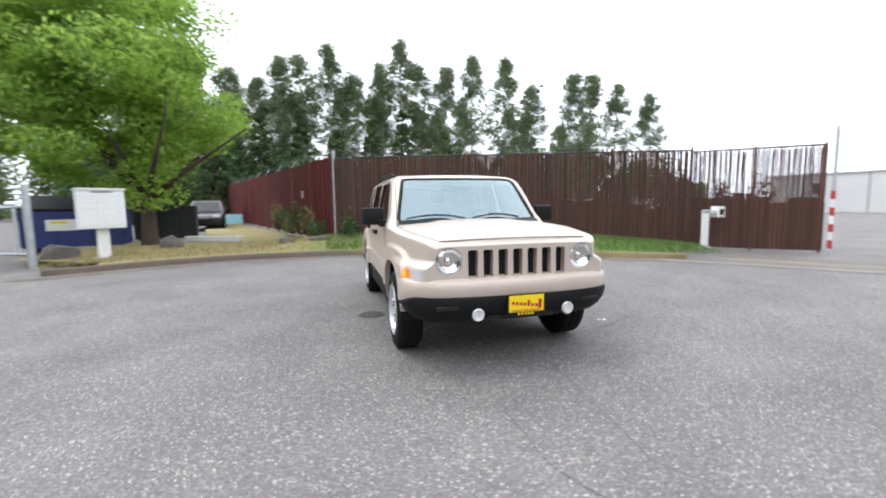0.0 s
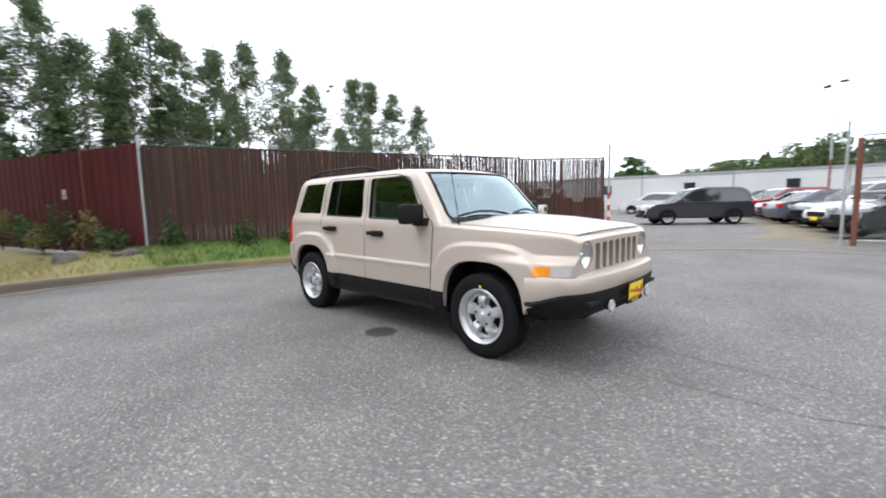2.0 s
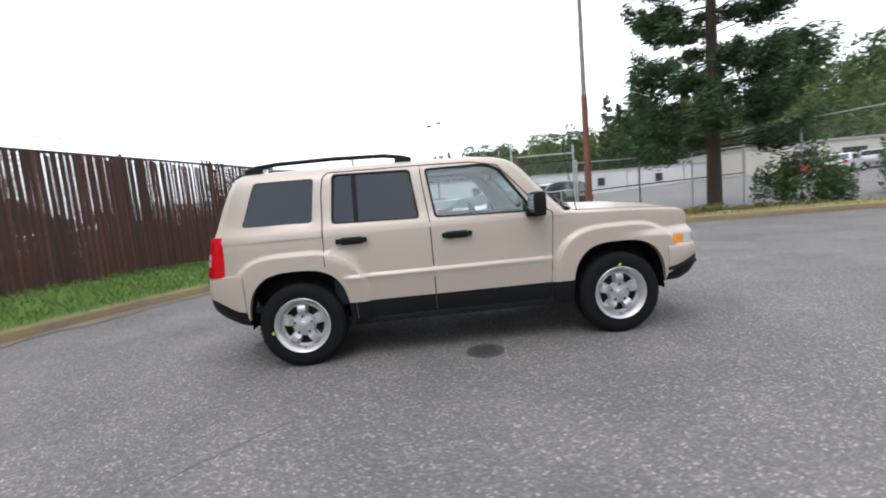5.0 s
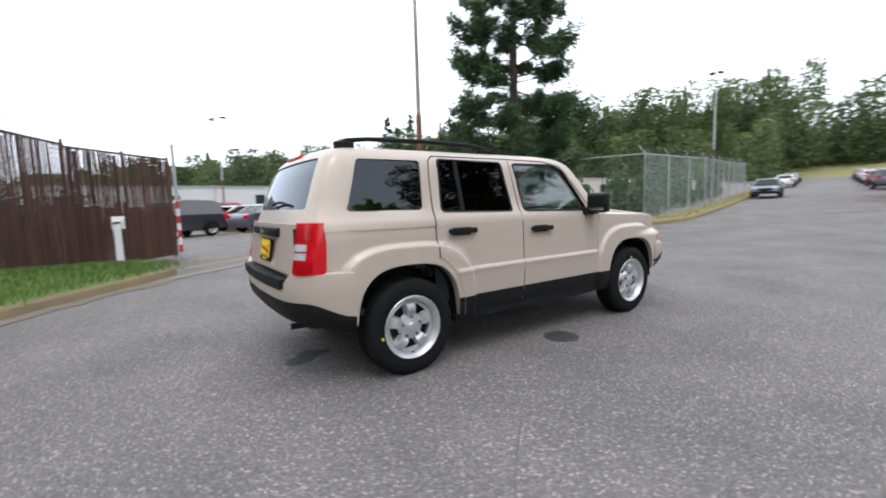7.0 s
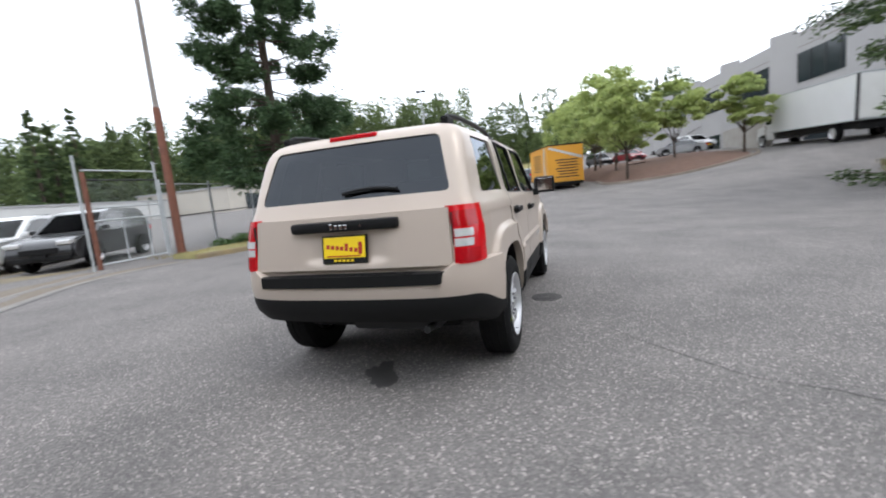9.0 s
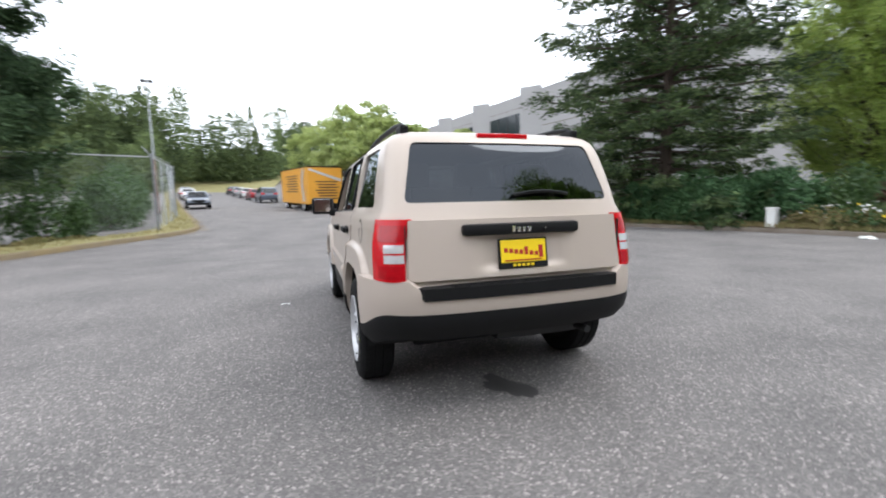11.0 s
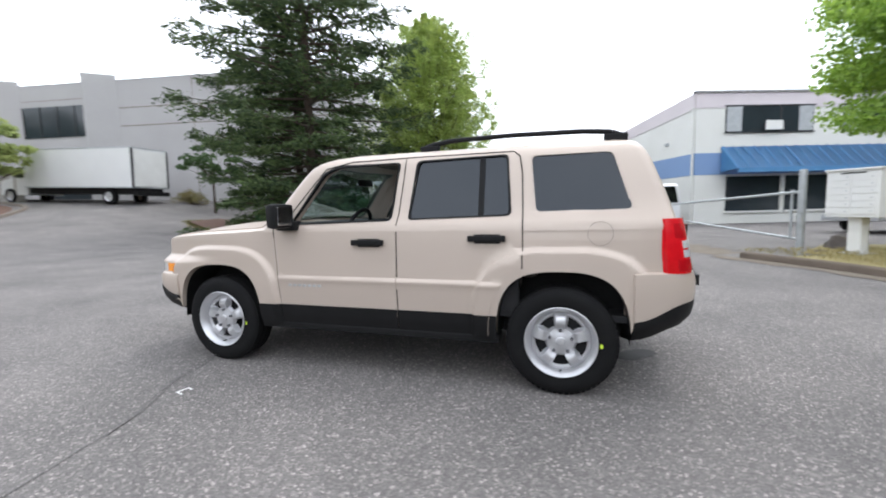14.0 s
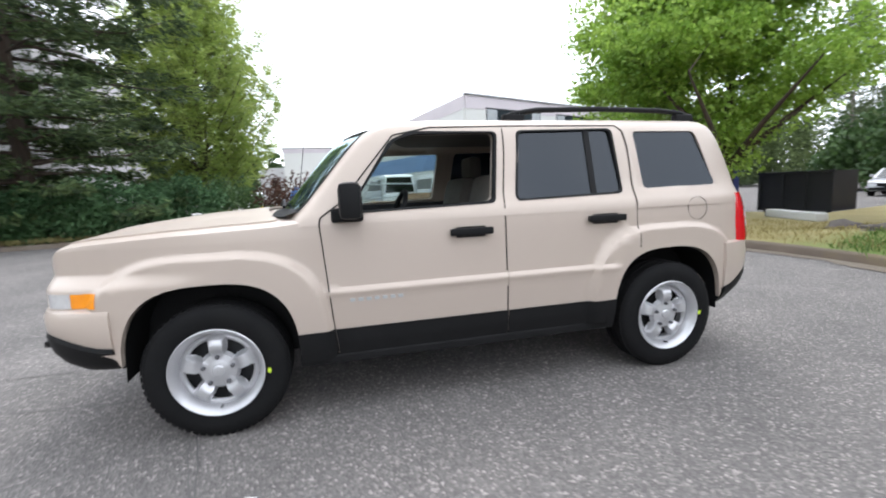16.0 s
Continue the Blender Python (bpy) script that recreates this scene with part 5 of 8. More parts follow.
def parked_car(label, paint, style="suv", category="car"):
    """A parked car, nose along +x, standing on z = 0."""
    t = thing("parked_car", label, category, "parked cars")
    if style == "suv":
        L, W, low, belt, roof = 4.6, 1.86, 0.3, 1.02, 1.68
        side = [(-2.28, 0.42), (-2.3, 0.75), (-2.22, 1.02), (1.0, 1.02), (1.95, 0.92), (2.22, 0.78), (2.3, 0.5), (2.2, 0.3), (-2.15, 0.3)]
        cab = [(-2.2, 1.0), (-1.98, 1.55), (-1.7, 1.66), (-0.2, 1.68), (0.25, 1.6), (1.1, 1.0)]
        win = [(-1.98, 1.06), (-1.8, 1.5), (-0.2, 1.58), (0.22, 1.52), (0.88, 1.06)]
    elif style == "van":
        L, W, low, belt, roof = 5.0, 1.95, 0.3, 1.15, 2.1
        side = [(-2.5, 0.4), (-2.5, 1.15), (1.5, 1.15), (2.3, 1.0), (2.5, 0.75), (2.5, 0.4), (2.4, 0.32), (-2.45, 0.32)]
        cab = [(-2.48, 1.1), (-2.4, 2.0), (-2.2, 2.1), (0.6, 2.1), (0.95, 2.0), (1.6, 1.1)]
        win = [(-2.2, 1.3), (-2.2, 1.85), (0.75, 1.85), (1.3, 1.3)]
    else:
        L, W, low, belt, roof = 4.7, 1.80, 0.28, 0.92, 1.45
        side = [(-2.3, 0.45), (-2.33, 0.7), (-2.2, 0.95), (-1.6, 0.98), (0.9, 0.94), (1.95, 0.82), (2.25, 0.66), (2.33, 0.45), (2.2, 0.27), (-2.2, 0.27)]
        cab = [(-1.75, 0.94), (-1.0, 1.38), (-0.7, 1.44), (0.1, 1.44), (0.35, 1.39), (1.2, 0.92)]
        win = [(-1.45, 0.98), (-0.95, 1.33), (0.1, 1.38), (0.3, 1.34), (0.95, 0.97)]
    w = W / 2
    bm = prism(rounded(side, 0.12, 3), -w, w)
    for v in bm.verts:
        if abs(v.co.x) > 1.9:
            v.co.y *= 0.9
    bmesh.ops.bevel(bm, geom=[e for e in bm.edges if abs(e.verts[0].co.y - e.verts[1].co.y) < 1e-5 and abs(abs(e.verts[0].co.y)) > 0.5], offset=0.06, segments=2, affect='EDGES')
    part("body", bm_mesh("body", bm, 35), paint, t)
    bm = prism(rounded(cab, 0.1, 3), -w * 0.93, w * 0.93)
    zb = cab[0][1]
    for v in bm.verts:
        v.co.y *= 1 - 0.2 * max(0, (v.co.z - zb) / (roof - zb))
    bmesh.ops.bevel(bm, geom=[e for e in bm.edges if abs(e.verts[0].co.y - e.verts[1].co.y) < 1e-5 and abs(e.verts[0].co.y) > 0.3], offset=0.05, segments=2, affect='EDGES')
    part("cabin", bm_mesh("cabin", bm, 35), paint, t)
    for s in (-1, 1):
        bm = prism(rounded(win, 0.05, 2), 0, 0.02)
        for v in bm.verts:
            k = max(0, (v.co.z - zb) / (roof - zb))
            v.co.y = s * (w * 0.93 * (1 - 0.2 * k) + 0.004 + (0.004 if v.co.y > 0.01 else -0.01))
        part("side_window", bm, M_CARGLASS, t)
        part("mirror", box((cab[-1][0] - 0.35, s * (w + 0.02) - 0.09, zb + 0.05), (cab[-1][0] - 0.2, s * (w + 0.02) + 0.09, zb + 0.18), 0.03), paint, t)
        part("headlight", box((2.0, s * 0.62 - 0.2, 0.66 * roof / 1.5), (2.26, s * 0.62 + 0.16, 0.77 * roof / 1.5), 0.03), M_LENSWHITE, t)
        part("tail_light", box((-2.33, s * 0.66 - 0.14, 0.8 * roof / 1.6), (-2.14, s * 0.66 + 0.16, 1.0 * roof / 1.6), 0.03), M_LENSRED, t)
        for x in (-1.38, 1.38):
            part("arch_liner", prism([(x + 0.39 * math.cos(a), max(0.28, 0.34 + 0.39 * math.sin(a))) for a in np.linspace(0, math.pi, 12)], s * (w - 0.16), s * (w + 0.004)), M_BLACK, t)
            wheel(t, x, s * (w - 0.10), 0.34, 0.34, 0.21, s)
    a, b = Vector((cab[-1][0], 0, cab[-1][1])), Vector((cab[-2][0], 0, cab[-2][1]))
    for name, (p, q) in (("windscreen", (a, b)), ("rear_window", (Vector((cab[0][0], 0, cab[0][1])), Vector((cab[1][0], 0, cab[1][1]))))):
        bm = bmesh.new()
        n = Vector((0, 1, 0)).cross(q - p).normalized()
        n = n if (n.x > 0) == (name == "windscreen") else -n
        lo, hi = p.lerp(q, 0.08) + n * 0.012, p.lerp(q, 0.94) + n * 0.012
        vs = [bm.verts.new(c) for c in ((lo.x, -w * 0.8, lo.z), (lo.x, w * 0.8, lo.z), (hi.x, w * 0.66, hi.z), (hi.x, -w * 0.66, hi.z))]
        bm.faces.new(vs)
        bmesh.ops.solidify(bm, geom=bm.faces[:], thickness=0.008)
        part(name, bm, M_CARGLASS, t)
    part("grille", box((2.22, -0.45, 0.52), (2.335 if style != "van" else 2.52, 0.45, 0.68), 0.02), M_BLACK, t)
    part("bumper_strip", box((2.15, -0.75, 0.32), (2.33, 0.75, 0.46), 0.03), M_BLACK, t)
    part("plate_blank", box((2.325, -0.2, 0.40), (2.35, 0.2, 0.52)), M_PLATE if paint is P_WHITE else M_BLACK, t)
    return t


def paint(name, c):
    return mat(name, c, 0.35, 0.1, color2=tuple(v * 0.92 for v in c), scale=1, coat=0.8)


P_DARK, P_WHITE, P_BLACK = paint("dark_grey_paint", (0.035, 0.037, 0.045)), paint("white_car_paint", (0.75, 0.75, 0.75)), paint("black_paint", (0.012, 0.012, 0.014))
P_SILVER, P_RED, P_BLUE = paint("silver_paint", (0.42, 0.43, 0.45)), paint("red_paint", (0.30, 0.012, 0.02)), paint("slate_paint", (0.11, 0.13, 0.17))
PAINTS = {"dark grey": P_DARK, "white": P_WHITE, "black": P_BLACK, "silver": P_SILVER, "red": P_RED, "slate blue": P_BLUE}
PROTO = {}


def place_car(colour, style, x, y, heading, z=None, where="parked in the fenced lot"):
    key = (colour, style)
    kindname = {"suv": "sport utility vehicle", "sedan": "sedan", "van": "van"}[style]
    m = pose(x, y, at_ground(x, y) if z is None else z, 0, 0, heading)
    if key in PROTO:
        c = copy_thing(PROTO[key], m)
    else:
        c = PROTO[key] = parked_car("", PAINTS[colour], style)
        c.matrix_basis = m
    tagged(c, "%s %s %s" % (colour, kindname, where), "car", "parked cars")
    return c


place_car("dark grey", "suv", -2.1, 19.2, 215)
row = ["black", "white", "dark grey", "slate blue", "red", "silver", "red", "white", "silver", "dark grey"]
for i, c in enumerate(row):
    place_car(c, "suv" if i in (0, 1, 2, 6, 7, 9) else "sedan", 5.15 - 0.80 * i + 0.15 * (i % 3), 13.7 + 2.5 * i, 209 if i != 3 else 29)
for i, c in enumerate(("white", "silver", "white", "black", "silver", "white", "slate blue", "silver")):
    place_car(c, "sedan" if i % 3 else "suv", -8.5 - 0.6 * i, 33 + 2.5 * i, 200)
for i, c in enumerate(("red", "silver", "black", "white", "red")):
    place_car(c, "sedan", -13.8 - 0.6 * i, 9.5 + 2.6 * i, 160)
place_car("slate blue", "sedan", 36.5, 9.7, 194, where="parked at the road kerb")
for i, c in enumerate(("white", "silver", "dark grey")):
    place_car(c, "sedan", 58 + 8 * i, 15.2 + 2 * i, 14, where="parked far along the road")
for i, c in enumerate(("slate blue", "red", "white", "silver", "dark grey")):
    place_car(c, "sedan" if i else "suv", 48 + 7.5 * i, 5.2 + 1.9 * i, 14, where="parked far along the road")
for i, (c, x, y) in enumerate((("silver", 43.5, -10.6), ("red", 48.5, -6.6), ("black", 52.5, -3.6), ("white", 46.5, -12.6))):
    place_car(c, "sedan" if i < 2 else "suv", x, y, 200 if i else 95, where="parked behind the mulch island")
place_car("black", "suv", -22.0, -8.05, 8, where="parked beyond the maple tree")
for i, c in enumerate(("white", "silver", "black", "white", "silver", "white")):
    place_car(c, "sedan" if i != 3 else "van", -26 - 2.0 * i, -16 + 3.1 * i, 20, where="parked in the far lot")
for i, c in enumerate(("red", "white", "silver")):
    place_car(c, "sedan", 27 + 5 * i, 24 + 2 * i, 30, where="parked beyond the pine")
place_car("white", "van", -2.2, -21.4, -82, where="parked in the yard")
place_car("white", "van", -4.9, -21.6, -84, where="parked in the yard")


def pickup(x, y, heading):
    t = thing("pickup_truck", "white pickup truck parked by the office building", "pickup truck")
    body = prism(rounded([(-2.7, 0.5), (-2.7, 1.12), (1.0, 1.12), (2.45, 1.06), (2.62, 0.8), (2.62, 0.45), (-2.6, 0.42)], 0.1, 3), -0.95, 0.95)
    bmesh.ops.bevel(body, geom=[e for e in body.edges if abs(e.verts[0].co.y - e.verts[1].co.y) < 1e-5], offset=0.05, segments=2, affect='EDGES')
    part("body", bm_mesh("body", body, 35), P_WHITE, t)
    cab = prism(rounded([(-0.9, 1.1), (-0.8, 1.78), (-0.4, 1.86), (0.5, 1.86), (1.15, 1.1)], 0.1, 3), -0.86, 0.86)
    for v in cab.verts:
        v.co.y *= 1 - 0.15 * (v.co.z - 1.1) / 0.76
    part("cab", bm_mesh("cab", cab, 35), P_WHITE, t)
    for s in (-1, 1):
        bm = prism(rounded([(-0.62, 1.17), (-0.58, 1.7), (0.42, 1.7), (0.86, 1.17)], 0.05, 2), 0, 0.01)
        for v in bm.verts:
            v.co.y = s * (0.86 * (1 - 0.15 * (v.co.z - 1.1) / 0.76) + (0.012 if v.co.y > 0.005 else -0.01))
        part("side_window", bm, M_CARGLASS, t)
        for wx in (-1.7, 1.65):
            part("arch_liner", prism([(wx + 0.46 * math.cos(a), max(0.42, 0.4 + 0.46 * math.sin(a))) for a in np.linspace(0, math.pi, 12)], s * 0.78, s * 0.955), M_BLACK, t)
            wheel(t, wx, s * 0.85, 0.39, 0.39, 0.25, s)
        part("headlight", box((2.4, s * 0.75 - 0.15, 0.8), (2.64, s * 0.75 + 0.15, 1.0), 0.03), M_LENSWHITE, t)
        part("mirror", box((0.85, s * 1.08 - 0.1, 1.15), (0.98, s * 1.08 + 0.1, 1.4), 0.03), M_BLACK, t)
    part("grille", box((2.6, -0.55, 0.72), (2.66, 0.55, 0.98), 0.02), M_BLACK, t)
    part("bumper", box((2.5, -0.95, 0.42), (2.74, 0.95, 0.66), 0.04), M_SILVER, t)
    t.matrix_basis = pose(x, y, 0, 0, 0, heading)
    return t


pickup(-12.6, -15.3, 22)


def box_truck():
    """White box truck; local x is its length with the cab in front."""
    t = thing("box_truck", "white box truck parked at the loading bay", "truck")
    part("box", box((-5.4, -1.2, 0.98), (2.6, 1.2, 3.2), 0.02), P_WHITE, t)
    for z in (0.95, 3.2):
        part("rail", box((-5.42, -1.22, z), (2.62, 1.22, z + 0.07), 0.01), M_GALV, t)
    for y in (-1.17, 1.17):
        part("corner_post", box((-5.43, y - 0.06, 0.98), (-5.37, y + 0.06, 3.2), 0.008), M_BLACKBIN, t)
    part("rear_door", box((-5.44, -1.08, 1.05), (-5.4, 1.08, 3.1), 0.01), M_WHITE, t)
    cab = prism(rounded([(2.7, 0.5), (2.7, 2.4), (3.6, 2.35), (4.1, 1.5), (4.9, 1.35), (5.0, 0.5)], 0.12, 3), -1.0, 1.0)
    part("cab", bm_mesh("cab", cab, 35), P_WHITE, t)
    for s in (-1, 1):
        part("side_window", prism(rounded([(2.95, 1.55), (2.95, 2.2), (3.5, 2.2), (3.85, 1.55)], 0.05, 2), s * 0.99, s * 1.012), M_CARGLASS, t)
        for wx in (-3.5, 4.1):
            wheel(t, wx, s * 0.95, 0.45, 0.45, 0.3, s)
    part("chassis", box((-5.3, -0.9, 0.6), (3.0, 0.9, 0.97), 0.02), M_BLACK, t)
    part("tail_lift", box((-5.6, -1.1, 0.5), (-5.3, 1.1, 0.75), 0.02), M_BLACK, t)
    t.matrix_basis = pose(28.28, -15.13, at_ground(27.0, -15.2) - 0.04, 0, -2.0, 5)


box_truck()


def trailer():
    """Yellow moving trailer, local x along its length, rear end at x = 0."""
    t = thing("yellow_trailer", "large yellow cargo trailer with dark lettering panels", "trailer")
    part("box", box((0, -2.5, 0.55), (8.6, 0, 3.2), 0.03), M_YELLOW, t)
    part("top_rail", box((-0.02, -2.52, 3.16), (8.62, 0.02, 3.24), 0.01), M_BLACK, t)
    part("nose", box((8.6, -2.4, 0.5), (9.1, -0.1, 3.2), 0.05), M_BLACK, t, "dark front end")
    for k in range(7):
        part("text_bar", box((3.0, 0.0, 2.6 - k * 0.2), (6.6 - 0.3 * (k % 3), 0.012, 2.68 - k * 0.2)), M_BLACKINK, t)
        part("text_bar", box((-0.012, -2.15 + 0.1 * (k % 2), 2.1 - k * 0.2), (0.0, -0.55 - 0.12 * (k % 3), 2.18 - k * 0.2)), M_BLACKINK, t)
    part("stripe", prism([(0.9, 0.7), (1.5, 0.7), (1.9, 2.0), (1.5, 3.1), (0.9, 3.1), (1.3, 2.0)], 0.0, 0.010), M_SILVER, t, "grey diagonal stripe")
    part("stripe", prism([(-0.1, 2.95), (-0.1, 3.1), (-2.4, 2.35), (-2.4, 2.15)], -0.010, 0.0, axis='X'), M_SILVER, t, "grey diagonal stripe")
    for s, y in ((-1, -2.35), (1, -0.15)):
        for x in (1.5, 7.2):
            wheel(t, x, y, 0.42, 0.42, 0.26, s)
    part("rear_bumper", box((-0.15, -2.4, 0.4), (0.0, -0.1, 0.6), 0.02), M_BLACK, t)
    part("under_frame", box((0.2, -2.0, 0.3), (8.4, -0.5, 0.55)), M_BLACK, t)
    t.matrix_basis = pose(27.6, 0.85, at_ground(27.6, -0.4), 0, -1.5, 14)


trailer()


def mound(name, poly, h, label):
    """A low planted mound over an outline."""
    p = np.array(poly, float)
    c = p.mean(0)
    q = resample(poly + [poly[0]], 1.2)
    rings = []
    for k in range(7):
        f = k / 6
        r = c + (q - c) * (1 - f * 0.9)
        z = H(r[:, 0], r[:, 1]) + h * float(smooth01(0, 0.45, f)) + (0.03 if k else -0.05) + np.array([0.1 * noise.noise(Vector((a * 0.8, b * 0.8, 0))) for a, b in r]) * (k > 0)
        rings.append(np.concatenate([r, z[:, None]], 1))
    v = np.stack(rings, 1)
    n, m = v.shape[:2]
    i = np.arange(n * m).reshape(n, m)
    f = np.stack([i[:-1, :-1], i[1:, :-1], i[1:, 1:], i[:-1, 1:]], -1).reshape(-1, 4)
    me = np_mesh(name, v.reshape(-1, 3), f)
    me.shade_smooth()
    tagged(part(name, me, M_DIRT), label, "mulch bed", kind="structure")


MOUND = [(29.5, -2.5), (25.4, -2.9), (23.3, -4.5), (22.8, -6.6), (24.2, -9.2), (27.4, -11.9), (31.5, -13.0), (38.5, -12.0), (42, -8.5), (46, -4.5), (52, -0.5), (48, 1.6), (38, 0.0)]
mound("mulch_island", MOUND, 0.5, "sloping bark mulch island with young trees")
kerb("kerb_4", MOUND[:8], -1, M_KERBW, "weathered concrete kerb round the mulch island")
low_wall = thing("low_wall", "low pale concrete wall beside the loading bay", "wall")
part("wall", box((31.8, -14.2, 1.2), (41.5, -13.8, 4.2), 0.02), M_CONC, low_wall)


# ---- street furniture by the maple ----
def mailbox():
    t = thing("mailbox_cluster", "grey-white cluster mailbox on a pedestal", "mailbox")
    part("pedestal", box((-0.11, -0.11, 0.0), (0.11, 0.11, 0.72), 0.015), M_WHITE, t)
    part("base_plate", box((-0.2, -0.2, 0.0), (0.2, 0.2, 0.03), 0.005), M_GALV, t)
    body = part("cabinet", box((-0.24, -0.42, 0.70), (0.24, 0.42, 1.56), 0.012), M_WHITE, t)
    part("cap", box((-0.27, -0.45, 1.56), (0.27, 0.45, 1.60), 0.012), M_WHITE, t)
    for i in range(6):
        for j in range(2):
            d = part("door", box((0.238, -0.38 + j * 0.39, 0.76 + i * 0.125), (0.252, -0.01 + j * 0.39, 0.87 + i * 0.125), 0.004), M_WHITE, t)
            part("lock", tube((0.25, -0.08 + j * 0.39, 0.815 + i * 0.125), (0.258, -0.08 + j * 0.39, 0.815 + i * 0.125), 0.012, seg=8), M_GALV, d)
    part("slot", box((0.25, -0.18, 1.505), (0.256, 0.2, 1.525)), M_BLACK, t, "dark outgoing mail slot")
    t.matrix_basis = pose(-6.42, -6.42, 0.13, 0, 0, 33)


mailbox()


def dumpster():
    t = thing("blue_dumpster", "dark blue steel dumpster with black lids", "dumpster")
    body = prism([(0, 0.12), (0, 1.2), (-1.2, 1.5), (-1.35, 1.5), (-1.35, 0.12)], -1.2, 1.2)
    part("body", body, M_BLUEBIN, t)
    for y in (-1.2, -0.4, 0.4, 1.2):
        part("rib", box((0.0, y - 0.03, 0.15), (0.04, y + 0.03, 1.18), 0.005), M_BLUEBIN, t)
    for s in (-1, 1):
        lid = prism([(0.04, 1.22), (-1.38, 1.56), (-1.38, 1.62), (-0.7, 1.66), (0.04, 1.27)], s * 0.02, s * 1.22)
        part("lid", lid, M_BLACK, t)
        part("pocket", box((-0.9, s * 1.2 - 0.06, 0.6), (-0.4, s * 1.2 + 0.06, 0.8), 0.01), M_BLUEBIN, t)
    part("label_plate", box((0.04, -0.62, 0.62), (0.052, 0.12, 0.95)), M_WHITE, t, "white label")
    part("label_mark", box((0.052, -0.5, 0.82), (0.056, -0.1, 0.9)), M_PLATE, t, "yellow and black label mark")
    part("skid", box((-1.2, -1.1, 0.0), (-0.1, -0.95, 0.12)), M_BLACKBIN, t)
    part("skid", box((-1.2, 0.95, 0.0), (-0.1, 1.1, 0.12)), M_BLACKBIN, t)
    t.matrix_basis = pose(-10.25, -8.85, 0.02, 0, 0, 10)


dumpster()


def black_bin():
    t = thing("black_dumpster", "black open-top steel waste container", "dumpster")
    bm = box((-1.5, -1.0, 0.1), (0, 1.0, 1.32))
    for f in list(bm.faces):
        if f.normal.z > 0.9:
            bmesh.ops.inset_region(bm, faces=[f], thickness=0.05)
            bmesh.ops.translate(bm, verts=list(f.verts), vec=(0, 0, -0.8))
            break
    part("body", bm, M_BLACKBIN, t)
    for y in (-0.97, -0.3, 0.3, 0.97):
        part("rib", box((0, y - 0.04, 0.1), (0.05, y + 0.04, 1.3), 0.006), M_BLACKBIN, t)
    part("rim", box((-0.02, -1.03, 1.26), (0.06, 1.03, 1.34), 0.01), M_BLACKBIN, t)
    for y in (-0.85, 0.85):
        part("wheel", tube((-0.2, y - 0.04, 0.06), (-0.2, y + 0.04, 0.06), 0.07, seg=12), M_TYRE, t)
    t.matrix_basis = pose(-13.4, -7.4, 0.0, 0, 0, 12)


black_bin()
barrier = thing("concrete_barrier", "low pale concrete barrier lying on the lawn", "barrier")
part("block", box((-0.14, -0.95, 0.0), (0.14, 0.95, 0.2), 0.04), M_WALLFAR, barrier)
barrier.matrix_basis = pose(-10.3, -5.05, 0.14, 0, 0, -22)
board = thing("pale_blue_board", "small pale blue board standing on the lawn", "sign")
part("panel", box((-0.02, -0.4, 0.25), (0.02, 0.4, 0.75), 0.01), M_CYAN, board)
for y in (-0.3, 0.3):
    part("leg", box((-0.02, y - 0.02, 0), (0.02, y + 0.02, 0.3)), M_GALV, board)
board.matrix_basis = pose(-19.5, -6.2, 0.14, 0, 0, 12)


def rock(x, y, z, s, seed, label):
    rng = np.random.default_rng(seed)
    bm = bmesh.new()
    bmesh.ops.create_icosphere(bm, subdivisions=3, radius=1)
    for v in bm.verts:
        n = noise.noise(v.co * 1.6 + Vector((seed, 0, 0))) * 0.35 + noise.noise(v.co * 4 + Vector((0, seed, 0))) * 0.1
        v.co *= 1 + n
        v.co = Vector((v.co.x * s[0], v.co.y * s[1], max(-0.1, v.co.z) * s[2]))
    o = part("rock", bm_mesh("rock", bm, 50), M_ROCK)
    o.matrix_basis = pose(x, y, z, 0, 0, seed * 40)
    tagged(o, label, "rock", "rocks on the verge")


rock(-8.6, -5.75, 0.13, (0.34, 0.28, 0.32), 1, "rounded brown boulder on the dry verge")
rock(-6.75, -7.45, 0.12, (0.42, 0.34, 0.36), 2, "rounded dark boulder by the mailbox")
rock(-7.6, -1.6, 0.3, (0.4, 0.25, 0.12), 3, "flat stone at the foot of the fence")
rock(-8.2, -2.6, 0.2, (0.3, 0.22, 0.16), 4, "grey stone in the grass")
rock(-6.0, -6.75, 0.1, (0.14, 0.1, 0.08), 5, "small stone beside the kerb")


# ---- yard clutter ----
def pallet_stack(x, y, n, rot, label):
    t = thing("pallet_stack", label, "pallets", "pallet stacks")
    for k in range(n):
        z = k * 0.145
        for j in range(5):
            part("board", box((-0.6, -0.5 + j * 0.22, z + 0.11), (0.6, -0.36 + j * 0.22, z + 0.13)), M_WOODPAL, t)
        for j in range(3):
            part("stringer", box((-0.6, -0.5 + j * 0.44, z + 0.02), (0.6, -0.42 + j * 0.44, z + 0.11)), M_WOODPAL, t)
    t.matrix_basis = pose(x, y, 0, 0, 0, rot)


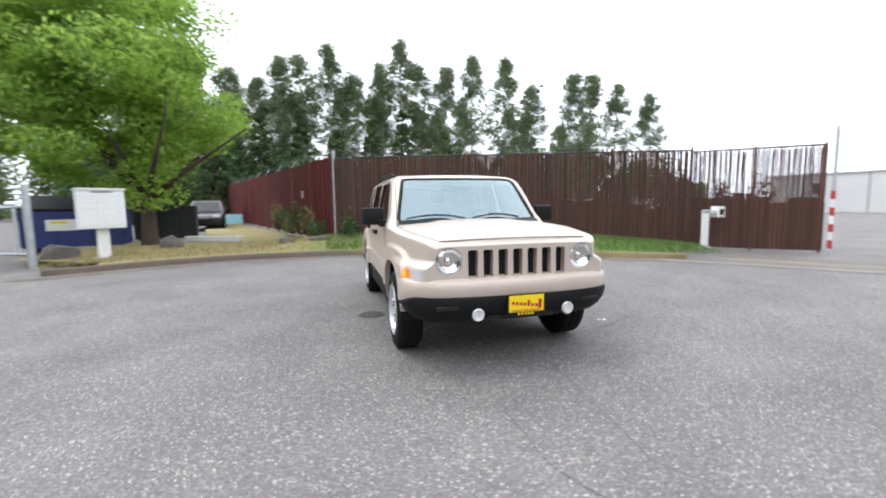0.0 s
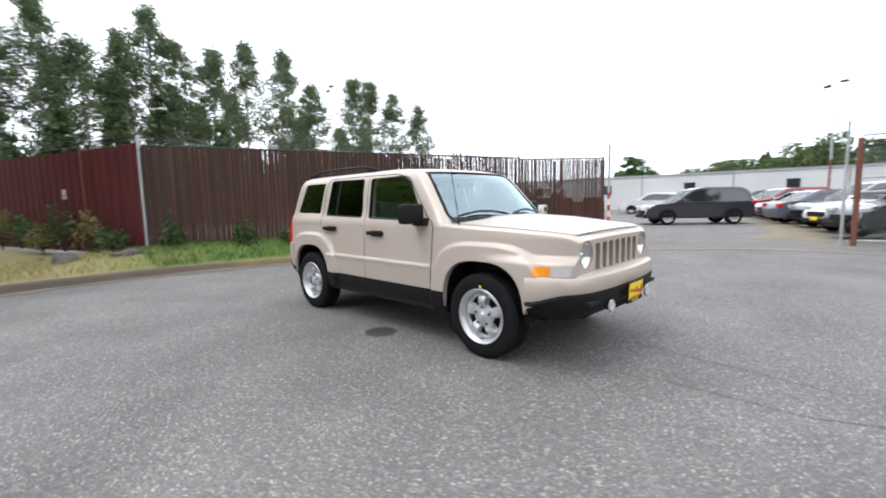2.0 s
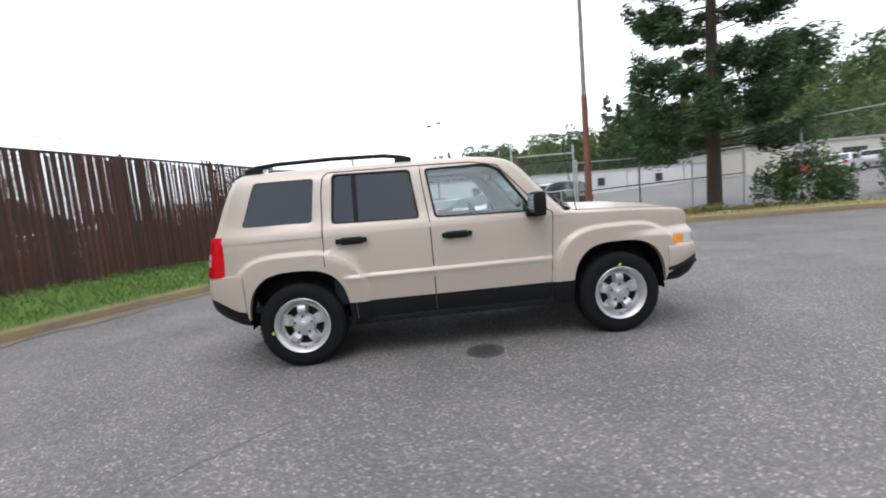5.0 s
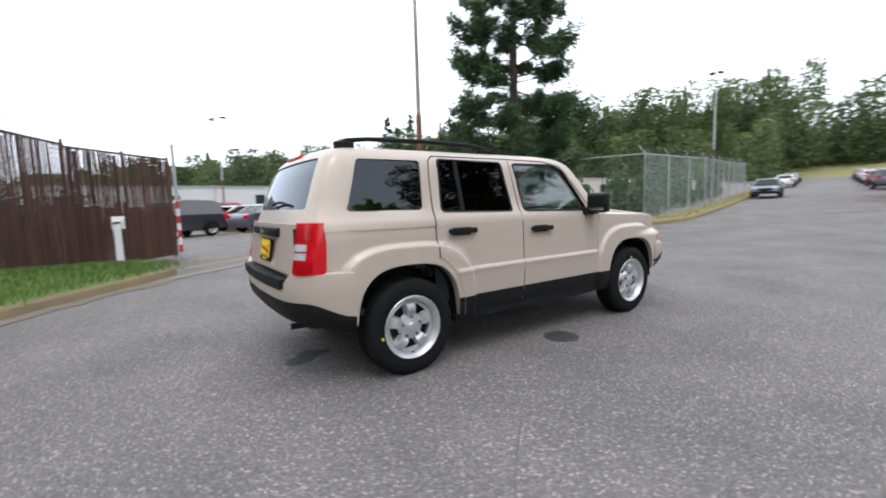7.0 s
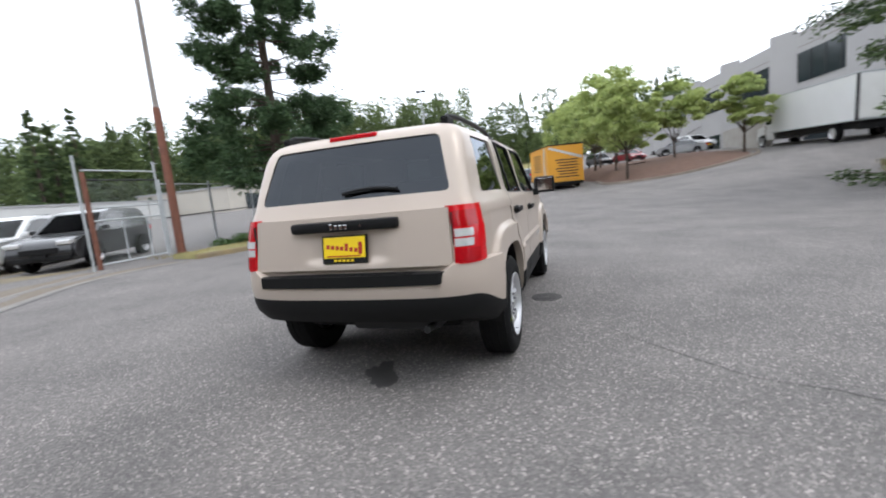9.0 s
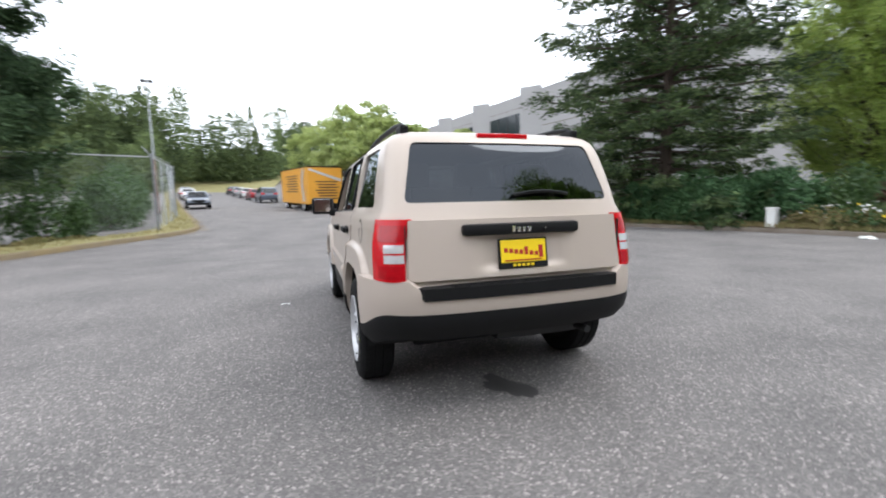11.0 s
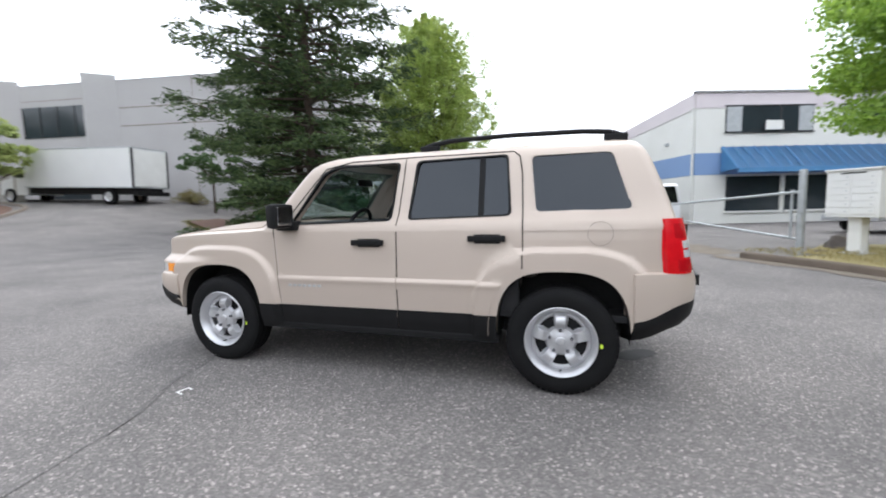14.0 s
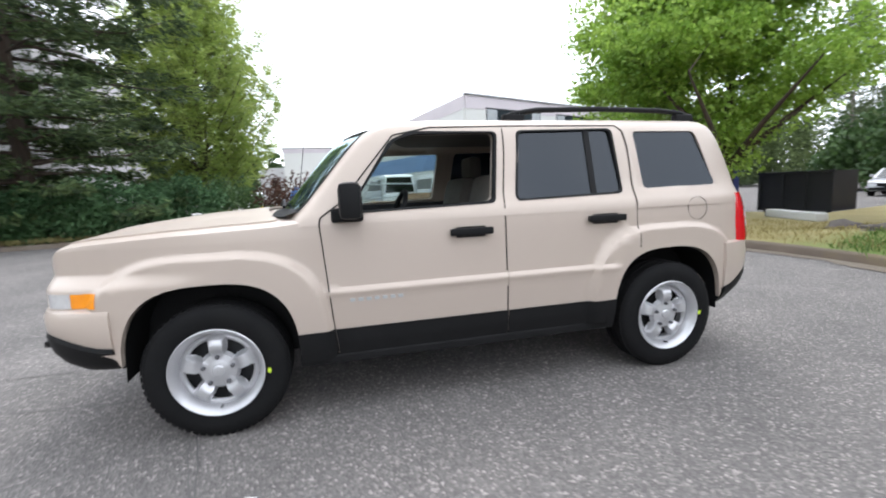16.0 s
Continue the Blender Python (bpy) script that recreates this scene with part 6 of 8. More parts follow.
def upright_pallets(x, y, n, rot, label):
    """Pallets standing on edge, one behind the other."""
    t = thing("pallet_stack", label, "pallets", "pallet stacks")
    for k in range(n):
        z = k * 0.15
        for j in range(6):
            part("board", box((-0.5 + j * 0.175, z, 0.02), (-0.38 + j * 0.175, z + 0.02, 1.12 - 0.03 * (k % 2))), M_WOODPAL, t)
        for j in range(3):
            part("stringer", box((-0.5, z + 0.02, 0.06 + j * 0.48), (0.5, z + 0.11, 0.11 + j * 0.48)), M_WOODPAL, t)
    t.matrix_basis = pose(x, y, 0, 0, 0, rot)


upright_pallets(-2.35, -13.2, 4, 188, "wooden pallets standing on edge in the yard")
upright_pallets(-3.45, -13.1, 5, 184, "wooden pallets standing on edge in the yard")
pallet_stack(-1.05, -13.6, 6, -6, "low stack of wooden pallets in weeds")
tarp = thing("blue_tarp_pile", "heap under a crumpled blue tarpaulin", "tarpaulin")
bm = bmesh.new()
bmesh.ops.create_icosphere(bm, subdivisions=4, radius=1)
for v in bm.verts:
    v.co *= 1 + 0.3 * noise.noise(v.co * 2) + 0.12 * noise.noise(v.co * 6)
    v.co = Vector((v.co.x * 1.5, v.co.y * 0.9, max(0, v.co.z) * 1.5))
part("sheet", bm_mesh("sheet", bm, 60), M_TARP, tarp)
tarp.matrix_basis = pose(1.6, -17.6, 0)
tarp2 = copy_thing(tarp, pose(-5.0, -18.6, 0, 0, 0, 40) @ Matrix.Scale(0.5, 4))
def crate_pile():
    t = thing("blue_crate_pile", "stacked blue steel crates in the yard", "crates")
    for i, (x, y, z, w) in enumerate(((0, 0, 0, 1.2), (1.25, 0.1, 0, 1.15), (0.15, 0.05, 0.86, 1.1), (1.3, 0.0, 0.86, 0.9), (0.5, 0.1, 1.7, 0.8))):
        c = part("crate", box((x, y, z + 0.06), (x + w, y + 0.9, z + 0.84), 0.02), M_TARP, t)
        for k in range(3):
            part("rib", box((x - 0.015, y - 0.02, z + 0.2 + 0.22 * k), (x + w + 0.015, y + 0.92, z + 0.25 + 0.22 * k)), M_TARP, c)
        for dx in (0.05, w - 0.13):
            part("foot", box((x + dx, y + 0.05, z), (x + dx + 0.08, y + 0.85, z + 0.06)), M_BLACKBIN, c)
    t.matrix_basis = pose(-0.6, -20.6, 0, 0, 0, 4)


crate_pile()
utility = thing("utility_box", "small pale utility box among the junipers", "utility box")
part("cabinet", box((-0.12, -0.18, 0), (0.12, 0.18, 0.55), 0.015), M_WHITE, utility)
part("lid", box((-0.14, -0.2, 0.55), (0.14, 0.2, 0.6), 0.015), M_WHITE, utility)
utility.matrix_basis = pose(5.2, -12.6, 0.15, 0, 0, 20)

# ---- marks on the asphalt ----
cover = thing("iron_cover", "small round dark iron cover set in the asphalt", "manhole cover")
part("frame", lathe([(0.02, 0.006), (0.13, 0.007), (0.15, 0.006), (0.16, -0.01)], 32, 'Z'), M_PATCH, cover)
for k in range(5):
    part("ridge", box((-0.09, -0.085 + k * 0.04, 0.005), (0.09, -0.07 + k * 0.04, 0.011)), M_PATCH, cover)
cover.matrix_basis = pose(0.125, -0.955, 0.0)


def stain(name, x, y, r, seed, label, elong=1.0, rot=0.0, material=None):
    bm = bmesh.new()
    c = bm.verts.new((0, 0, 0.004))
    n = 48
    ring = []
    for k in range(n):
        a = 2 * math.pi * k / n
        d = Vector((math.cos(a), math.sin(a), seed))
        q = r * (1 + 0.55 * noise.noise(d * 1.3) + 0.25 * noise.noise(d * 4))
        ring.append(bm.verts.new((q * math.cos(a) * elong, q * math.sin(a), 0.004)))
    for k in range(n):
        bm.faces.new((c, ring[k], ring[(k + 1) % n]))
    o = part(name, bm, material or M_OIL)
    o.matrix_basis = pose(x, y, 0, 0, 0, rot)
    tagged(o, label, "stain", kind="structure")


stain("oil_stain", -1.84, -0.03, 0.105, 3, "dark wet two-lobed drip stain on the asphalt", 1.8, 22)
mark = thing("chalk_mark", "small white painted corner mark on the asphalt", "paint mark")
part("stroke", box((0, 0, 0.001), (0.012, 0.085, 0.005)), M_WHITE, mark)
part("stroke", box((0, 0, 0.001), (0.07, 0.012, 0.005)), M_WHITE, mark)
part("stroke", box((0, 0.075, 0.001), (0.05, 0.087, 0.005)), M_WHITE, mark)
mark.matrix_basis = pose(1.15, 1.46, 0, 0, 0, 165)


def crack(pts, w, seed):
    """A tarred crack wandering over the asphalt."""
    q = resample(pts, 0.08)
    rng = np.random.default_rng(seed)
    q = q + np.cumsum(rng.normal(size=q.shape) * 0.006, 0)
    ww = w * rng.uniform(0.4, 1.4, len(q))
    nr = normals(q)
    v = np.stack([np.concatenate([q - nr * ww[:, None], np.full((len(q), 1), 0.003)], 1), np.concatenate([q + nr * ww[:, None], np.full((len(q), 1), 0.003)], 1)], 1)
    v[..., 2] += H(v[..., 0], v[..., 1])
    i = np.arange(len(q) * 2).reshape(-1, 2)
    f = np.stack([i[:-1, 0], i[1:, 0], i[1:, 1], i[:-1, 1]], -1)
    tagged(part("crack", np_mesh("crack", v.reshape(-1, 3), f), M_CRACK), "thin dark crack in the asphalt", "crack", kind="structure")


crack([(-0.2, -1.05), (-0.6, -1.34), (-1.12, -1.65), (-1.47, -1.99), (-1.67, -2.2), (-1.8, -2.6), (-2.5, -3.2)], 0.0045, 2)
crack([(1.46, 0.9), (1.38, 1.28), (1.05, 1.8), (0.98, 2.27), (0.9, 2.7), (0.6, 3.4)], 0.0045, 3)
crack([(1.47, 0.75), (1.36, 1.24), (1.27, 1.57), (1.1, 1.75), (1.05, 2.0)], 0.004, 4)
crack([(3.4, 0.1), (2.8, 0.2), (2.03, 0.3)], 0.004, 5)
crack([(1.86, -0.67), (2.37, -0.45), (2.97, -0.42), (3.28, -0.44), (3.9, -0.2)], 0.004, 6)


def blades(name, pts_fn, n, size, material, label, seed):
    rng = np.random.default_rng(seed)
    p = pts_fn(rng, n)
    d = np.tile(np.array([0, 0, 1.6]), (len(p), 1))
    v, f = leaf_quads(p, size, 0.14, 0.0, d, rng)
    tagged(part(name, np_mesh(name, v, f), material), label, "grass", kind="stuff")


def along(pts, side, o0, o1, ymin, ymax, rise):
    q = resample(pts, 0.3)
    nr = normals(q) * side
    def fn(rng, n):
        k = rng.integers(0, len(q), n)
        o = rng.uniform(o0, o1, n)
        p = q[k] + nr[k] * o[:, None] + rng.normal(size=(n, 2)) * 0.12
        keep = (p[:, 1] > ymin) & (p[:, 1] < ymax)
        p, o = p[keep], o[keep]
        z = np.array([at_ground(a, b) + 0.16 + rise(a, b, c) for (a, b), c in zip(p, o)])
        return np.concatenate([p, z[:, None]], 1)
    return fn


blades("grass_tufts", along(KERB_A, -1, 0.15, 1.9, -1.5, 7.2, rise_a), 16000, 0.13, M_GRASS, "green grass tufts along the fence foot", 1)
blades("dry_grass_tufts", along(KERB_A, -1, 0.15, 3.5, -7, -0.5, rise_a), 12000, 0.10, M_DRYGRASS, "dry yellow grass on the verge", 2)
blades("kerb_grass", along(KERB_B, 1, 0.15, 1.2, 0, 30, lambda x, y, o: 0.0), 9000, 0.12, M_DRYGRASS, "dry grass along the road kerb", 3)
blades("weed_grass", along(KERB_C, -1, 0.0, 1.6, -14, -9, lambda x, y, o: 0.05), 9000, 0.2, M_WEED, "tall dry weeds at the broken kerb", 4)


def flower_heads(rng, n):
    k = rng.uniform(0, 1, n)
    x = -2.0 + 6.0 * k + rng.normal(size=n) * 0.3
    y = -11.75 - 1.5 * np.sin(k * 2.2) + rng.normal(size=n) * 0.35
    clump = np.array([noise.noise(Vector((a * 1.3, b * 1.3, 2))) for a, b in zip(x, y)])
    z = rng.uniform(0.45, 0.95, n)
    return np.stack([x, y, z], -1)[clump > 0.05]


def flowers(name, n, size, material, label, seed):
    rng = np.random.default_rng(seed)
    p = flower_heads(rng, n)
    v, f = leaf_quads(p, size, 0.9, 0.0, None, rng)
    tagged(part(name, np_mesh(name, v, f), material), label, "wildflowers", kind="stuff")


flowers("white_wildflowers", 750, 0.075, M_WHITE, "white flower heads among the weeds", 8)
flowers("yellow_wildflowers", 180, 0.07, M_PLATE, "yellow flower heads among the weeds", 9)
for i, (x, y, w) in enumerate(((1.2, -11.9, 0.13), (2.6, -12.2, 0.16), (0.2, -11.3, 0.10))):
    lit = bmesh.new()
    bmesh.ops.create_icosphere(lit, subdivisions=2, radius=w)
    for v in lit.verts:
        v.co *= 1 + 0.5 * noise.noise(v.co * 14 + Vector((i, 0, 0)))
        v.co.z = max(0.0, v.co.z * 0.45)
    o = part("litter", lit, M_WHITE)
    o.matrix_basis = pose(x, y, 0.01, 0, 0, 40 * i)
    tagged(o, "crumpled white paper litter at the kerb", "litter", "litter by the kerb")


# ---- the beige sport utility vehicle: nose along +x, left side +y ----
suv = thing("sport_utility_vehicle", "beige boxy sport utility vehicle with black lower cladding", "car")
AXLE, HUBZ, TYRE_R = 1.3175, 0.338, 0.343


def half_w(x):
    return np.interp(x, [-2.055, -2.02, -1.97, -1.9, -1.75, -1.2, 0.6, 1.55, 1.75, 1.88, 1.96, 2.01, 2.045],
                     [0.725, 0.766, 0.797, 0.820, 0.845, 0.866, 0.868, 0.862, 0.85, 0.832, 0.806, 0.776, 0.732])


def tuck(x, z):
    """The wings draw in above the bumper towards the headlights."""
    return 0.072 * float(smooth01(1.25, 2.0, x)) * float(smooth01(0.79, 0.86, z))


def top_w(x):
    """Half width of the hood and belt line."""
    return float(half_w(x)) * 0.95 - tuck(x, 1.0)


def flare(x, z):
    """The raised band round each wheel arch."""
    out = 0.0
    for hx in (-AXLE, AXLE):
        d = ((abs(x - hx) / 0.575) ** 3.2 + (max(z - HUBZ, 0) / 0.60) ** 3.2) ** (1 / 3.2)
        out = max(out, 1 - float(smooth01(0.94, 1.0, d)))
    return 0.034 * out


def side_y(x, z):
    p = np.interp(z, [0.33, 0.42, 0.50, 0.66, 0.685, 0.695, 0.715, 0.92, 1.0, 1.05, 1.09, 1.12], [0.955, 0.978, 0.985, 1.0, 1.008, 1.006, 0.988, 0.981, 0.977, 0.972, 0.964, 0.955])
    plain = np.interp(z, [0.33, 0.42, 0.50, 0.66, 0.92, 1.0, 1.05, 1.09, 1.12], [0.955, 0.978, 0.985, 0.990, 0.981, 0.977, 0.972, 0.964, 0.955])
    k = float(smooth01(-0.98, -0.88, x)) * (1 - float(smooth01(0.70, 0.80, x)))
    p = plain + (p - plain) * k
    return float(half_w(x) * p) + flare(x, z) - tuck(x, z)


def top_z(x, y):
    """Hood and belt height."""
    s = float(np.interp(x, [-2.1, 0.85, 1.0, 1.5, 1.85, 1.95, 2.0, 2.045], [1.07, 1.07, 1.055, 1.035, 1.012, 1.0, 0.985, 0.955]))
    w = top_w(x)
    k = 1 - min(1, abs(y) / w) ** 2.2
    crown = float(np.interp(x, [0.9, 1.0, 1.5, 1.95, 2.045], [0.02, 0.055, 0.045, 0.018, 0.005])) if x > 0.9 else 0.0
    return s + crown * k


def rear_lean(x, z):
    """The tailgate leans forward as it rises."""
    return 0.055 * max(0.0, (z - 0.79) / 0.33) * float(1 - smooth01(-2.05, -1.80, x))


def body_shell():
    bm = bmesh.new()
    xs = np.unique(np.concatenate([np.linspace(-2.055, -1.9, 10), np.linspace(-1.9, 1.88, 230), np.linspace(1.88, 2.045, 10)]))
    zl = np.concatenate([np.linspace(0.33, 0.64, 8), [0.66, 0.675, 0.685, 0.695, 0.715], np.linspace(0.735, 0.98, 28)])
    rings = []
    for x in xs:
        x = float(x)
        w = top_w(x)
        zt = top_z(x, w)
        half = []
        zb = float(np.interp(abs(x), [0.0, 1.70, 1.735, 2.1], [0.356, 0.356, 0.47, 0.60]))
        for z in zl:
            z = zb + (float(z) - 0.33) * (0.98 - zb) / 0.65
            z = min(z, zt - 0.03)
            half.append((side_y(x, z), z))
        half.append((side_y(x, zt - 0.018) - 0.004, zt - 0.014))
        half.append((w - 0.012, zt - 0.001))
        for k in range(1, 9):
            y = (w - 0.012) * (1 - k / 8)
            half.append((y, top_z(x, y)))
        pts = [(y, z) for y, z in half] + [(-y, z) for y, z in half[-2::-1]]
        rings.append([bm.verts.new((x + rear_lean(x, z), y, z)) for y, z in pts])
    for a, b in zip(rings, rings[1:]):
        for i in range(len(a) - 1):
            bm.faces.new((a[i], b[i], b[i + 1], a[i + 1]))
        bm.faces.new((a[-1], b[-1], b[0], a[0]))
    bm.faces.new(rings[0][::-1])
    bm.faces.new(rings[-1])
    bmesh.ops.recalc_face_normals(bm, faces=bm.faces)
    return bm


def arch_outline(scale=1.0, n=28):
    """Half-round wheel opening about the hub, open at the bottom."""
    pts = []
    for k in range(n + 1):
        a = math.pi * k / n
        c, s = math.cos(a), math.sin(a)
        pts.append((0.402 * scale * math.copysign(abs(c) ** (2 / 2.9), c), HUBZ + 0.448 * scale * abs(s) ** (2 / 2.9)))
    return pts


def cut(ob_mesh, cutters):
    """Take the cutters' solids out of a mesh."""
    tmp = new("shell", ob_mesh)
    cs = []
    for bm in cutters:
        c = new("cutter", bm_mesh("cutter", bm))
        m = tmp.modifiers.new("cut", 'BOOLEAN')
        m.operation, m.object, m.solver = 'DIFFERENCE', c, 'EXACT'
        cs.append(c)
    deps = bpy.context.evaluated_depsgraph_get()
    me = bpy.data.meshes.new_from_object(tmp.evaluated_get(deps))
    bpy.data.objects.remove(tmp)
    for c in cs:
        bpy.data.objects.remove(c)
    return me


cutters = []
for hx in (-AXLE, AXLE):
    o = [(hx + x, z) for x, z in arch_outline()]
    o = [(hx + 0.43, 0.2)] + [(hx + 0.415, HUBZ)] + o[1:-1] + [(hx - 0.415, HUBZ), (hx - 0.43, 0.2)]
    for s in (-1, 1):
        cutters.append(prism(o, s * 0.56, s * 1.2))
cutters.append(box((-1.92, -0.765, 0.47), (0.74, 0.765, 1.3)))
for k in range(7):
    y = (k - 3) * 0.121
    cutters.append(prism(rounded([(y - 0.037, 0.705), (y + 0.037, 0.705), (y + 0.04, 0.925), (y - 0.04, 0.925)], 0.018, 3), 1.97, 2.2, axis='X'))
for s in (-1, 1):
    cutters.append(tube((1.985, s * 0.548, 0.848), (2.2, s * 0.548, 0.848), 0.104, seg=36))
me = cut(bm_mesh("body", body_shell()), cutters)
soften(me, 32)
part("body", me, M_BEIGE, suv)

# greenhouse: pillars and roof over the belt
GZ = [1.035, 1.07, 1.10, 1.16, 1.25, 1.35, 1.45, 1.51, 1.545, 1.572, 1.592, 1.606, 1.615]
GW = [0.8455, 0.841, 0.829, 0.796, 0.778, 0.758, 0.735, 0.715, 0.694, 0.662, 0.605, 0.50, 0.32]
GF = [0.92, 0.89, 0.865, 0.812, 0.735, 0.65, 0.562, 0.50, 0.432, 0.33, 0.175, -0.10, -0.40]
GR = [-1.985, -1.975, -1.963, -1.945, -1.912, -1.873, -1.832, -1.800, -1.775, -1.745, -1.70, -1.58, -1.32]


def g_w(z):
    return float(np.interp(z, GZ, GW))


def g_front(z, y):
    w = g_w(z)
    return float(np.interp(z, GZ, GF)) - 0.02 + 0.205 * (1 - min(1, abs(y) / w) ** 2.2)


def g_rear(z, y):
    w = g_w(z)
    return float(np.interp(z, GZ, GR)) - 0.055 * (1 - min(1, abs(y) / w) ** 2.2)


def taper(x, y):
    """The flanks draw in towards the tail."""
    return 1 + (float(half_w(max(x, -1.99))) / 0.868 - 1) * float(smooth01(0.45, 0.65, abs(y))) if x < -0.5 else 1.0


def g_ring(z, inset):
    w = g_w(z) - inset
    r = min(0.075, w * 0.3)
    half = []
    for k in range(9):
        y = (w - r) * k / 8
        half.append((g_rear(z, y) + inset, y))
    xr, xf = g_rear(z, w - r) + inset, g_front(z, w - r) - inset
    for k in range(1, 5):
        a = math.pi / 2 * k / 5
        half.append((xr + r * (1 - math.cos(a)), w - r + r * math.sin(a)))
    for k in range(25):
        t = k / 24
        half.append((xr + r + (xf - xr - 2 * r) * t, w + 0.006 * math.sin(math.pi * t)))
    for k in range(1, 5):
        a = math.pi / 2 * (1 - k / 5)
        half.append((xf - r * (1 - math.cos(a)), w - r + r * math.sin(a)))
    for k in range(9):
        y = (w - r) * (1 - k / 8)
        half.append((g_front(z, y) - inset, y))
    half = [(x, y * taper(x, y)) for x, y in half]
    return half + [(x, -y) for x, y in half[-2:0:-1]]


def g_solid(inset, zs):
    bm = bmesh.new()
    rings = [[bm.verts.new((x, y, z - inset * 0.8)) for x, y in g_ring(z, inset)] for z in zs]
    for a, b in zip(rings, rings[1:]):
        n = len(a)
        for i in range(n):
            bm.faces.new((a[i], a[(i + 1) % n], b[(i + 1) % n], b[i]))
    bm.faces.new(rings[0][::-1])
    c = bm.verts.new((-0.85, 0, zs[-1] - inset * 0.8 + 0.006))
    n = len(rings[-1])
    for i in range(n):
        bm.faces.new((rings[-1][i], rings[-1][(i + 1) % n], c))
    bmesh.ops.recalc_face_normals(bm, faces=bm.faces)
    return bm


WIN_F = [(0.632, 1.098), (0.372, 1.462), (0.26, 1.502), (-0.218, 1.508), (-0.168, 1.118)]
WIN_R = [(-0.318, 1.122), (-0.366, 1.510), (-0.972, 1.520), (-0.998, 1.140)]
WIN_Q = [(-1.166, 1.152), (-1.132, 1.508), (-1.615, 1.510), (-1.722, 1.166)]
WIND = [(-0.748, 1.105), (-0.632, 1.548), (0.632, 1.548), (0.748, 1.105)]
REAR = [(-0.648, 1.182), (-0.572, 1.522), (0.572, 1.522), (0.648, 1.182)]
cutters = [g_solid(0.05, [1.02] + GZ[1:])]
for w in (WIN_F, WIN_R, WIN_Q):
    for s in (-1, 1):
        cutters.append(prism(rounded(w, 0.035, 4), s * 0.45, s * 1.1))
cutters.append(prism(rounded(WIND, 0.04, 4), -0.1, 1.5, axis='X'))
cutters.append(prism(rounded(REAR, 0.04, 4), -2.4, -1.55, axis='X'))
me = cut(bm_mesh("greenhouse", g_solid(0.0, GZ)), cutters)
soften(me, 32)
part("cab_shell", me, M_BEIGE, suv)


def pane(name, outline, s, material, depth=0.012, label=""):
    """A side window on the sloping flank."""
    bm = prism(rounded([((x - cx) * 1.02 + cx, (z - cz) * 1.03 + cz) for (cx, cz) in [(sum(p[0] for p in outline) / len(outline), sum(p[1] for p in outline) / len(outline))] for x, z in outline], 0.035, 4), 0, 0.004)
    for v in bm.verts:
        v.co.y = s * (g_w(1.12) + (g_w(1.50) - g_w(1.12)) * (v.co.z - 1.12) / 0.38 - depth + v.co.y)
        v.co.y *= taper(v.co.x, v.co.y)
    ob = part(name, bm, material, suv, label)
    ob.visible_shadow = False
    return ob


def trim(outline, s, width=0.016):
    """A black frame round a window."""
    o = rounded(outline, 0.035, 4)
    cx, cz = sum(p[0] for p in o) / len(o), sum(p[1] for p in o) / len(o)
    bm = bmesh.new()
    rows = []
    for grow, out in ((width, 0.002), (width * 0.9, 0.006), (0.0, 0.005), (-0.004, -0.02)):
        row = []
        for x, z in o:
            d = Vector((x - cx, z - cz))
            k = d.normalized() * grow * 1.1
            X, Z = x + k.x, z + k.y
            row.append(bm.verts.new((X, s * (g_w(Z) + 0.006 * 0.6 + out), Z)))
        rows.append(row)
    n = len(o)
    for a, b in zip(rows, rows[1:]):
        for i in range(n):
            bm.faces.new((a[i], a[(i + 1) % n], b[(i + 1) % n], b[i]))
    part("window_trim", bm, M_BLACK, suv, "black window frame")


for s in (-1, 1):
    if s < 0:
        pane("front_side_window", WIN_F, s, M_GLASS)
    pane("rear_side_window", WIN_R, s, M_TINT)
    pane("quarter_window", WIN_Q, s, M_TINT)
    trim(WIN_F, s)
    trim(WIN_R, s)
    bm = box((-0.832, 0, 1.13), (-0.795, 0.006, 1.515))
    for v in bm.verts:
        v.co.y = s * (g_w(v.co.z) - 0.008 + v.co.y * 1.3)
    part("window_divider", bm, M_BLACK, suv)


def curved_glass(name, fn, outline, material, off):
    """A glass following the curved front or back of the greenhouse."""
    bm = bmesh.new()
    n, m = 20, 8
    (ya, za), (yb, zb) = outline[3], outline[2]
    grid = []
    for j in range(m + 1):
        t = -0.02 + 1.04 * j / m
        hw, z = ya + (yb - ya) * t + 0.015, za + (zb - za) * t
        grid.append([bm.verts.new((fn(z, hw * (2 * i / n - 1)) + off, hw * (2 * i / n - 1), z)) for i in range(n + 1)])
    for a, b in zip(grid, grid[1:]):
        for i in range(n):
            bm.faces.new((a[i], a[i + 1], b[i + 1], b[i]))
    me = bm_mesh(name, bm, True)
    ob = part(name, me, material, suv)
    ob.visible_shadow = False
    return ob


curved_glass("windscreen", g_front, WIND, M_SCREEN, -0.012)
curved_glass("rear_window", g_rear, REAR, M_TINT, 0.010)


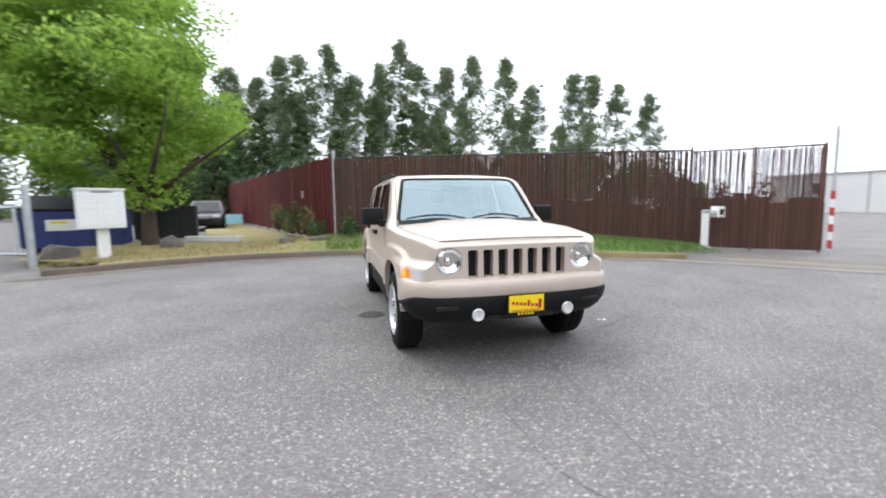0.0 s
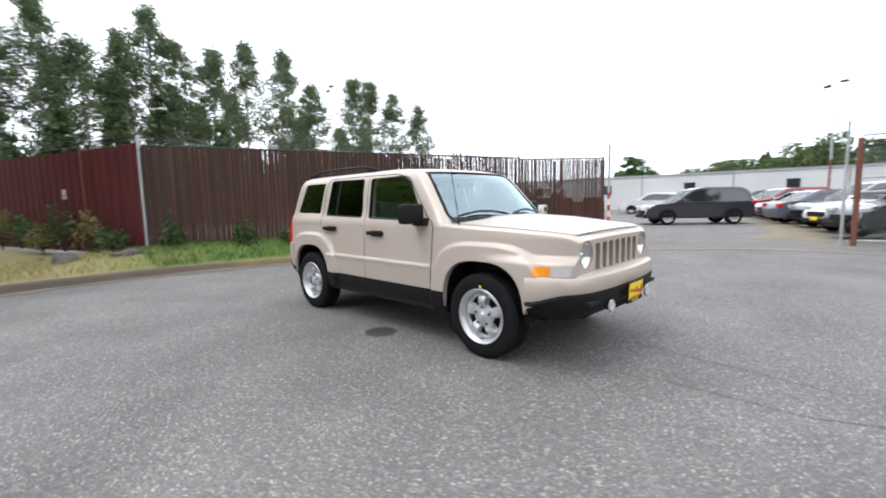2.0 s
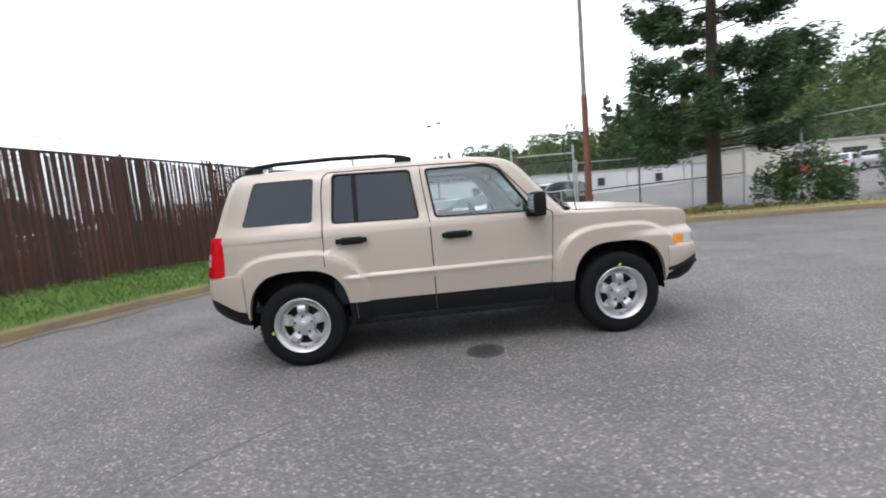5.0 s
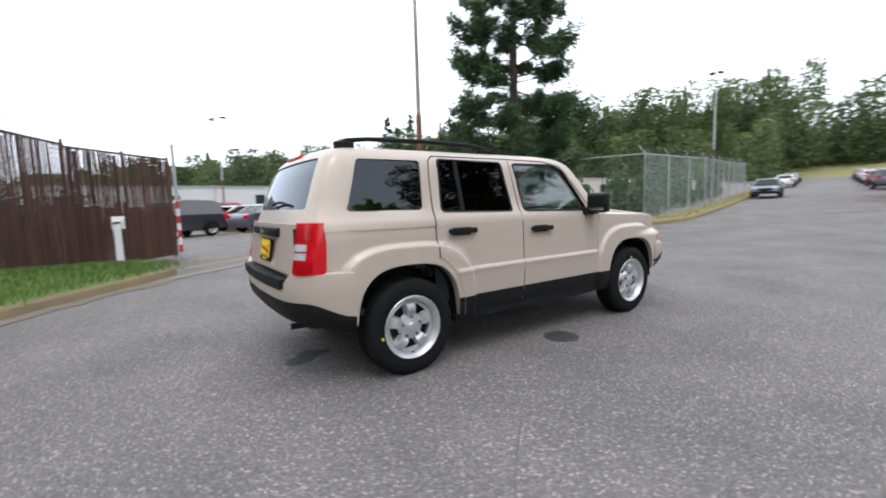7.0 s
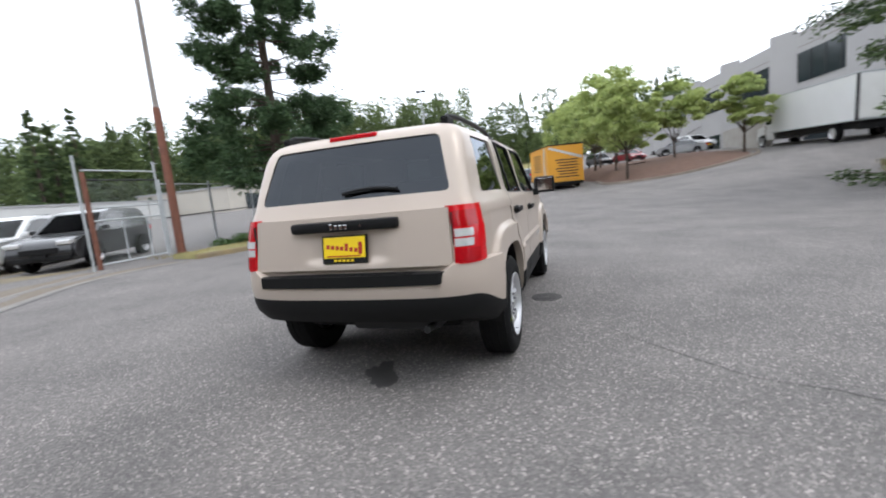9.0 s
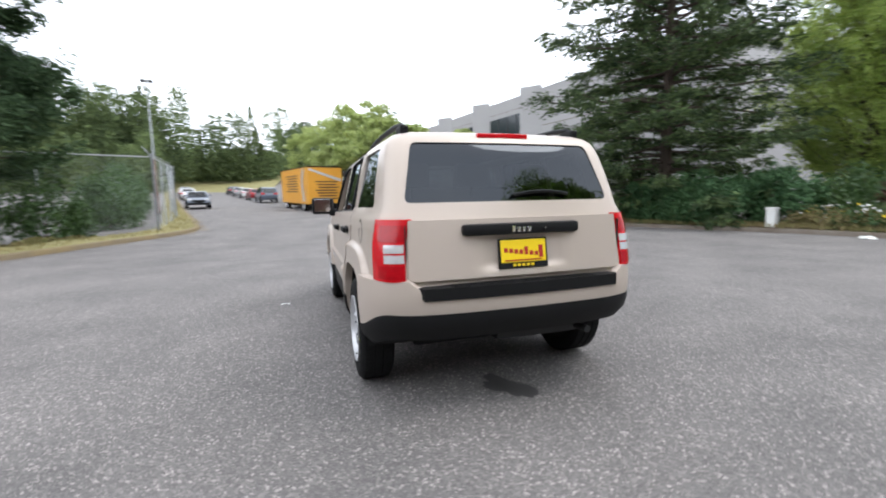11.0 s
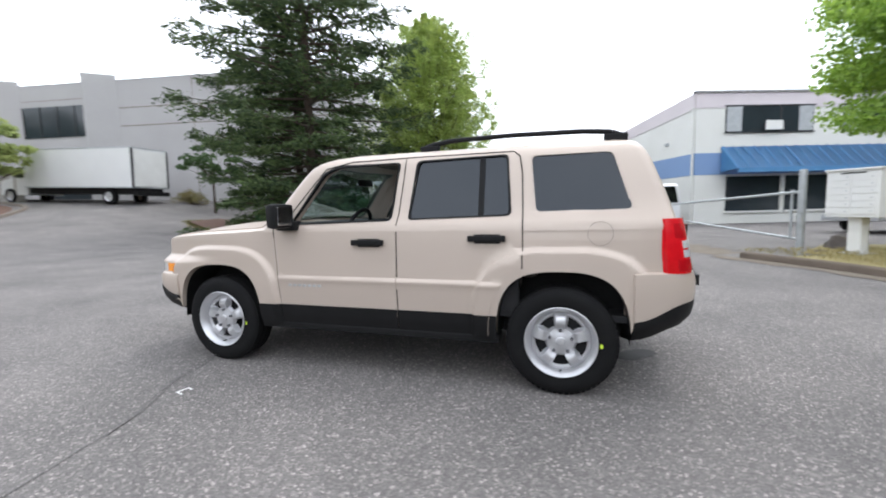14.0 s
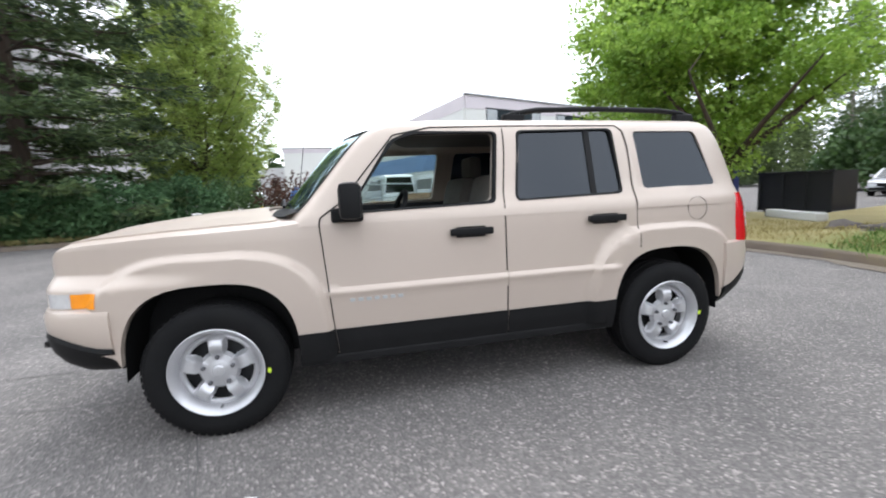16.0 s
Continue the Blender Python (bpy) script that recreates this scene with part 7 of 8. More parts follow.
def glass_seal(fn, outline, off, wide, label):
    """A dark band round a curved glass, lying just proud of it."""
    o = rounded(outline, 0.05, 4)
    n = 6
    o = [(a[0] + (b[0] - a[0]) * k / n, a[1] + (b[1] - a[1]) * k / n) for a, b in zip(o, o[1:] + o[:1]) for k in range(n)]
    cz = sum(p[1] for p in o) / len(o)
    bm = bmesh.new()
    rows = [[bm.verts.new((fn(cz + (z - cz) * g * 1.01, y * g) + off * e, y * g, cz + (z - cz) * (g if e else g * 1.01))) for y, z in o] for g, e in ((1.006, 1.0), (1.0 - wide, 1.0), (1.0 - wide, 0.0))]
    for a, b in zip(rows, rows[1:]):
        for i in range(len(o)):
            j = (i + 1) % len(o)
            bm.faces.new((a[i], a[j], b[j], b[i]))
    part("glass_seal", bm_mesh("glass_seal", bm, 40), M_BLACK, suv, label)


glass_seal(g_front, WIND, 0.003, 0.035, "black edge round the windscreen")


def skin(name, xlo, xhi, z0, z1, out, s, material, parent, label="", nx=26, nz=18, thick=0.007):
    """A panel lying on the flank; xlo and xhi give its edges by height."""
    bm = bmesh.new()
    grid = []
    for z in sorted(set([z0 + (z1 - z0) * j / nz for j in range(nz + 1)] + [q for q in (0.66, 0.675, 0.685, 0.695, 0.715) if z0 < q < z1])):
        a, b = xlo(z), xhi(z)
        grid.append([bm.verts.new((a + (b - a) * i / nx, s * (side_y(a + (b - a) * i / nx, z) + out), z)) for i in range(nx + 1)])
    for p, q in zip(grid, grid[1:]):
        for i in range(nx):
            bm.faces.new((p[i], p[i + 1], q[i + 1], q[i]))
    edges = [e for e in bm.edges if e.is_boundary]
    r = bmesh.ops.extrude_edge_only(bm, edges=edges)
    for v in (g for g in r["geom"] if isinstance(g, bmesh.types.BMVert)):
        v.co.y -= s * thick
    me = bm_mesh(name, bm, 32)
    return part(name, me, material, parent, label)


def rear_edge(z):
    if z >= 0.80:
        return -1.083
    return -AXLE + 0.452 * max(0.0, 1 - (max(z - HUBZ, 0) / 0.522) ** 2.4) ** (1 / 2.4)


for s in (-1, 1):
    d1 = skin("front_door", lambda z: -0.221, lambda z: 0.728 + (z - 0.36) * 0.075, 0.365, 1.040, 0.005, s, M_BEIGE, suv)
    d2 = skin("rear_door", rear_edge, lambda z: -0.231, 0.365, 1.040, 0.005, s, M_BEIGE, suv)
    skin("cladding", lambda z: -0.220, lambda z: 0.727 + (z - 0.36) * 0.075, 0.350, 0.492, 0.011, s, M_BLACK, d1, "black plastic lower cladding", nz=6)
    skin("cladding", lambda z: rear_edge(z) + 0.003, lambda z: -0.232, 0.350, 0.492, 0.011, s, M_BLACK, d2, "black plastic lower cladding", nz=6)
    skin("fender_cladding", lambda z: 0.735 + (z - 0.36) * 0.075, lambda z: 0.914 + 0.06 * (z - 0.34), 0.335, 0.492, 0.006, s, M_BLACK, suv, "black plastic fender corner", nx=8, nz=6)
    skin("quarter_cladding", lambda z: -0.914 - 0.06 * (z - 0.34), lambda z: rear_edge(z) - 0.002, 0.335, 0.492, 0.006, s, M_BLACK, suv, "black plastic corner ahead of the rear wheel", nx=6, nz=6)
    skin("cladding_joint", lambda z: -0.240, lambda z: -0.212, 0.352, 0.490, 0.004, s, M_SEAM, suv, nx=2, nz=4)
    # panel gaps run on over the pillars
    for x0 in (-0.226, ):
        bm = bmesh.new()
        pts = [(-0.226, 0.36), (-0.226, 1.08), (-0.262, 1.40), (-0.268, 1.53)]
        for (xa, za), (xb, zb) in zip(pts, pts[1:]):
            for k in range(8):
                pa = (xa + (xb - xa) * k / 8, za + (zb - za) * k / 8)
                pb = (xa + (xb - xa) * (k + 1) / 8, za + (zb - za) * (k + 1) / 8)
                ya = side_y(*pa) if pa[1] < 1.04 else g_w(pa[1]) + 0.006
                yb = side_y(*pb) if pb[1] < 1.04 else g_w(pb[1]) + 0.006
                vs = [bm.verts.new((q[0] + o, s * (yy + 0.001), q[1])) for q, yy, o in ((pa, ya, -0.004), (pa, ya, 0.004), (pb, yb, 0.004), (pb, yb, -0.004))]
                bm.faces.new(vs)
        part("door_gap", bm, M_SEAM, suv)
    bm = bmesh.new()
    rp = [(-1.0865, 0.80), (-1.0865, 1.08), (-1.078, 1.40), (-1.06, 1.51), (-1.02, 1.545), (-0.30, 1.545), (0.16, 1.538), (0.37, 1.495), (0.665, 1.15), (0.775, 1.075), (0.782, 1.04), (0.731, 0.36)]
    for (xa, za), (xb, zb) in zip(rp, rp[1:]):
        for k in range(10):
            t0, t1 = k / 10, (k + 1) / 10
            pa, pb = (xa + (xb - xa) * t0, za + (zb - za) * t0), (xa + (xb - xa) * t1, za + (zb - za) * t1)
            d = Vector((xb - xa, zb - za)).normalized()
            nx_, nz_ = -d.y * 0.004, d.x * 0.004
            def yy(p):
                return (side_y(*p) if p[1] < 1.04 else g_w(p[1]) + 0.006) + 0.0015
            vs = [bm.verts.new((p[0] + f * nx_, s * yy(p), p[1] + f * nz_)) for p, f in ((pa, -1), (pa, 1), (pb, 1), (pb, -1))]
            bm.faces.new(vs)
    part("door_gap", bm, M_SEAM, suv)
    # door handles
    for d, x0, x1, z in ((d1, -0.14, 0.105, 0.962), (d2, -0.985, -0.738, 0.989)):
        xm = (x0 + x1) / 2
        y = side_y(xm, z)
        bm = bmesh.new()
        lo, hi = sorted((s * (y + 0.022), s * (y + 0.045)))
        add_box(bm, (x0, lo, z - 0.020), (x1, hi, z + 0.020), 0.009)
        for e in (x0 + 0.03, x1 - 0.03):
            lo2, hi2 = sorted((s * (y - 0.005), s * (y + 0.03)))
            add_box(bm, (e - 0.022, lo2, z - 0.016), (e + 0.022, hi2, z + 0.016), 0.004)
        part("door_handle", bm_mesh("door_handle", bm, 40), M_BLACK, d, "black door handle")
        # near-black slab on the door skin, painting the shade of the handle hollow
        lo3, hi3 = sorted((s * (y + 0.004), s * (y + 0.009)))
        part("recess_shade", box((xm - 0.085, lo3, z - 0.034), (xm + 0.085, hi3, z + 0.026), 0.002), M_SEAM, d)
    # model lettering low on the front door
    for k in range(7):
        x0 = 0.655 - k * 0.042
        y = side_y(x0, 0.645) + 0.006
        lo, hi = sorted((s * (y - 0.004), s * (y + 0.002)))
        part("text_bar", box((x0 - 0.026, lo, 0.634), (x0, hi, 0.652), 0.001), M_GALV, d1)
    # sill under the doors
    lo, hi = sorted((s * 0.70, s * 0.845))
    part("sill", box((-0.93, lo, 0.30), (0.93, hi, 0.352), 0.012), M_BLACK, suv)
    # wheel arch liners
    for hx in (-AXLE, AXLE):
        bm = bmesh.new()
        o = [(hx + 0.40, 0.34)] + [(hx + x, z) for x, z in arch_outline(0.985)][1:-1] + [(hx - 0.40, 0.34)]
        rows = [[bm.verts.new((x, s * y, z)) for x, z in o] for y in (0.84, 0.57)]
        for i in range(len(o) - 1):
            bm.faces.new((rows[0][i], rows[0][i + 1], rows[1][i + 1], rows[1][i]))
        bm.faces.new(rows[1])
        part("wheel_liner", bm_mesh("wheel_liner", bm, 40), M_BLACK, suv)
    # mirrors
    bm = bmesh.new()
    add_box(bm, (0.575, 0.865, 1.07), (0.68, 1.075, 1.245), 0.03)
    for v in bm.verts:
        if v.co.x > 0.62:
            v.co.y -= 0.02
        v.co.y *= s
    mir = part("mirror", bm_mesh("mirror", bm, 45), M_BLACK, suv)
    lo, hi = sorted((s * 0.885, s * 1.05))
    part("mirror_glass", box((0.571, lo, 1.095), (0.576, hi, 1.225), 0.002), M_CHROME, mir)
    bm = bmesh.new()
    lo, hi = sorted((s * 0.80, s * 0.90))
    add_box(bm, (0.56, lo, 1.05), (0.72, hi, 1.12), 0.015)
    part("mirror_foot", bm, M_BLACK, mir)
    # front flank lamps
    skin("turn_signal", lambda z: 1.79, lambda z: 1.905, 0.716, 0.782, 0.004, s, M_LENSAMBER, suv, "amber side marker lens", nx=8, nz=4)
    skin("corner_lens", lambda z: 1.907, lambda z: 2.028, 0.716, 0.782, 0.003, s, M_LENSWHITE, suv, "clear corner lens", nx=8, nz=4)
    # headlights
    hl = part("headlight", bm_mesh("headlight", lathe([(0.118, 0.0), (0.118, 0.012), (0.108, 0.016), (0.103, 0.006), (0.101, -0.004)], 40, 'Z'), 40), M_CHROME, suv, "round headlight with chrome bezel")
    part("reflector", bm_mesh("reflector", lathe([(0.102, 0.004), (0.085, -0.02), (0.05, -0.035), (0.012, -0.04)], 32, 'Z'), True), M_REFL, hl)
    part("bulb", bm_mesh("bulb", lathe([(0.03, -0.035), (0.03, -0.012), (0.018, -0.002), (0.002, 0.0)], 20, 'Z'), True), M_CHROME, hl)
    lens = part("lens", bm_mesh("lens", lathe([(0.104, 0.008), (0.09, 0.014), (0.05, 0.019), (0.0015, 0.021)], 32, 'Z'), True), M_LENS, hl)
    lens.visible_shadow = False
    hl.matrix_basis = pose(2.020, s * 0.548, 0.848, 90, 0, 90)
    # fog lamps
    fl = part("fog_lamp", bm_mesh("fog_lamp", lathe([(0.047, 0.0), (0.047, 0.014), (0.040, 0.018), (0.025, 0.012), (0.002, 0.01)], 28, 'Z'), 50), M_LENSWHITE, suv, "round fog lamp")
    fl.matrix_basis = pose(2.15, s * 0.365, 0.462, 90, 0, 90)
    # tail lamps, wrapped round the rear corner
    plan = [(-1.915, 0.822), (-1.945, 0.815), (-1.98, 0.800), (-2.02, 0.774), (-2.050, 0.738), (-2.063, 0.706), (-2.066, 0.676)]
    def lamp_block(z0, z1, out, a, b, name, material, parent, label=""):
        bm = bmesh.new()
        pl = plan[a:b]
        rows = []
        for z in np.linspace(z0, z1, 6):
            lean = 1 - 0.035 * max(0, (z - 0.95) / 0.16)
            rows.append([bm.verts.new((x + rear_lean(x, z) - (out if x < -2.0 else 0), s * (y * lean + out), z)) for x, y in pl] + [bm.verts.new((x + 0.06, s * (y * lean - 0.03), z)) for x, y in pl[::-1]])
        n = len(rows[0])
        for p, q in zip(rows, rows[1:]):
            for i in range(n):
                bm.faces.new((p[i], p[(i + 1) % n], q[(i + 1) % n], q[i]))
        bm.faces.new(rows[0])
        bm.faces.new(rows[-1][::-1])
        return part(name, bm_mesh(name, bm, 35), material, parent, label)
    tl = lamp_block(0.776, 1.098, 0.0, 0, 7, "tail_lamp", M_LENSRED, suv, "tall red tail lamp")
    for za, zb in ((0.792, 0.858), (0.984, 1.068)):
        lamp_block(za, zb, 0.003, 2, 7, "lens_block", M_LENSDEEP, tl, "deep red lens block")
    lamp_block(0.872, 0.915, 0.004, 3, 7, "reversing_lens", M_LENSWHITE, tl, "clear reversing lens")
    lamp_block(0.925, 0.968, 0.004, 3, 7, "reversing_lens", M_LENSWHITE, tl, "clear reversing lens")
    # roof rails
    bm = bmesh.new()
    pr = [(-0.33, 1.607), (-0.40, 1.636), (-0.56, 1.660), (-1.0, 1.668), (-1.45, 1.660), (-1.62, 1.644), (-1.71, 1.605)]
    for (xa, za), (xb, zb) in zip(pr, pr[1:]):
        add_tube(bm, (xa, s * 0.575, za), (xb, s * 0.575, zb), 0.017, seg=10)
    rr = part("roof_rail", bm_mesh("roof_rail", bm, 50), M_BLACK, suv, "black roof rail")
    for x in (-0.40, -1.64):
        lo, hi = sorted((s * 0.55, s * 0.60))
        part("rail_foot", box((x - 0.07, lo, 1.575), (x + 0.07, hi, 1.635), 0.012), M_BLACK, rr)

# fuel filler flap on the left flank
ff = part("fuel_flap", bm_mesh("fuel_flap", lathe([(0.0715, 0.0), (0.0715, 0.0025), (0.0730, 0.0025), (0.0730, 0.0)], 48), 40), M_SEAM, suv, "round fuel flap outline")
ff.matrix_basis = pose(-1.545, side_y(-1.545, 1.015) + 0.0010, 1.015, 3, 0, 0)


def sweep(name, path, profile, material, label="", sharp=35, lift=0.0, edge=None):
    """Carry an (out, z) profile along a plan line."""
    q = np.array(path, float)
    nr = normals(q)
    bm = bmesh.new()
    rows = []
    for (x, y), (n0, n1) in zip(q, nr):
        k = 1 - float(smooth01(1.74, 2.04, abs(x)))
        rows.append([bm.verts.new((x + n0 * o, y + n1 * o, (edge(z, k) if edge else z) + (lift * float(smooth01(0.60, 0.66, abs(y))) if z > 0.715 else 0))) for o, z in profile])
    for a, b in zip(rows, rows[1:]):
        for i in range(len(profile) - 1):
            bm.faces.new((a[i], a[i + 1], b[i + 1], b[i]))
    bm.faces.new(rows[0])
    bm.faces.new(rows[-1][::-1])
    return part(name, bm_mesh(name, bm, sharp), material, suv, label)


def plan_curve(half, n=14):
    """A smooth symmetric plan line from right to left through its half."""
    full = [(x, -y) for x, y in half] + [(x, y) for x, y in half[-2::-1]]
    q = resample(full, 0.05)
    return q


front_path = plan_curve([(1.737, 0.889), (1.85, 0.880), (1.97, 0.848), (2.06, 0.77), (2.12, 0.62), (2.155, 0.35), (2.165, 0.0)])
rear_path = plan_curve([(-1.737, 0.889), (-1.85, 0.866), (-1.96, 0.828), (-2.04, 0.775), (-2.10, 0.67), (-2.135, 0.45), (-2.15, 0.0)])[::-1]
# the paint reaches lower beside the wheels than across the ends
sweep("front_bumper", front_path, [(0.20, 0.725), (0.05, 0.716), (0.012, 0.70), (0.0, 0.675), (0.0, 0.61), (0.010, 0.585), (0.2, 0.58)], M_BEIGE, edge=lambda z, k: z - (0.07 * k if z < 0.65 else 0))
sweep("front_valance", front_path, [(0.2, 0.60), (0.004, 0.595), (-0.004, 0.575), (0.012, 0.50), (0.05, 0.44), (0.11, 0.39), (0.2, 0.37), (0.3, 0.36)], M_BLACK, "black lower bumper", edge=lambda z, k: z - (0.07 * k if z > 0.55 else 0))
sweep("rear_bumper", rear_path, [(0.14, 0.738), (0.04, 0.737), (0.008, 0.728), (0.0, 0.71), (0.0, 0.64), (0.010, 0.588), (0.2, 0.582)], M_BEIGE, lift=0.050, edge=lambda z, k: z - (0.105 * k if z < 0.62 else 0))
sweep("rear_valance", rear_path, [(0.2, 0.606), (0.006, 0.600), (0.004, 0.572), (0.02, 0.508), (0.07, 0.445), (0.25, 0.41)], M_BLACK, "black lower bumper", edge=lambda z, k: z - 0.105 * k if z > 0.53 else z - 0.075 * k)
# step pad on the rear bumper
bm = prism([(-2.03, 0.65), (-2.129, 0.59), (-2.150, 0.35), (-2.161, 0.0), (-2.150, -0.35), (-2.129, -0.59), (-2.03, -0.65)], 0.715, 0.742, axis='Z')
for v in bm.verts:
    if v.co.z < 0.73 and v.co.x < -2.08:
        v.co.z = 0.676
bmesh.ops.recalc_face_normals(bm, faces=bm.faces)
part("step_pad", bm, M_BLACK, suv, "ribbed black bumper step pad")
for k in range(5):
    part("step_rib", box((-2.142 + k * 0.018, -0.44, 0.741), (-2.135 + k * 0.018, 0.44, 0.745)), M_BLACK, suv)

# grille backing, slot liners and lower intake
part("grille_backing", box((1.972, -0.46, 0.69), (1.984, 0.46, 0.94)), M_BLACK, suv, "black grille mesh")
for k in range(7):
    for j in range(5):
        y, z = (k - 3) * 0.121, 0.73 + j * 0.042
        part("grille_bar", box((1.984, y - 0.036, z), (1.992, y + 0.036, z + 0.006)), M_BLACK, suv)
part("lower_intake", box((2.04, -0.27, 0.40), (2.115, 0.27, 0.435), 0.008), M_SEAM, suv)
for s in (-1, 1):
    lo, hi = sorted((s * 0.50, s * 0.66))
    part("bumper_slot", box((2.06, lo, 0.50), (2.128, hi, 0.53), 0.006), M_SEAM, suv)

# hood panel
bm = bmesh.new()
grid = []
for i in range(25):
    x = 0.985 + (1.985 - 0.985) * i / 24
    xr = 1 - i / 24
    hw = min(0.755, top_w(x) - 0.055) - (0.02 if i in (0, 24) else 0)
    row = []
    for j in range(25):
        y = hw * (2 * j / 24 - 1)
        bulge = 0.014 * (1 - float(smooth01(0.36, 0.47, abs(y)))) * float(1 - smooth01(1.78, 1.98, x))
        xx = x + 0.12 * xr * (1 - (abs(y) / 0.76) ** 2.2)
        row.append(bm.verts.new((xx, y, top_z(xx, y) + 0.007 + bulge)))
    grid.append(row)
for a, b in zip(grid, grid[1:]):
    for j in range(24):
        bm.faces.new((a[j], b[j], b[j + 1], a[j + 1]))
r = bmesh.ops.extrude_edge_only(bm, edges=[e for e in bm.edges if e.is_boundary])
for v in (g for g in r["geom"] if isinstance(g, bmesh.types.BMVert)):
    v.co.z -= 0.012
part("hood", bm_mesh("hood", bm, 32), M_BEIGE, suv)
# hood gap on the nose
bm = bmesh.new()
prev = None
for j in range(25):
    y = 0.60 * (2 * j / 24 - 1)
    cur = [bm.verts.new((2.002 - 0.02 * (abs(y) / 0.7) ** 2, y, top_z(1.985, y) + 0.002)), bm.verts.new((2.012 - 0.02 * (abs(y) / 0.7) ** 2, y, top_z(1.995, y) + 0.0015))]
    if prev:
        bm.faces.new((prev[0], cur[0], cur[1], prev[1]))
    prev = cur
part("hood_gap", bm, M_SEAM, suv)
# cowl and wipers
bm = bmesh.new()
prev = None
for j in range(21):
    y = 0.74 * (2 * j / 20 - 1)
    x = g_front(1.10, y)
    cur = [bm.verts.new((x - 0.04, y, 1.122)), bm.verts.new((x + 0.03, y, 1.10)), bm.verts.new((x + 0.075, y, 1.085))]
    if prev:
        bm.faces.new((prev[0], cur[0], cur[1], prev[1]))
        bm.faces.new((prev[1], cur[1], cur[2], prev[2]))
    prev = cur
part("cowl", bm_mesh("cowl", bm, True), M_BLACK, suv, "black cowl panel")
for y0, y1 in ((-0.66, -0.10), (-0.02, 0.50)):
    wip = bmesh.new()
    n = 10
    for k in range(n):
        ya, yb = y0 + (y1 - y0) * k / n, y0 + (y1 - y0) * (k + 1) / n
        za, zb = 1.125 + 0.035 * math.sin(math.pi * k / n), 1.125 + 0.035 * math.sin(math.pi * (k + 1) / n)
        add_tube(wip, (g_front(za, ya) + 0.022, ya, za + 0.006), (g_front(zb, yb) + 0.022, yb, zb + 0.006), 0.009, seg=6)
    part("wiper", wip, M_BLACK, suv)
# aerial on the right fender
part("aerial", tube((1.02, -0.765, 1.03), (0.90, -0.765, 1.74), 0.004, 0.0022, seg=6), M_BLACK, suv)
part("aerial_base", bm_mesh("aerial_base", lathe([(0.02, 0), (0.018, 0.02), (0.006, 0.035)], 14, 'Z'), 40), M_BLACK, suv).matrix_basis = pose(1.02, -0.765, 1.022)

# tailgate details
bm = bmesh.new()
grid = []
for i in range(25):
    z = 0.772 + 0.318 * i / 24
    row = []
    for j in range(33):
        y = 0.660 * (2 * j / 32 - 1) * (1 - 0.02 * i / 24)
        x = -2.064 - 0.022 * (1 - (abs(y) / 0.67) ** 3) + 0.045 * (z - 0.772) / 0.318
        scoop = (1 - float(smooth01(0.20, 0.29, abs(y)))) * float(smooth01(0.795, 0.845, z)) * (1 - float(smooth01(0.97, 1.0, z)))
        row.append(bm.verts.new((x + 0.022 * scoop, y, z)))
    grid.append(row)
for p, q in zip(grid, grid[1:]):
    for j in range(32):
        bm.faces.new((p[j], p[j + 1], q[j + 1], q[j]))
r = bmesh.ops.extrude_edge_only(bm, edges=[e for e in bm.edges if e.is_boundary])
for v in (g for g in r["geom"] if isinstance(g, bmesh.types.BMVert)):
    v.co.x += 0.03
part("tailgate", bm_mesh("tailgate", bm, 40), M_BEIGE, suv)
for s in (-1, 1):
    lo, hi = sorted((s * 0.663, s * 0.667))
    part("tailgate_gap", box((-2.040, lo, 0.776), (-2.00, hi, 1.06)), M_SEAM, suv)
bar = part("tailgate_bar", bm_mesh("tailgate_bar", box((-2.085, -0.358, 0.998), (-2.0, 0.358, 1.062), 0.022), 45), M_BLACK, suv, "black tailgate grab bar")
for k in range(4):
    part("emblem", box((-2.089, 0.055 - k * 0.032, 1.012), (-2.083, 0.077 - k * 0.032, 1.04 + (0.008 if k == 0 else 0)), 0.004), M_CHROME, bar, "small bright emblem shapes")
part("keyhole", tube((-2.084, -0.13, 1.03), (-2.089, -0.13, 1.03), 0.007, seg=10), M_CHROME, bar)


def plate(x, z, dx, tilt, label):
    t = part("number_plate", box((-0.006, -0.152, -0.084), (0.006, 0.152, 0.084), 0.004), M_BLACK, suv, label)
    part("plate_face", box((-0.0085, -0.140, -0.052), (0.0085, 0.140, 0.074), 0.003), M_PLATE, t, "yellow plate face")
    for k in range(8):
        y = -0.122 + k * 0.0312
        hgt = 0.072 if k == 0 else (0.046 if k == 3 else 0.026)
        z0 = -0.032 + k * 0.004 + (0.008 if k else 0)
        part("text_bar", box((-0.0105, y, z0), (0.0105, y + (0.024 if k else 0.028), z0 + hgt), 0.004), M_REDINK, t)
    part("text_rule", box((-0.0105, -0.11, -0.044), (0.0105, 0.12, -0.037)), M_REDINK, t)
    for k in range(5):
        part("text_bar", box((-0.0085, -0.06 + k * 0.028, -0.074), (0.0085, -0.042 + k * 0.028, -0.060)), M_PLATE, t)
    t.matrix_basis = pose(x, 0, z, 0, tilt, dx)
    return t


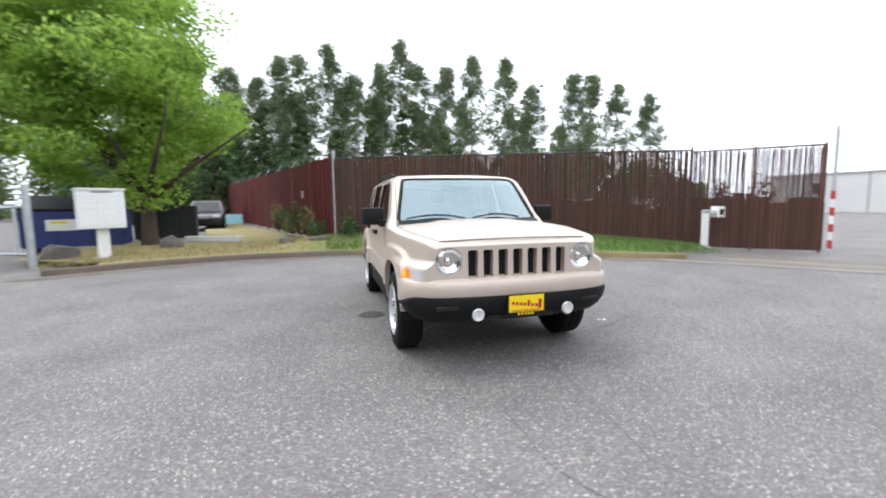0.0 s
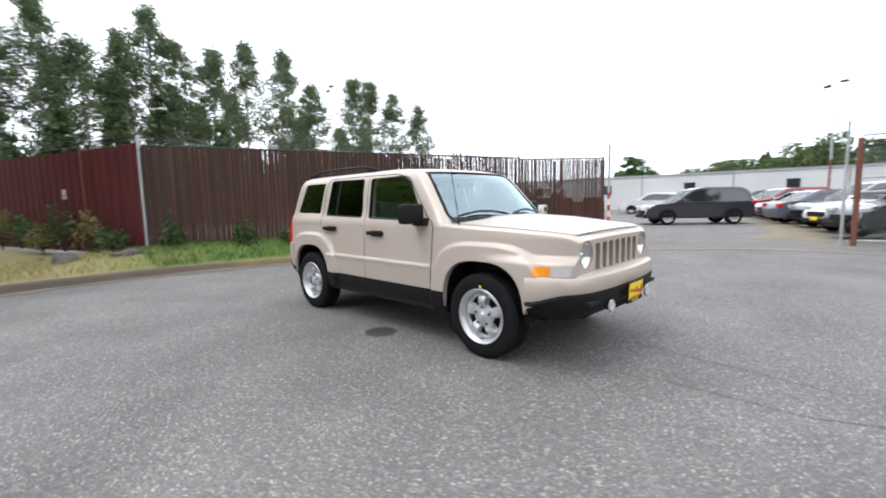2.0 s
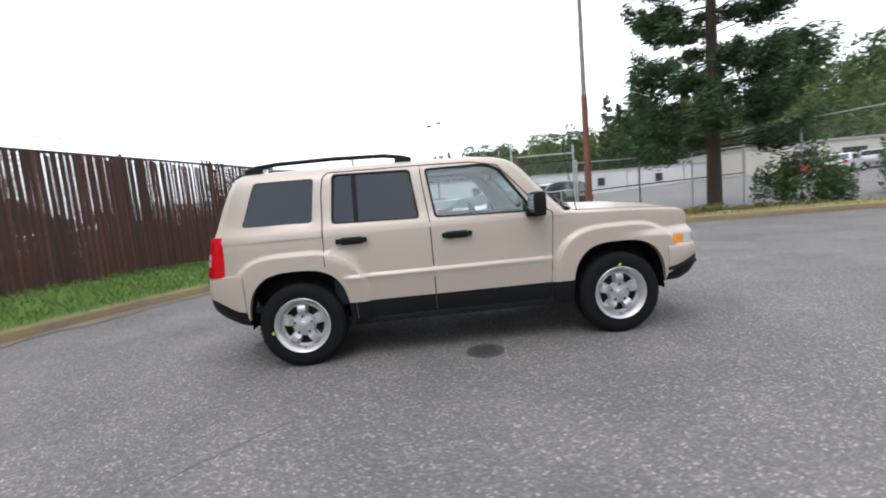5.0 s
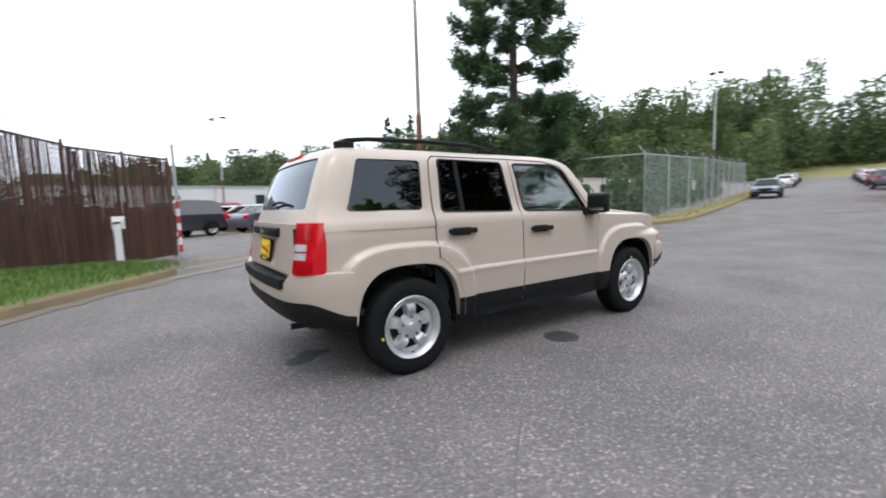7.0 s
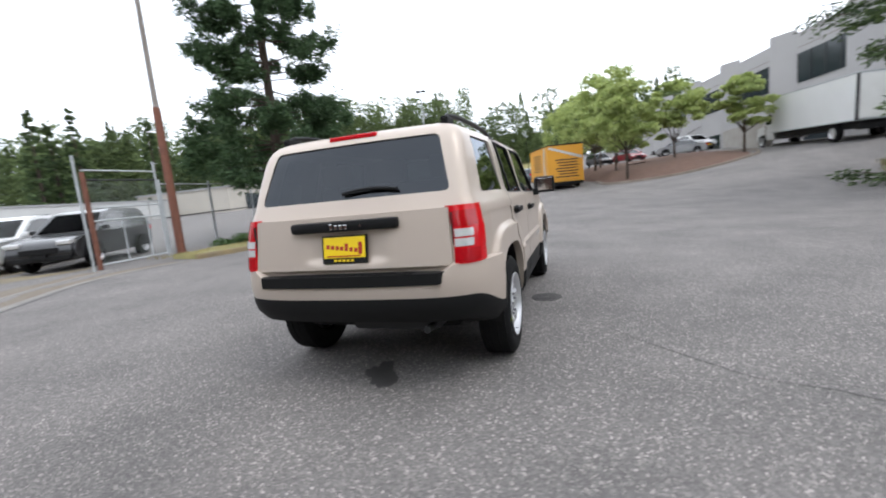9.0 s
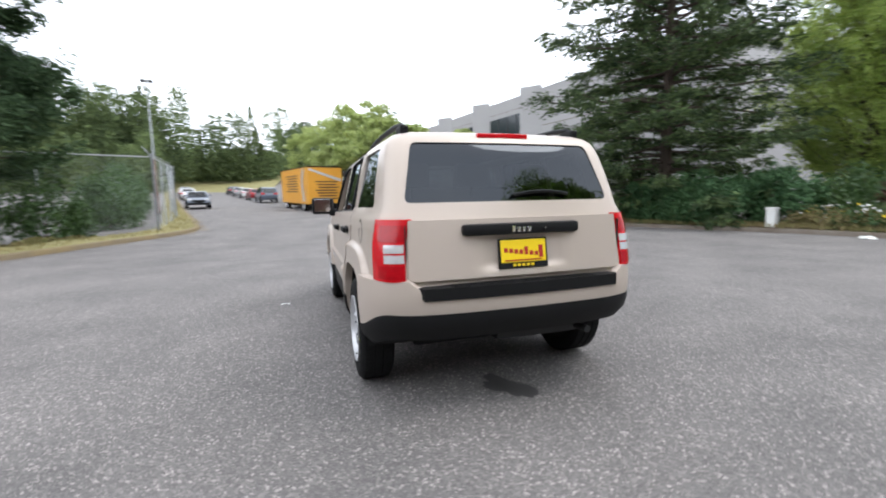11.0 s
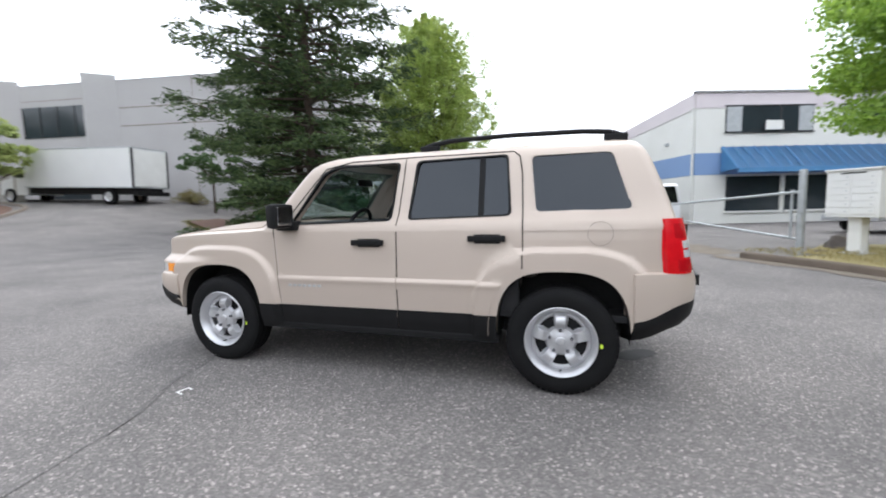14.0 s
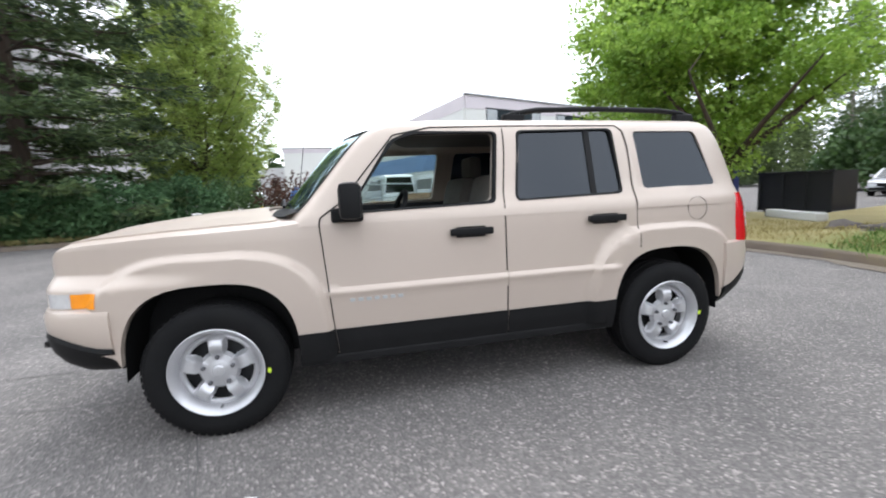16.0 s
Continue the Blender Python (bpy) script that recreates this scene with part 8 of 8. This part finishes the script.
plate(-2.070, 0.893, 0, 9, "yellow plate in black frame")
plate(2.192, 0.522, 180, -3, "yellow plate in black frame")
part("brake_light", box((-1.822, -0.165, 1.553), (-1.76, 0.165, 1.583), 0.008), M_LENSRED, suv, "red high brake light")
wip = bmesh.new()
for k in range(8):
    ya, yb = 0.02 - 0.36 * k / 8, 0.02 - 0.36 * (k + 1) / 8
    add_tube(wip, (g_rear(1.22, ya) - 0.014, ya, 1.215 + 0.02 * math.sin(3 * k / 8)), (g_rear(1.22, yb) - 0.014, yb, 1.215 + 0.02 * math.sin(3 * (k + 1) / 8)), 0.010, seg=6)
part("rear_wiper", wip, M_BLACK, suv)

# underside and exhaust
part("underbody", box((-1.72, -0.56, 0.30), (1.72, 0.56, 0.44), 0.03), M_BLACK, suv)
for hx in (-AXLE, AXLE):
    part("axle", tube((hx, -0.72, HUBZ), (hx, 0.72, HUBZ), 0.05, seg=10), M_BLACKBIN, suv)
part("exhaust_pipe", tube((-1.9, -0.46, 0.385), (-2.04, -0.46, 0.39), 0.022, seg=14), M_BLACKBIN, suv, "dark steel exhaust tailpipe")
part("muffler", bm_mesh("muffler", box((-1.93, -0.5, 0.34), (-1.65, 0.1, 0.46), 0.05), 50), M_BLACKBIN, suv)

# cabin
part("cabin_floor", box((-1.9, -0.76, 0.46), (0.74, 0.76, 0.5)), M_INTERIOR, suv)
part("dashboard", bm_mesh("dashboard", prism(rounded([(0.42, 0.7), (0.40, 0.98), (0.50, 1.075), (0.88, 1.10), (0.80, 0.6)], 0.05, 4), -0.75, 0.75), 40), M_INTERIOR, suv)
for s in (-1, 1):
    lo, hi = sorted((s * 0.735, s * 0.765))
    part("door_card", box((-1.05, lo, 0.5), (0.72, hi, 1.09), 0.008), M_INTERIOR, suv)


def seat(x, y, w, n, name):
    bm = bmesh.new()
    add_box(bm, (x - 0.05, y - w / 2, 0.62), (x + 0.46, y + w / 2, 0.78), 0.05)
    for v in add_box(bm, (x - 0.16, y - w / 2, 0.70), (x - 0.02, y + w / 2, 1.28), 0.05).verts:
        pass
    for v in bm.verts:
        if v.co.z > 0.80:
            v.co.x -= (v.co.z - 0.80) * 0.28
    st = part(name, bm_mesh(name, bm, 40), M_SEAT, suv, "grey-beige cloth seat")
    for k in range(n):
        yy = y + (k - (n - 1) / 2) * 0.45
        part("headrest", bm_mesh("headrest", box((x - 0.36, yy - 0.13, 1.28), (x - 0.25, yy + 0.13, 1.45), 0.04), 45), M_SEAT, st)
        part("headrest_post", tube((x - 0.30, yy, 1.2), (x - 0.30, yy, 1.3), 0.01), M_CHROME, st)


seat(-0.12, 0.37, 0.5, 1, "front_seat")
seat(-0.12, -0.37, 0.5, 1, "front_seat")
seat(-1.0, 0.0, 1.3, 3, "rear_seat")
bm = bmesh.new()
R, r = 0.185, 0.016
ring = []
for i in range(32):
    a = 2 * math.pi * i / 32
    ring.append([bm.verts.new((r * math.sin(b), (R + r * math.cos(b)) * math.cos(a), (R + r * math.cos(b)) * math.sin(a))) for b in np.linspace(0, 2 * math.pi, 8, endpoint=False)])
for i in range(32):
    for j in range(8):
        bm.faces.new((ring[i][j], ring[(i + 1) % 32][j], ring[(i + 1) % 32][(j + 1) % 8], ring[i][(j + 1) % 8]))
stw = part("steering_wheel", bm_mesh("steering_wheel", bm, True), M_BLACK, suv)
part("wheel_hub", tube((-0.005, 0, 0), (0.06, 0, 0), 0.07, 0.05, seg=16), M_BLACK, stw)
for a in (0, 180, 270):
    part("wheel_spoke", tube((0.02, 0, 0), (0, 0.18 * math.cos(radians(a)), 0.18 * math.sin(radians(a))), 0.014, seg=8), M_BLACK, stw)
stw.matrix_basis = pose(0.33, 0.37, 1.02, 0, -22, 0)
part("inner_mirror", bm_mesh("inner_mirror", box((0.42, -0.12, 1.40), (0.45, 0.12, 1.46), 0.012), 45), M_BLACK, suv)
part("headlining", box((-1.7, -0.6, 1.555), (0.25, 0.6, 1.562)), M_SEAT, suv)


# wheels
def disc():
    """Styled steel wheel face: five broad spokes between dished openings; outer side towards +y."""
    bm = bmesh.new()
    na = 160
    rr = [0.02, 0.040, 0.050, 0.058, 0.084, 0.090, 0.098, 0.106, 0.116, 0.128, 0.140, 0.150, 0.157, 0.163, 0.170, 0.180, 0.192]
    spoke = [0.030, 0.030, 0.026, 0.024, 0.024, 0.026, 0.032, 0.038, 0.042, 0.043, 0.041, 0.037, 0.032, 0.026, 0.016, 0.004, -0.004]
    hole = [0.030, 0.030, 0.026, 0.024, 0.020, 0.010, -0.002, -0.010, -0.014, -0.014, -0.012, -0.008, -0.002, 0.006, 0.008, 0.002, -0.004]
    grid, inside = [], []
    for r, ys, yh in zip(rr, spoke, hole):
        row, flags = [], []
        for k in range(na):
            a = 2 * math.pi * k / na
            d = abs(((a * 5 / (2 * math.pi)) % 1.0 - 0.5) * 2 * math.pi / 5)
            half = 0.265 + 0.10 * float(smooth01(0.095, 0.155, r))
            t = float(smooth01(half - 0.01, half + 0.05, d))
            row.append(bm.verts.new((r * math.sin(a), yh + (ys - yh) * t, r * math.cos(a))))
            flags.append(d < half - 0.015)
        grid.append(row)
        inside.append(flags)
    for i in range(len(rr) - 1):
        rm = (rr[i] + rr[i + 1]) / 2
        for k in range(na):
            k2 = (k + 1) % na
            if 0.102 < rm < 0.157 and inside[i][k] and inside[i][k2]:
                continue
            bm.faces.new((grid[i][k], grid[i][k2], grid[i + 1][k2], grid[i + 1][k]))
    bmesh.ops.recalc_face_normals(bm, faces=bm.faces)
    return bm_mesh("disc", bm, 28)


W2 = 0.1025
tyre_prof = [(0.205, -W2 + 0.012), (0.222, -W2 + 0.002), (0.27, -W2 - 0.006), (0.315, -W2 - 0.001), (0.333, -W2 + 0.016), (0.341, -W2 + 0.035), (0.343, -0.03), (0.338, -0.028), (0.338, -0.022), (0.343, -0.02), (0.343, 0.02), (0.338, 0.022), (0.338, 0.028), (0.343, 0.03), (0.341, W2 - 0.035), (0.333, W2 - 0.016), (0.315, W2 + 0.001), (0.27, W2 + 0.006), (0.222, W2 - 0.002), (0.205, W2 - 0.012)]
rim_prof = [(0.188, 0.02), (0.19, 0.06), (0.196, W2 - 0.03), (0.205, W2 - 0.012), (0.219, W2 - 0.002), (0.223, W2 + 0.006), (0.219, W2 + 0.010), (0.213, W2 + 0.006), (0.205, W2 - 0.005), (0.190, W2 - 0.022), (0.184, 0.04), (0.182, -0.08)]
tyre_me, rim_me, disc_me = bm_mesh("tyre", lathe(tyre_prof, 64), 40), bm_mesh("rim", lathe(rim_prof, 64), 40), disc()
nut_me = bm_mesh("lug_nut", lathe([(0.017, -0.004), (0.015, 0.001), (0.0105, 0.002), (0.0105, 0.018), (0.006, 0.024), (0.0008, 0.025)], 12), 40)
cap_me = bm_mesh("hub_cap", lathe([(0.030, 0.0), (0.030, 0.012), (0.024, 0.018), (0.001, 0.02)], 24), 40)
# brake drum widened to a black backing, standing in for shade behind the openings
drum_me = bm_mesh("brake_drum", lathe([(0.001, -0.045), (0.12, -0.045), (0.181, -0.05), (0.181, -0.10)], 32), 40)
block_bm = bmesh.new()
for k in range(60):
    a = 2 * math.pi * k / 60
    for y, sh in ((-0.064, 0), (0.0, 0.5), (0.064, 0)):
        aa = a + sh * 2 * math.pi / 60
        vs = bmesh.ops.create_cube(block_bm, size=1)["verts"]
        m = Matrix.Rotation(aa, 4, 'Y') @ Matrix.Translation((0, y, 0.3388))
        for v in vs:
            v.co = m @ Vector((v.co.x * 0.026, v.co.y * 0.036, v.co.z * 0.008))
tread_me = bm_mesh("tread", block_bm)
for hx in (AXLE, -AXLE):
    for s in (1, -1):
        w = new("wheel")
        w.parent = suv
        for nm, me_, mt in (("tyre", tyre_me, M_TYRE), ("tread", tread_me, M_TYRE), ("rim", rim_me, M_SILVER), ("disc", disc_me, M_SILVER), ("hub_cap", cap_me, M_SILVER), ("brake_drum", drum_me, M_BLACKBIN)):
            o = part(nm, me_, mt, w)
            if nm == "tread":
                tagged(o, kind="stuff")
            if nm == "disc":
                o.matrix_basis = pose(0, 0.052, 0)
            elif nm == "hub_cap":
                o.matrix_basis = pose(0, 0.072, 0)
            elif nm == "brake_drum":
                o.matrix_basis = pose(0, 0.04, 0)
        for k in range(5):
            a = 2 * math.pi * k / 5
            part("lug_nut", nut_me, M_LUG, w).matrix_basis = pose(0.071 * math.sin(a), 0.073, 0.071 * math.cos(a))
        st = part("sticker", box((-0.012, W2 - 0.004, 0.232), (0.012, W2 + 0.0025, 0.262)), M_LIME, w, "lime green paint mark on the tyre")
        st.matrix_basis = pose(0, 0, 0, 0, (-95 if s > 0 else 0) if hx > 0 else (-92 if s > 0 else 100), 0)
        part("valve", tube((0.0, W2 - 0.03, -0.185), (0.0, W2 + 0.005, -0.18), 0.004, seg=6), M_BLACK, w)
        w.matrix_basis = pose(hx, s * 0.765, HUBZ + 0.005, 0, 0, 0 if s > 0 else 180)
